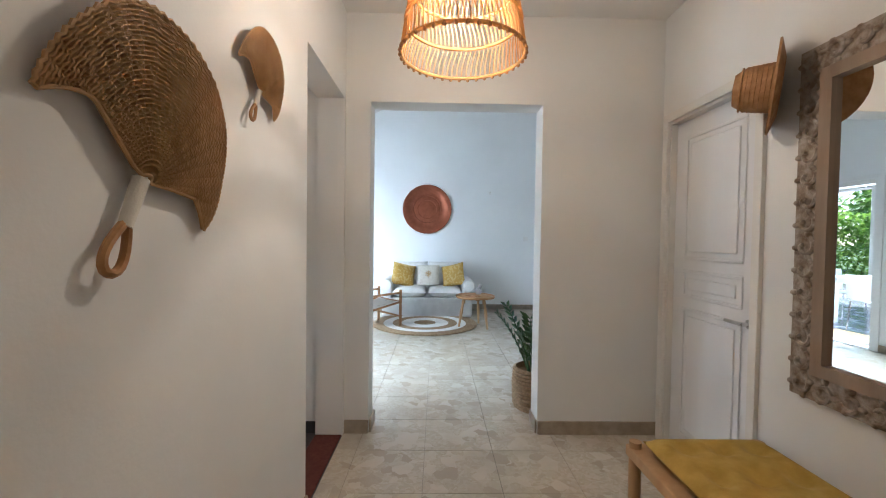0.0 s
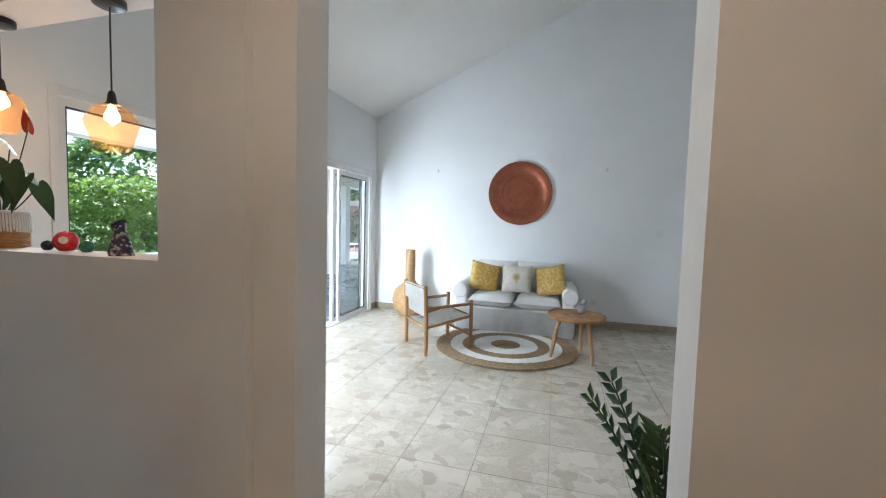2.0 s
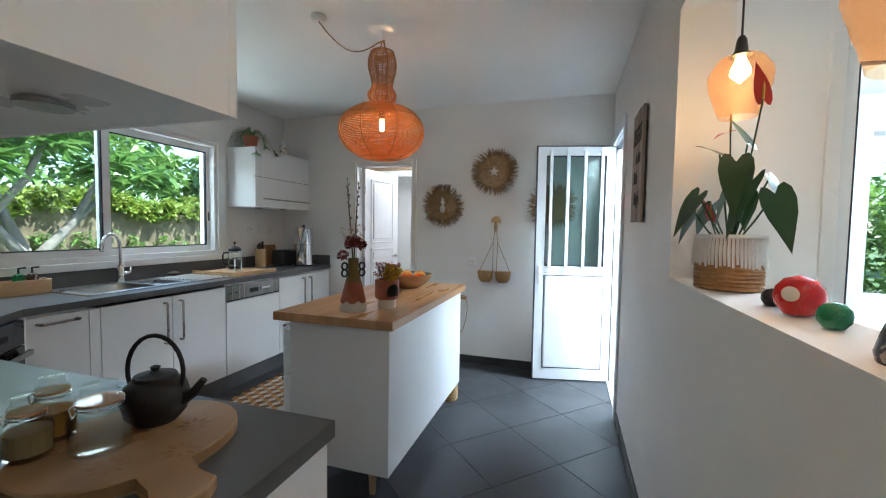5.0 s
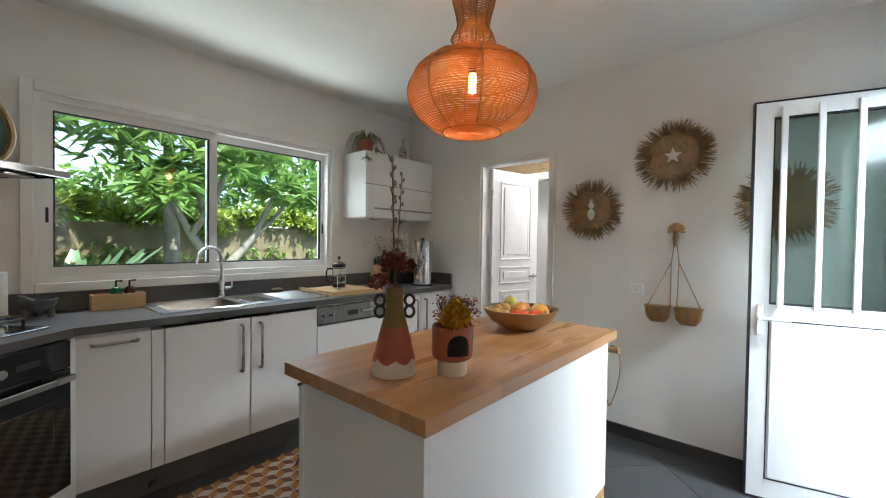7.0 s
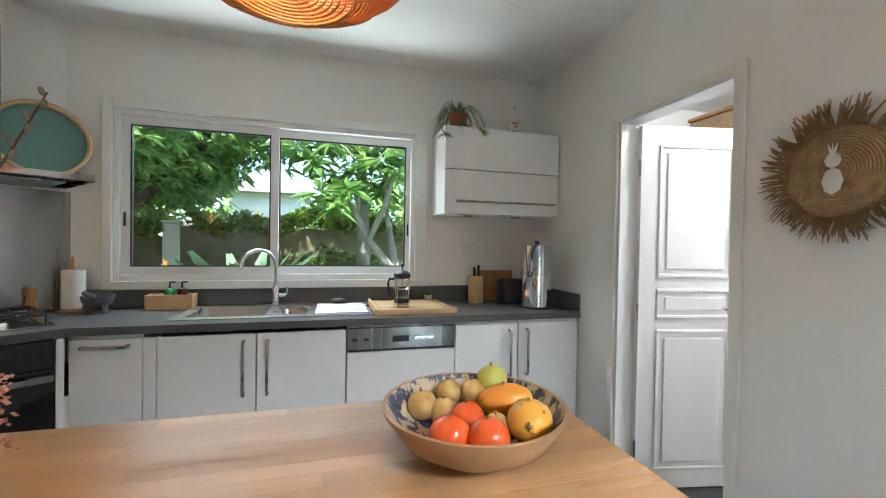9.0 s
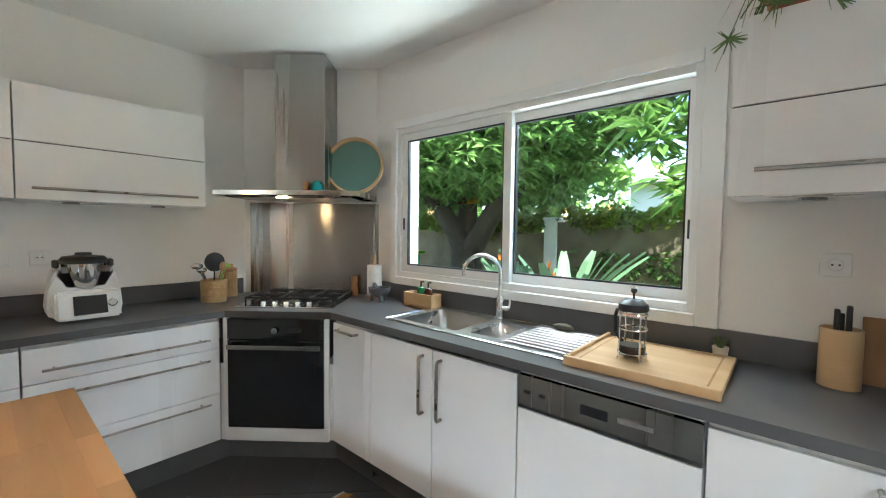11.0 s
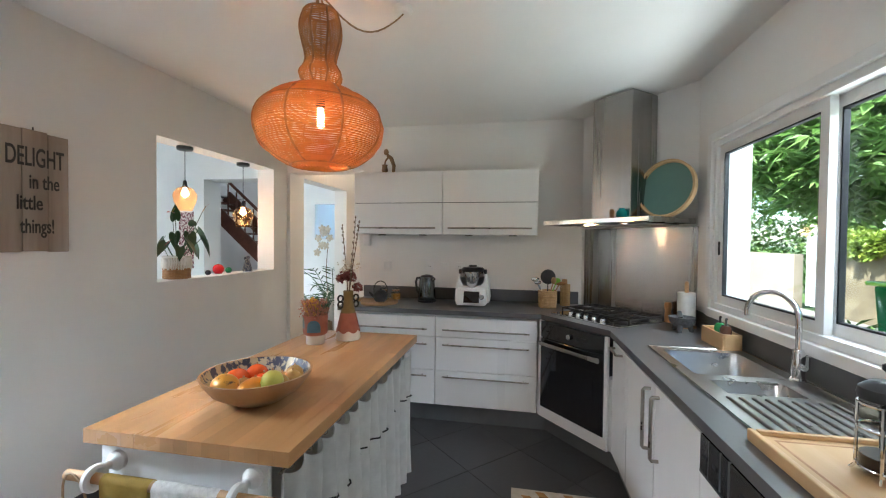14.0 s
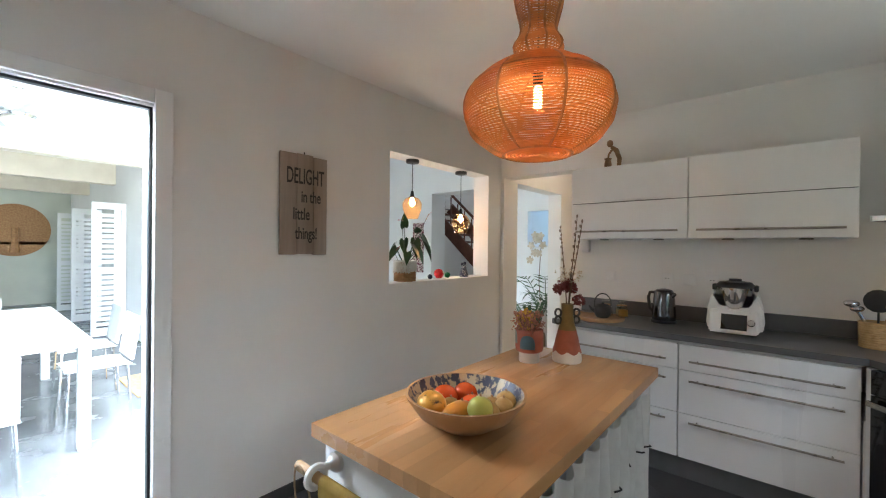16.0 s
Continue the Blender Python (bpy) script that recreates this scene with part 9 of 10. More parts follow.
def blob_points(blobs, n, seed, shell=0.55):
    """Points near the surface of several overlapping ellipsoids."""
    rng = np.random.default_rng(seed)
    vol = np.array([b[3] * b[4] * b[5] for b in blobs]) ** (2 / 3)
    pick = rng.choice(len(blobs), n, p=vol / vol.sum())
    v = rng.normal(0, 1, (n, 3))
    v /= np.linalg.norm(v, axis=1)[:, None]
    r = rng.uniform(shell, 1.05, n)[:, None]
    b = np.asarray(blobs)[pick]
    return b[:, :3] + v * r * b[:, 3:]


MANGO_LEAF = leaf_mat("mango_leaf", (0.16, 0.30, 0.07), (0.36, 0.52, 0.17), 1.2, 0.45, 0.35)
LIME_LEAF = leaf_mat("hedge_leaf", (0.16, 0.25, 0.03), (0.40, 0.45, 0.06), 1.5, 0.35, 0.5)
GREEN_LEAF = leaf_mat("green_leaf", (0.13, 0.24, 0.05), (0.28, 0.42, 0.10), 1.2, 0.35, 0.45)
BARK = mat("tree_bark", (0.085, 0.065, 0.05), (0.045, 0.035, 0.028), 8, 0.95, bump=0.8, bscale=30)
PALE_BARK = mat("pale_bark", (0.26, 0.24, 0.20), (0.18, 0.165, 0.14), 10, 0.85, bump=0.4, bscale=30)


def limb_tree(name, p, limbs, material, label):
    u = thing(name, p, label, "tree")
    trunk = bmesh.new()
    for pts, r0, r1 in limbs:
        n = len(pts)
        tube(pts, [r0 + (r1 - r0) * k / (n - 1) for k in range(n)], 10, trunk)
    part("trunk", trunk, material, u, smooth=True)
    return u


_t = limb_tree("mango_tree", (1.6, -5.0, -0.16), [([(0, 0, -0.1), (-0.1, 0.1, 0.7), (-0.2, 0.2, 1.3)], 0.36, 0.28),
    ([(-0.15, 0.15, 1.0), (-0.9, 0.5, 1.75), (-1.9, 0.9, 2.4), (-2.6, 1.2, 3.0)], 0.22, 0.06), ([(-0.1, 0.1, 1.1), (0.7, -0.2, 1.9), (1.6, -0.3, 2.8)], 0.24, 0.07),
    ([(-0.2, 0.1, 1.2), (-0.3, -0.7, 2.2), (-0.6, -1.4, 3.2)], 0.2, 0.06), ([(-0.2, 0.2, 1.2), (0.1, 0.9, 2.1), (0.2, 1.5, 2.9)], 0.2, 0.06), ([(-0.15, 0.15, 1.2), (-0.2, 0.2, 2.4), (0.1, 0.1, 3.8)], 0.22, 0.08)],
    BARK, "large mango tree with dense drooping leaves in the garden")
_blobs = [(0.2, -3.6, 3.1, 1.4, 1.2, 1.1), (-0.1, -4.4, 2.9, 1.2, 1.2, 1.0), (1.6, -3.9, 3.0, 1.6, 1.3, 1.2), (3.0, -4.6, 2.9, 1.5, 1.4, 1.1), (0.6, -5.2, 3.6, 2.4, 1.8, 1.5), (1.8, -3.2, 2.7, 1.2, 0.9, 0.8),
          (0.2, -2.9, 2.7, 0.9, 0.7, 0.7), (0.3, -5.0, 2.35, 1.0, 1.0, 0.6), (2.6, -5.6, 3.0, 1.8, 1.5, 1.2), (1.0, -4.4, 2.35, 1.6, 0.9, 0.45)]
leaf_cloud("crown", blob_points(_blobs, 7600, 5, 0.7), 0.205, 0.066, 9, _t, MANGO_LEAF, 6, 0.35)
_t = limb_tree("plumeria_tree", (-3.35, -4.3, -0.16), [([(0, 0, -0.1), (0.05, 0, 0.7), (0.05, 0.05, 1.0)], 0.11, 0.09), ([(0.05, 0.05, 0.95), (-0.4, 0.1, 1.5), (-0.7, 0.2, 2.2)], 0.075, 0.035),
    ([(0.05, 0.05, 0.95), (0.5, 0.15, 1.5), (0.9, 0.2, 2.3)], 0.075, 0.035), ([(0.05, 0.05, 0.95), (0.1, -0.4, 1.6), (0.2, -0.6, 2.4)], 0.07, 0.035), ([(0.5, 0.15, 1.5), (0.3, 0.5, 2.0), (0.2, 0.7, 2.5)], 0.05, 0.03),
    ([(-0.4, 0.1, 1.5), (-0.9, -0.1, 1.9), (-1.3, -0.2, 2.4)], 0.05, 0.03)], PALE_BARK, "plumeria tree with pale forked branches in the garden")
_tips = [(-0.7, 0.2, 2.2), (0.9, 0.2, 2.3), (0.2, -0.6, 2.4), (0.2, 0.7, 2.5), (-1.3, -0.2, 2.4), (0.5, 0.3, 2.7), (-0.3, 0.4, 2.8), (1.3, 0.5, 2.6), (-0.9, -0.5, 2.9), (0.8, -0.4, 3.0), (0.0, 0.0, 3.2), (1.0, 0.8, 2.0), (-1.2, 0.5, 2.1)]
leaf_cloud("crown", [(x - 3.35 + dx, y - 4.3 + dy, z - 0.16 + dz) for x, y, z in _tips for dx, dy, dz in ((0, 0, 0), (0.18, 0.1, 0.1), (-0.15, 0.12, 0.15), (0.05, -0.18, 0.05), (0.0, 0.2, -0.1), (-0.2, -0.1, 0.2))], 0.36, 0.10, 15, _t, leaf_mat("plumeria_leaf", (0.12, 0.24, 0.05), (0.25, 0.36, 0.10), 1.2, 0.45, 0.4), 9, 0.25)
_t = limb_tree("palm_tree", (-2.85, -4.9, -0.16), [([(0, 0, -0.1), (0.02, 0, 1.2), (0.05, 0, 2.3)], 0.12, 0.10)], PALE_BARK, "slim palm with a ringed grey trunk in the garden")
for _k in range(14):
    _z = 0.3 + 0.14 * _k
    part("trunk_ring", tube([((0.122 - 0.0012 * _k) * math.cos(a) + 0.02 * _z, (0.122 - 0.0012 * _k) * math.sin(a), _z) for a in [2 * math.pi * i / 14 for i in range(14)]], 0.008, 4, closed=True), PALE_BARK, _t)
part("crownshaft", tube([(0.05, 0, 2.3), (0.06, 0, 2.8), (0.06, 0, 3.1)], [0.095, 0.08, 0.05], 10), GREEN_LEAF, _t, smooth=True)
_fr = []
for _k in range(13):
    _a = _k * 2.4
    for _i in range(24):
        _f = 0.15 + 0.85 * _i / 23
        _fr.append((-2.8 + 1.6 * _f * math.cos(_a), -4.9 + 1.6 * _f * math.sin(_a), 2.9 + 0.9 * math.sin(_f * 2.4) - 0.9 * _f * _f))
leaf_cloud("crown", _fr, 0.40, 0.035, 6, _t, GREEN_LEAF, 15, 0.5)


def box_points(x0, x1, y0, y1, z0, z1, n, seed):
    rng = np.random.default_rng(seed)
    p = rng.uniform((x0, y0, z0), (x1, y1, z1), (n, 3))
    p[:, 2] += 0.10 * np.sin(p[:, 0] * 2.1) + 0.07 * np.sin(p[:, 0] * 5.3 + p[:, 1] * 3)
    return p


WALLST = mat("mossy_garden_wall", (0.11, 0.086, 0.05), (0.19, 0.155, 0.09), 3, 0.95, bump=0.6, bscale=25)
structure("garden_wall", panel('y', -6.6, -6.4, -12, 0.37, -0.16, 1.55), WALLST, "dark mossy garden wall", "wall")
structure("garden_wall_east", panel('y', -6.6, -6.4, 0.66, 6.6, -0.16, 1.35), WALLST, "dark garden wall behind the mango tree", "wall")
_u = thing("garden_hedge", (-4, -6.4, 1.2), "clipped yellow-green hedge along the garden wall", "hedge", kind="stuff")
leaf_cloud("foliage", box_points(-12, 0.3, -6.9, -6.2, 1.5, 1.86, 2600, 31), 0.13, 0.06, 9, _u, LIME_LEAF, 32, 0.1, 1.6)
_u = thing("climbing_ivy", (-4, -6.35, 0.5), "green creeper hanging on the garden wall", "creeper", kind="stuff")
leaf_cloud("foliage", box_points(-8, 0.0, -6.38, -6.25, 0.0, 1.1, 700, 41), 0.11, 0.06, 6, _u, GREEN_LEAF, 42, 0.3, 1.4)
_u = thing("garden_hedge", (5, -6.6, 1.3), "bright hedge behind the mango tree", "hedge", kind="stuff")
leaf_cloud("foliage", box_points(0.7, 6.4, -6.95, -6.2, 1.3, 1.72, 1500, 35), 0.14, 0.06, 9, _u, LIME_LEAF, 36, 0.1, 1.6)
_u = thing("gate_pillar", (0.515, -6.5, -0.16), "white rendered gate pillar in the garden wall", "pillar")
part("shaft", box(-0.135, 0.135, -0.135, 0.135, 0, 1.75, 0.015), CEIL, _u)
part("cap", box(-0.155, 0.155, -0.155, 0.155, 1.752, 1.81, 0.015), CEIL, _u)
_u = thing("balustrade", (0.2, -8.6, -0.16), "white balustrade of the neighbouring house", "balustrade")
part("base", box(-1.6, 1.6, -0.1, 0.1, 0, 1.5), mat("peach_render", (0.55, 0.38, 0.28), rough=0.85), _u)
part("rail", box(-1.6, 1.6, -0.1, 0.1, 1.80, 1.87, 0.01), CEIL, _u)
for _k in range(13):
    _b = lathe([(0.05, 1.5), (0.07, 1.58), (0.035, 1.70), (0.06, 1.80)], 10)
    _b.transform(Matrix.Translation((-1.5 + 0.25 * _k, 0, 0)))
    part("baluster", _b, CEIL, _u, smooth=True)
_u = thing("neighbour_house", (0.2, -17, -0.16), "white neighbouring house with a pale roof beyond the hedge", "house")
part("wall", box(-1.3, 1.3, -2, 2, 0, 3.3), WALL, _u)
part("roof", prism([(-1.6, -2.4), (1.6, -2.4), (1.6, 2.6), (-1.6, 2.6)], 3.31, 3.65), mat("pale_roof", (0.5, 0.48, 0.46), rough=0.7), _u)
for _x in (-0.95, 0.25):
    part("window", box(_x, _x + 0.7, 2.0, 2.02, 1.0, 2.0), OVEN_GLASS, _u)
_u = thing("garden_gate", (7.15, -6.6, -0.16), "white slatted garden gate", "gate")
for _k in range(6):
    part("slat", box(-0.5 + 0.17 * _k, -0.39 + 0.17 * _k, -0.02, 0.02, 0.1, 1.75 + 0.06 * math.sin(_k * 0.4), 0.005), CEIL, _u)
for _z in (0.3, 1.2):
    part("rail", box(-0.52, 0.52, -0.05, -0.021, _z, _z + 0.1), CEIL, _u)
_u = thing("wheelie_bin", (3.35, -5.2, -0.16), "green wheeled rubbish bin beside the gate", "bin")
_G2 = mat("green_bin_plastic", (0.01, 0.20, 0.05), rough=0.4)
part("body", lathe([(0, 0.05), (0.24, 0.05), (0.33, 0.98), (0, 0.98)], 4), _G2, _u)
part("lid", box(-0.27, 0.27, -0.27, 0.27, 0.985, 1.05, 0.02), mat("lime_lid", (0.25, 0.45, 0.03), rough=0.4), _u)
for _x in (-0.2, 0.2):
    _b = lathe([(0, -0.02), (0.09, -0.02), (0.09, 0.02), (0, 0.02)], 16)
    _b.transform(pose(_x, 0.22, 0.07, 0, 90, 0))
    part("wheel", _b, BLACK, _u)
structure("garden_wall_gate", panel('y', -6.6, -6.4, 7.75, 11.0, -0.16, 1.2), mat("cream_render", (0.36, 0.30, 0.22), (0.30, 0.25, 0.18), 3, 0.85), "cream rendered garden wall beside the gate", "wall")
_u = thing("flag_bunting", (1.3, -4.45, 2.1), "string of small coloured cloth flags in the mango tree", "bunting")
part("cord", tube([(-0.75, 0, 0.06), (-0.3, 0, 0.0), (0.2, 0, 0.01), (0.75, 0, 0.08)], 0.004, 5), WHITE_COTTON, _u)
for _k, (_nm, _col) in enumerate((("green_flag_cloth", (0.03, 0.16, 0.06)), ("yellow_flag_cloth", (0.62, 0.36, 0.03)), ("red_flag_cloth", (0.20, 0.05, 0.04)), ("blue_flag_cloth", (0.04, 0.09, 0.32)), ("white_flag_cloth", (0.6, 0.6, 0.58)))):
    _b = bmesh.new()
    _x0 = -0.62 + 0.245 * _k
    _gr = [[_b.verts.new((_x0 + 0.23 * i / 6, 0.012 * math.sin(i * 1.3 + _k) * (j / 4), 0.0 - 0.27 * j / 4)) for j in range(5)] for i in range(7)]
    for _p, _q in zip(_gr, _gr[1:]):
        for _j in range(4):
            _b.faces.new((_p[_j], _q[_j], _q[_j + 1], _p[_j + 1]))
    bmesh.ops.solidify(_b, geom=_b.faces[:], thickness=0.002)
    part("flag", _b, mat(_nm, _col, rough=0.85, scale=20), _u, _nm.split("_")[0] + " cloth flag", smooth=True)
_u = thing("garden_hedge", (12, -4, 1), "leafy green hedge across the drive", "hedge", kind="stuff")
leaf_cloud("foliage", box_points(11.4, 12.6, -9.5, 7, 0.0, 3.6, 4600, 81), 0.22, 0.09, 7, _u, GREEN_LEAF, 82, 0.2, 1.6)
# strelitzia clumps
STREL = leaf_mat("strelitzia_leaf", (0.10, 0.17, 0.09), (0.17, 0.26, 0.13), 3, 0.25, 0.4)
ORANGE = mat("orange_petal", (0.80, 0.20, 0.01), rough=0.5)
for _cx, _cy, _n, _sd, _hh in ((-1.42, -2.75, 34, 1, 1.36), (-0.7, -3.0, 26, 2, 1.2), (-2.3, -3.3, 20, 3, 1.0)):
    _u = thing("strelitzia_clump", (_cx, _cy, -0.16), "bird of paradise clump with orange flowers by the window", "shrub", "strelitzia clumps")
    _rng = random.Random(_sd)
    for _k in range(_n):
        _a = _rng.uniform(0, 6.28)
        _l = _rng.uniform(0.55, 1.0) * _hh
        _ln = _rng.uniform(0.15, 0.75)
        _b = bmesh.new()
        _st = [Vector((_ln * _hh * f * f * math.cos(_a) * 0.9, _ln * _hh * f * f * math.sin(_a) * 0.9, _l * f * (1.15 - 0.15 * f))) for f in [i / 9 for i in range(10)]]
        tube(_st[:6], 0.010, 5, _b)
        _sd2 = Vector((-math.sin(_a), math.cos(_a), 0))
        _v = []
        for _i in range(5, 10):
            _w2 = 0.066 * math.sin(math.pi * (_i - 4.6) / 5.0) + 0.006
            _v.append((_b.verts.new(_st[_i] - _sd2 * _w2 + Vector((0, 0, 0.02))), _b.verts.new(_st[_i]), _b.verts.new(_st[_i] + _sd2 * _w2 + Vector((0, 0, 0.02)))))
        for _p, _q in zip(_v, _v[1:]):
            _b.faces.new((_p[0], _p[1], _q[1], _q[0]))
            _b.faces.new((_p[1], _p[2], _q[2], _q[1]))
        part("leaf", _b, STREL, _u, smooth=True)
    for _k in range(2):
        _a = _rng.uniform(0.5, 2.6)
        _p = Vector((0.35 * math.cos(_a), 0.35 * math.sin(_a), _hh * _rng.uniform(0.75, 1.0)))
        _b = bmesh.new()
        for _i in range(5):
            tube([_p, _p + Vector((0.045 * math.cos(_i + _a), 0.04 * math.sin(_i), 0.055 + 0.008 * _i))], [0.009, 0.002], 5, _b)
        _f = part("flower", _b, ORANGE, _u, "orange spiky flower")
        part("flower_stalk", tube([(0, 0, 0), _p * 0.6, _p], 0.008, 5), STREL, _f)
_u = thing("fern_bed", (0.2, -3.2, -0.16), "low green fern bed under the mango tree", "ferns", kind="stuff")
leaf_cloud("foliage", box_points(-1.5, 3.0, -4.2, -2.3, -0.05, 0.35, 1100, 51), 0.34, 0.05, 8, _u, GREEN_LEAF, 52, 0.3, 1.3)
# far greenery
for _nm, _bl, _n, _sd, _m, _lb in (
        ("far_trees", [(-9, -13, 2.2, 4, 2.5, 2.6), (-4, -14, 1.6, 2.5, 2.5, 2.0), (4, -13, 2.6, 3, 2.5, 2.6), (12, -13, 3, 3, 3, 3), (-14, -9, 2.5, 3, 4, 3)], 4200, 61, GREEN_LEAF, "band of leafy trees beyond the garden"),
        ("far_trees", [(-15, 24, 3, 5, 3, 3.2), (-8, 26, 3.6, 4, 3, 3.6), (-20, 18, 3, 3, 4, 3), (-2, 27, 3.4, 4, 3, 3.2)], 4200, 63, GREEN_LEAF, "leafy trees beyond the pool")):
    _u = thing(_nm, (_bl[0][0], _bl[0][1], 0), _lb, "trees", kind="stuff")
    leaf_cloud("foliage", blob_points(_bl, _n, _sd, 0.75), 0.5, 0.22, 6, _u, _m, _sd + 1, 0.3, 1.5)
_u = thing("garden_hedge", (-9.5, 8, 1), "tall bright green hedge beyond the terrace", "hedge", kind="stuff")
leaf_cloud("foliage", np.concatenate([box_points(-10.2, -9.4, -1, 13.5, 0.0, 2.35, 5200, 71), box_points(-13, -5.2, 21.3, 22.2, 0.0, 2.0, 2600, 72)]), 0.15, 0.075, 7, _u, leaf_mat("bright_hedge_leaf", (0.15, 0.28, 0.04), (0.30, 0.42, 0.07), 1.5, 0.5, 0.5), 73, 0.1, 1.6)
for _x, _y in ((-9.6, 18.6), (-8.2, 19.2)):
    _u = thing("sun_lounger", (_x, _y, -0.04), "white sun lounger with a raised back by the pool", "sun lounger", "sun loungers", rz=-25)
    part("bed", box(-0.33, 0.33, -0.6, 0.6, 0.28, 0.34, 0.01), _PC, _u)
    _b = box(-0.33, 0.33, -0.02, 0.75, 0, 0.05, 0.01)
    _b.transform(pose(0, 0.6, 0.30, 55, 0, 0))
    part("backrest", _b, _PC, _u)
    for _a in (-0.28, 0.28):
        for _c in (-0.5, 0.5):
            part("leg", box(_a - 0.02, _a + 0.02, _c - 0.02, _c + 0.02, 0, 0.279), _PC, _u)
_u = thing("pool_house", (-10.0, 22.5, -0.04), "low pool shelter with a pale roof", "shelter")
part("roof", prism([(-2.2, -1.2), (2.2, -1.2), (2.2, 1.2), (-2.2, 1.2)], 2.2, 2.5), mat("pale_pink_roof", (0.62, 0.5, 0.45), rough=0.7), _u)
part("wall", box(-2, 2, -0.9, 1.0, 0, 2.19), mat("pink_render", (0.5, 0.3, 0.24), rough=0.8), _u)
# eave over the kitchen window
structure("eave_south", box(-4.2, 0.3, KS - 0.75, KS - 0.2, 2.42, 2.5), CEIL, "white roof eave outside the kitchen window", "eave")
structure("roof_kitchen", box(KW - 2.0, HE + 0.3, KS - 0.75, KN - 0.001, 2.905, 3.0), CEIL, "flat roof over kitchen and hall", "roof")

# ---- floor tiles ----
def clip_poly(poly, x0, x1, y0, y1):
    for ax, lim, keep_ge in ((0, x0, True), (0, x1, False), (1, y0, True), (1, y1, False)):
        out = []
        for k in range(len(poly)):
            a, b = poly[k], poly[(k + 1) % len(poly)]
            ia = a[ax] >= lim - 1e-9 if keep_ge else a[ax] <= lim + 1e-9
            ib = b[ax] >= lim - 1e-9 if keep_ge else b[ax] <= lim + 1e-9
            if ia:
                out.append(a)
            if ia != ib:
                t = (lim - a[ax]) / (b[ax] - a[ax])
                out.append((a[0] + (b[0] - a[0]) * t, a[1] + (b[1] - a[1]) * t))
        poly = out
        if len(poly) < 3:
            return []
    return poly


TERRAZZO = bpy.data.materials.new("marble_terrazzo")
TERRAZZO.use_nodes = True
_nt = TERRAZZO.node_tree
_bs = _nt.nodes["Principled BSDF"]
_tc = _nt.nodes.new("ShaderNodeTexCoord")
_vw = _nt.nodes.new("ShaderNodeTexNoise")
_vw.inputs["Scale"].default_value = 9
_add = _nt.nodes.new("ShaderNodeMixRGB")
_add.blend_type = 'LINEAR_LIGHT'
_add.inputs[0].default_value = 0.05
_nt.links.new(_tc.outputs["Object"], _vw.inputs["Vector"])
_nt.links.new(_tc.outputs["Object"], _add.inputs[1])
_nt.links.new(_vw.outputs["Color"], _add.inputs[2])
_v1 = _nt.nodes.new("ShaderNodeTexVoronoi")
_v1.inputs["Scale"].default_value = 13
_nt.links.new(_add.outputs[0], _v1.inputs["Vector"])
_sep = _nt.nodes.new("ShaderNodeSeparateColor")
_nt.links.new(_v1.outputs["Color"], _sep.inputs[0])
_v2 = _nt.nodes.new("ShaderNodeTexVoronoi")
_v2.inputs["Scale"].default_value = 60
_nt.links.new(_add.outputs[0], _v2.inputs["Vector"])
_sep2 = _nt.nodes.new("ShaderNodeSeparateColor")
_nt.links.new(_v2.outputs["Color"], _sep2.inputs[0])
_fine = _mix(_nt, (0.46, 0.40, 0.31), (0.55, 0.49, 0.40), _sep2.outputs[0])
_dk = _ramp(_nt, _sep.outputs[0], 0.78, 0.88)
_lt = _ramp(_nt, _sep.outputs[1], 0.66, 0.78)
_c1 = _mix(_nt, _fine, (0.41, 0.35, 0.27), _dk)
_c2 = _mix(_nt, _c1, (0.57, 0.51, 0.42), _lt)
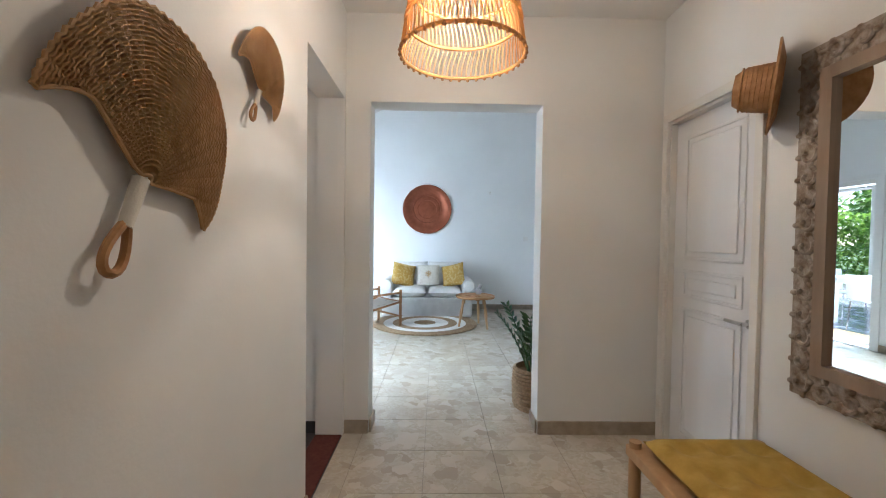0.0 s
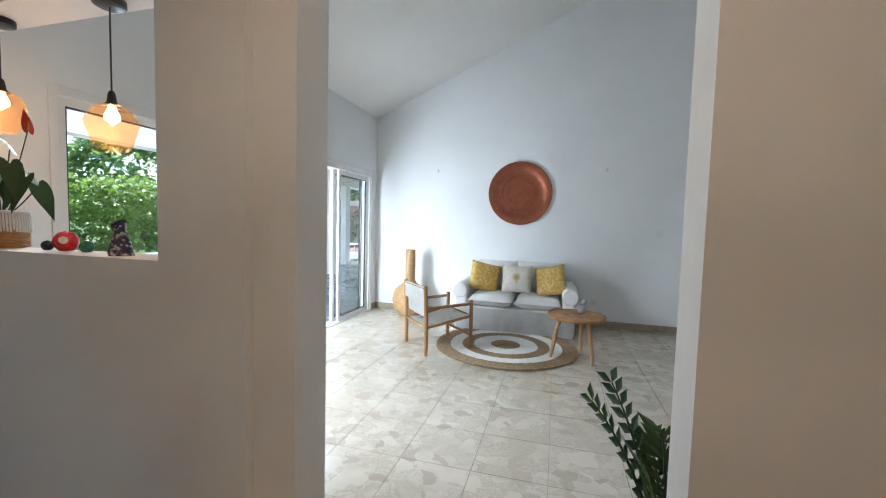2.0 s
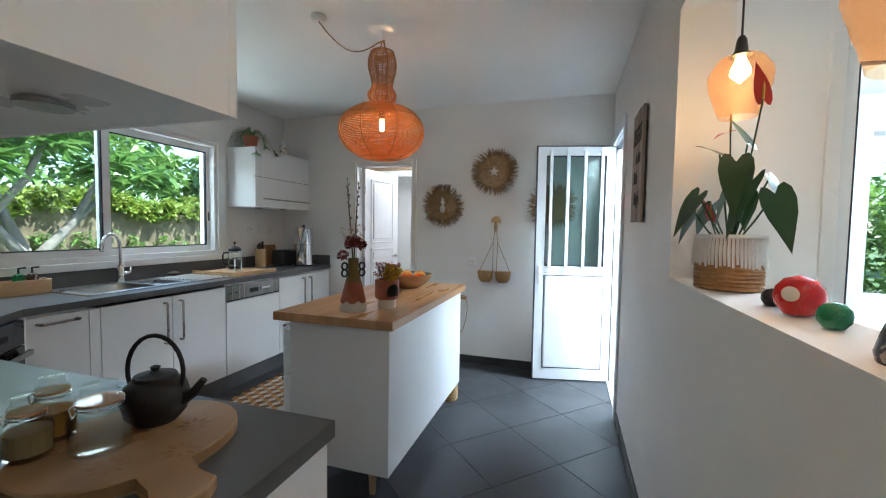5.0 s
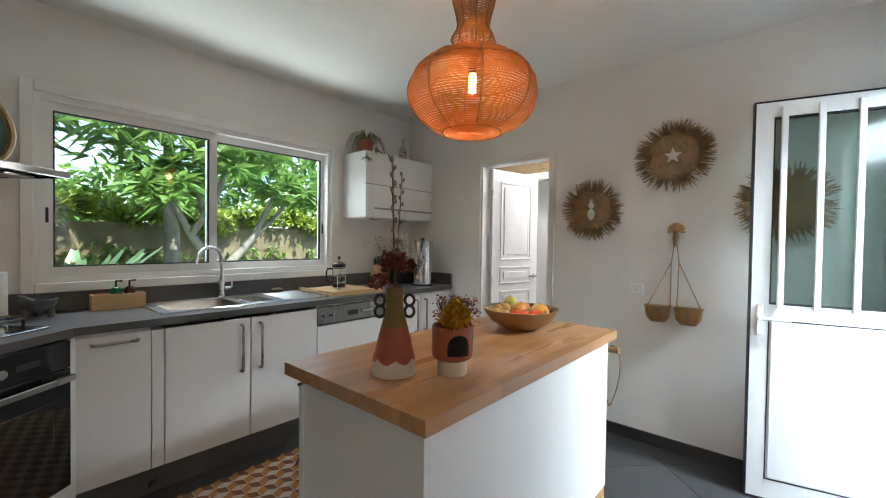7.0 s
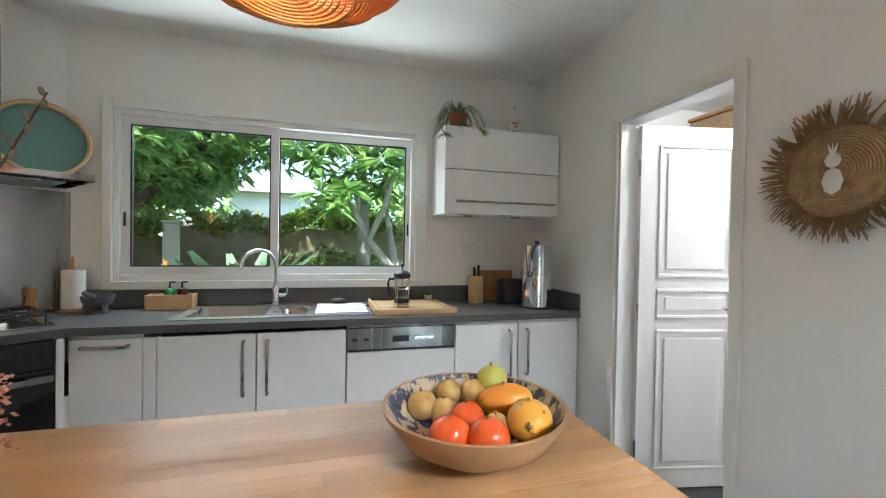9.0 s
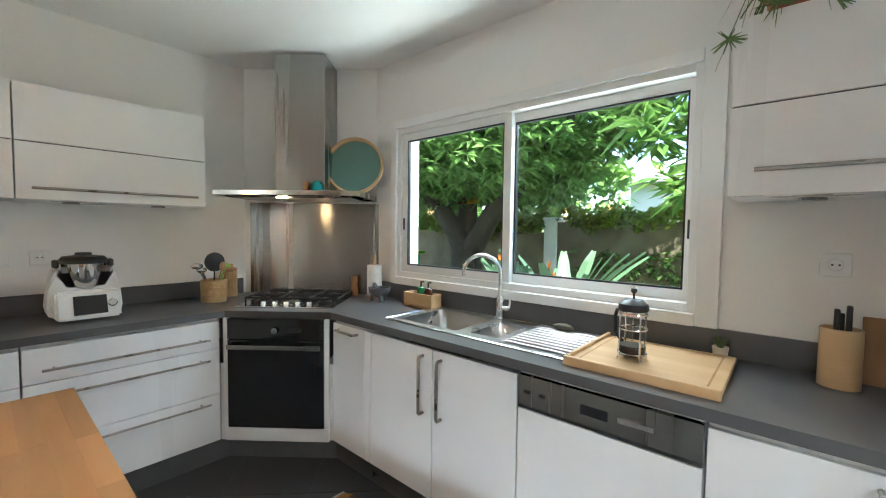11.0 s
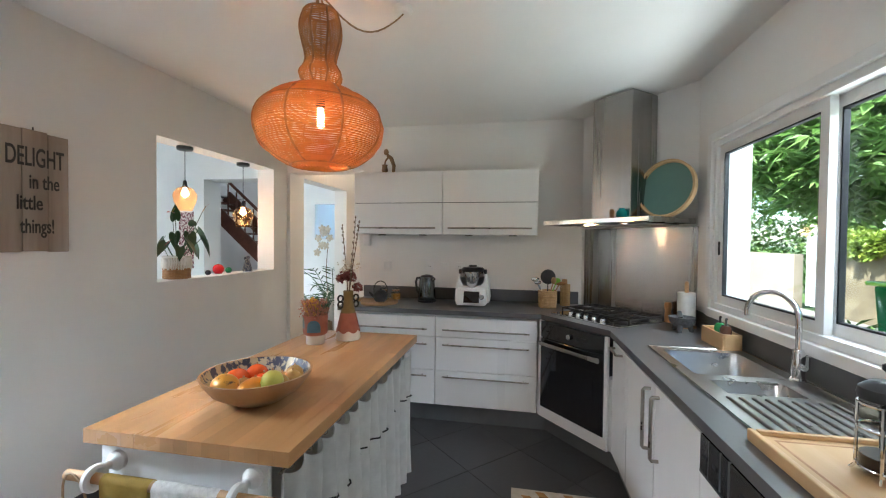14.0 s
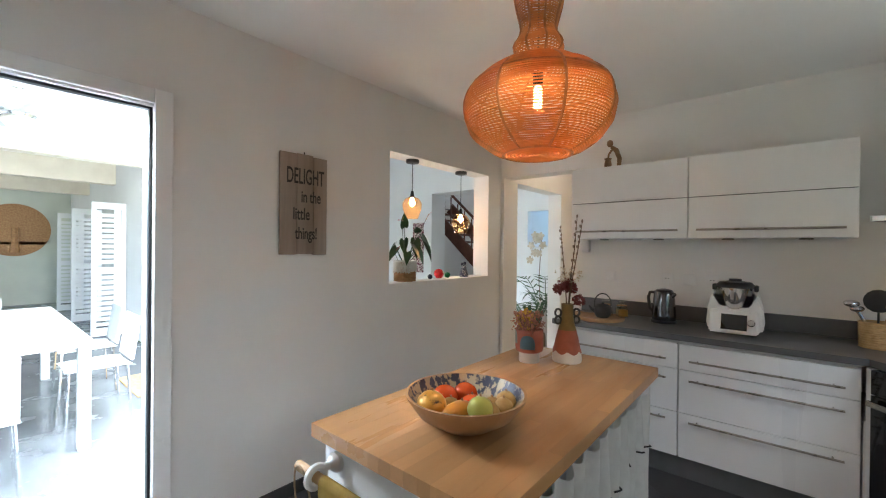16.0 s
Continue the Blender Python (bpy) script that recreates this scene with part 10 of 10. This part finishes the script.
_cloud = _mix(_nt, _c2, (0.45, 0.39, 0.305), _ramp(_nt, _noise(_nt, 3.0, 4), 0.45, 0.75))
_nt.links.new(_cloud, _bs.inputs["Base Color"])
_bs.inputs["Roughness"].default_value = 0.16

_TX0, _TY0, _TS = 0.564 - 0.4 * 10, 3.69 - 0.4 * 20, 0.4
for _reg, _par in (((HW, HE, KS, KN), "floor_living"), ((0.196, 1.280, KN, NN), "floor_living"), ((LW, LE, NN, LN), "floor_living_north"), ((LE, LE + 0.14, 4.35, 6.02), "floor_living_north")):
    _rest = bmesh.new()
    for _i in range(24):
        for _j in range(36):
            _x, _y = _TX0 + _i * _TS, _TY0 + _j * _TS
            _pl = clip_poly([(_x + 0.0016, _y + 0.0016), (_x + _TS - 0.0016, _y + 0.0016), (_x + _TS - 0.0016, _y + _TS - 0.0016), (_x + 0.0016, _y + _TS - 0.0016)], *_reg)
            if len(_pl) < 3:
                continue
            if _y > -0.3 and _y < 7:
                _b = prism(_pl, -0.012, 0.0)
                part("tile", _b, TERRAZZO, bpy.data.objects[_par])
            else:
                prism(_pl, -0.012, 0.0, _rest)
    if len(_rest.verts):
        tagged(part("tile_rest", _rest, TERRAZZO, bpy.data.objects[_par]), kind="stuff")
    else:
        _rest.free()
_S = 0.46
_c45 = math.cos(math.pi / 4)
for _i in range(-12, 12):
    for _j in range(-14, 14):
        _u0, _v0 = 3.267 + _i * _S, -0.42 + _j * _S
        _q = []
        for _du, _dv in ((0.002, 0.002), (_S - 0.002, 0.0015), (_S - 0.002, _S - 0.002), (0.002, _S - 0.002)):
            _u2, _v3 = _u0 + _du, _v0 + _dv
            _q.append(((_v3 - _u2) * _c45, (_u2 + _v3) * _c45))
        for _reg in ((KW, KE, KS, KN), (KW - 0.11, KW, 0.181, 0.801), (KE, HW, 1.95, KN - 0.036), (KE, -0.078, 1.885, 1.95)):
            _pl = clip_poly(_q, *_reg)
            if len(_pl) >= 3:
                part("tile", prism(_pl, -0.012, 0.0), SLATE, bpy.data.objects["floor_kitchen"])
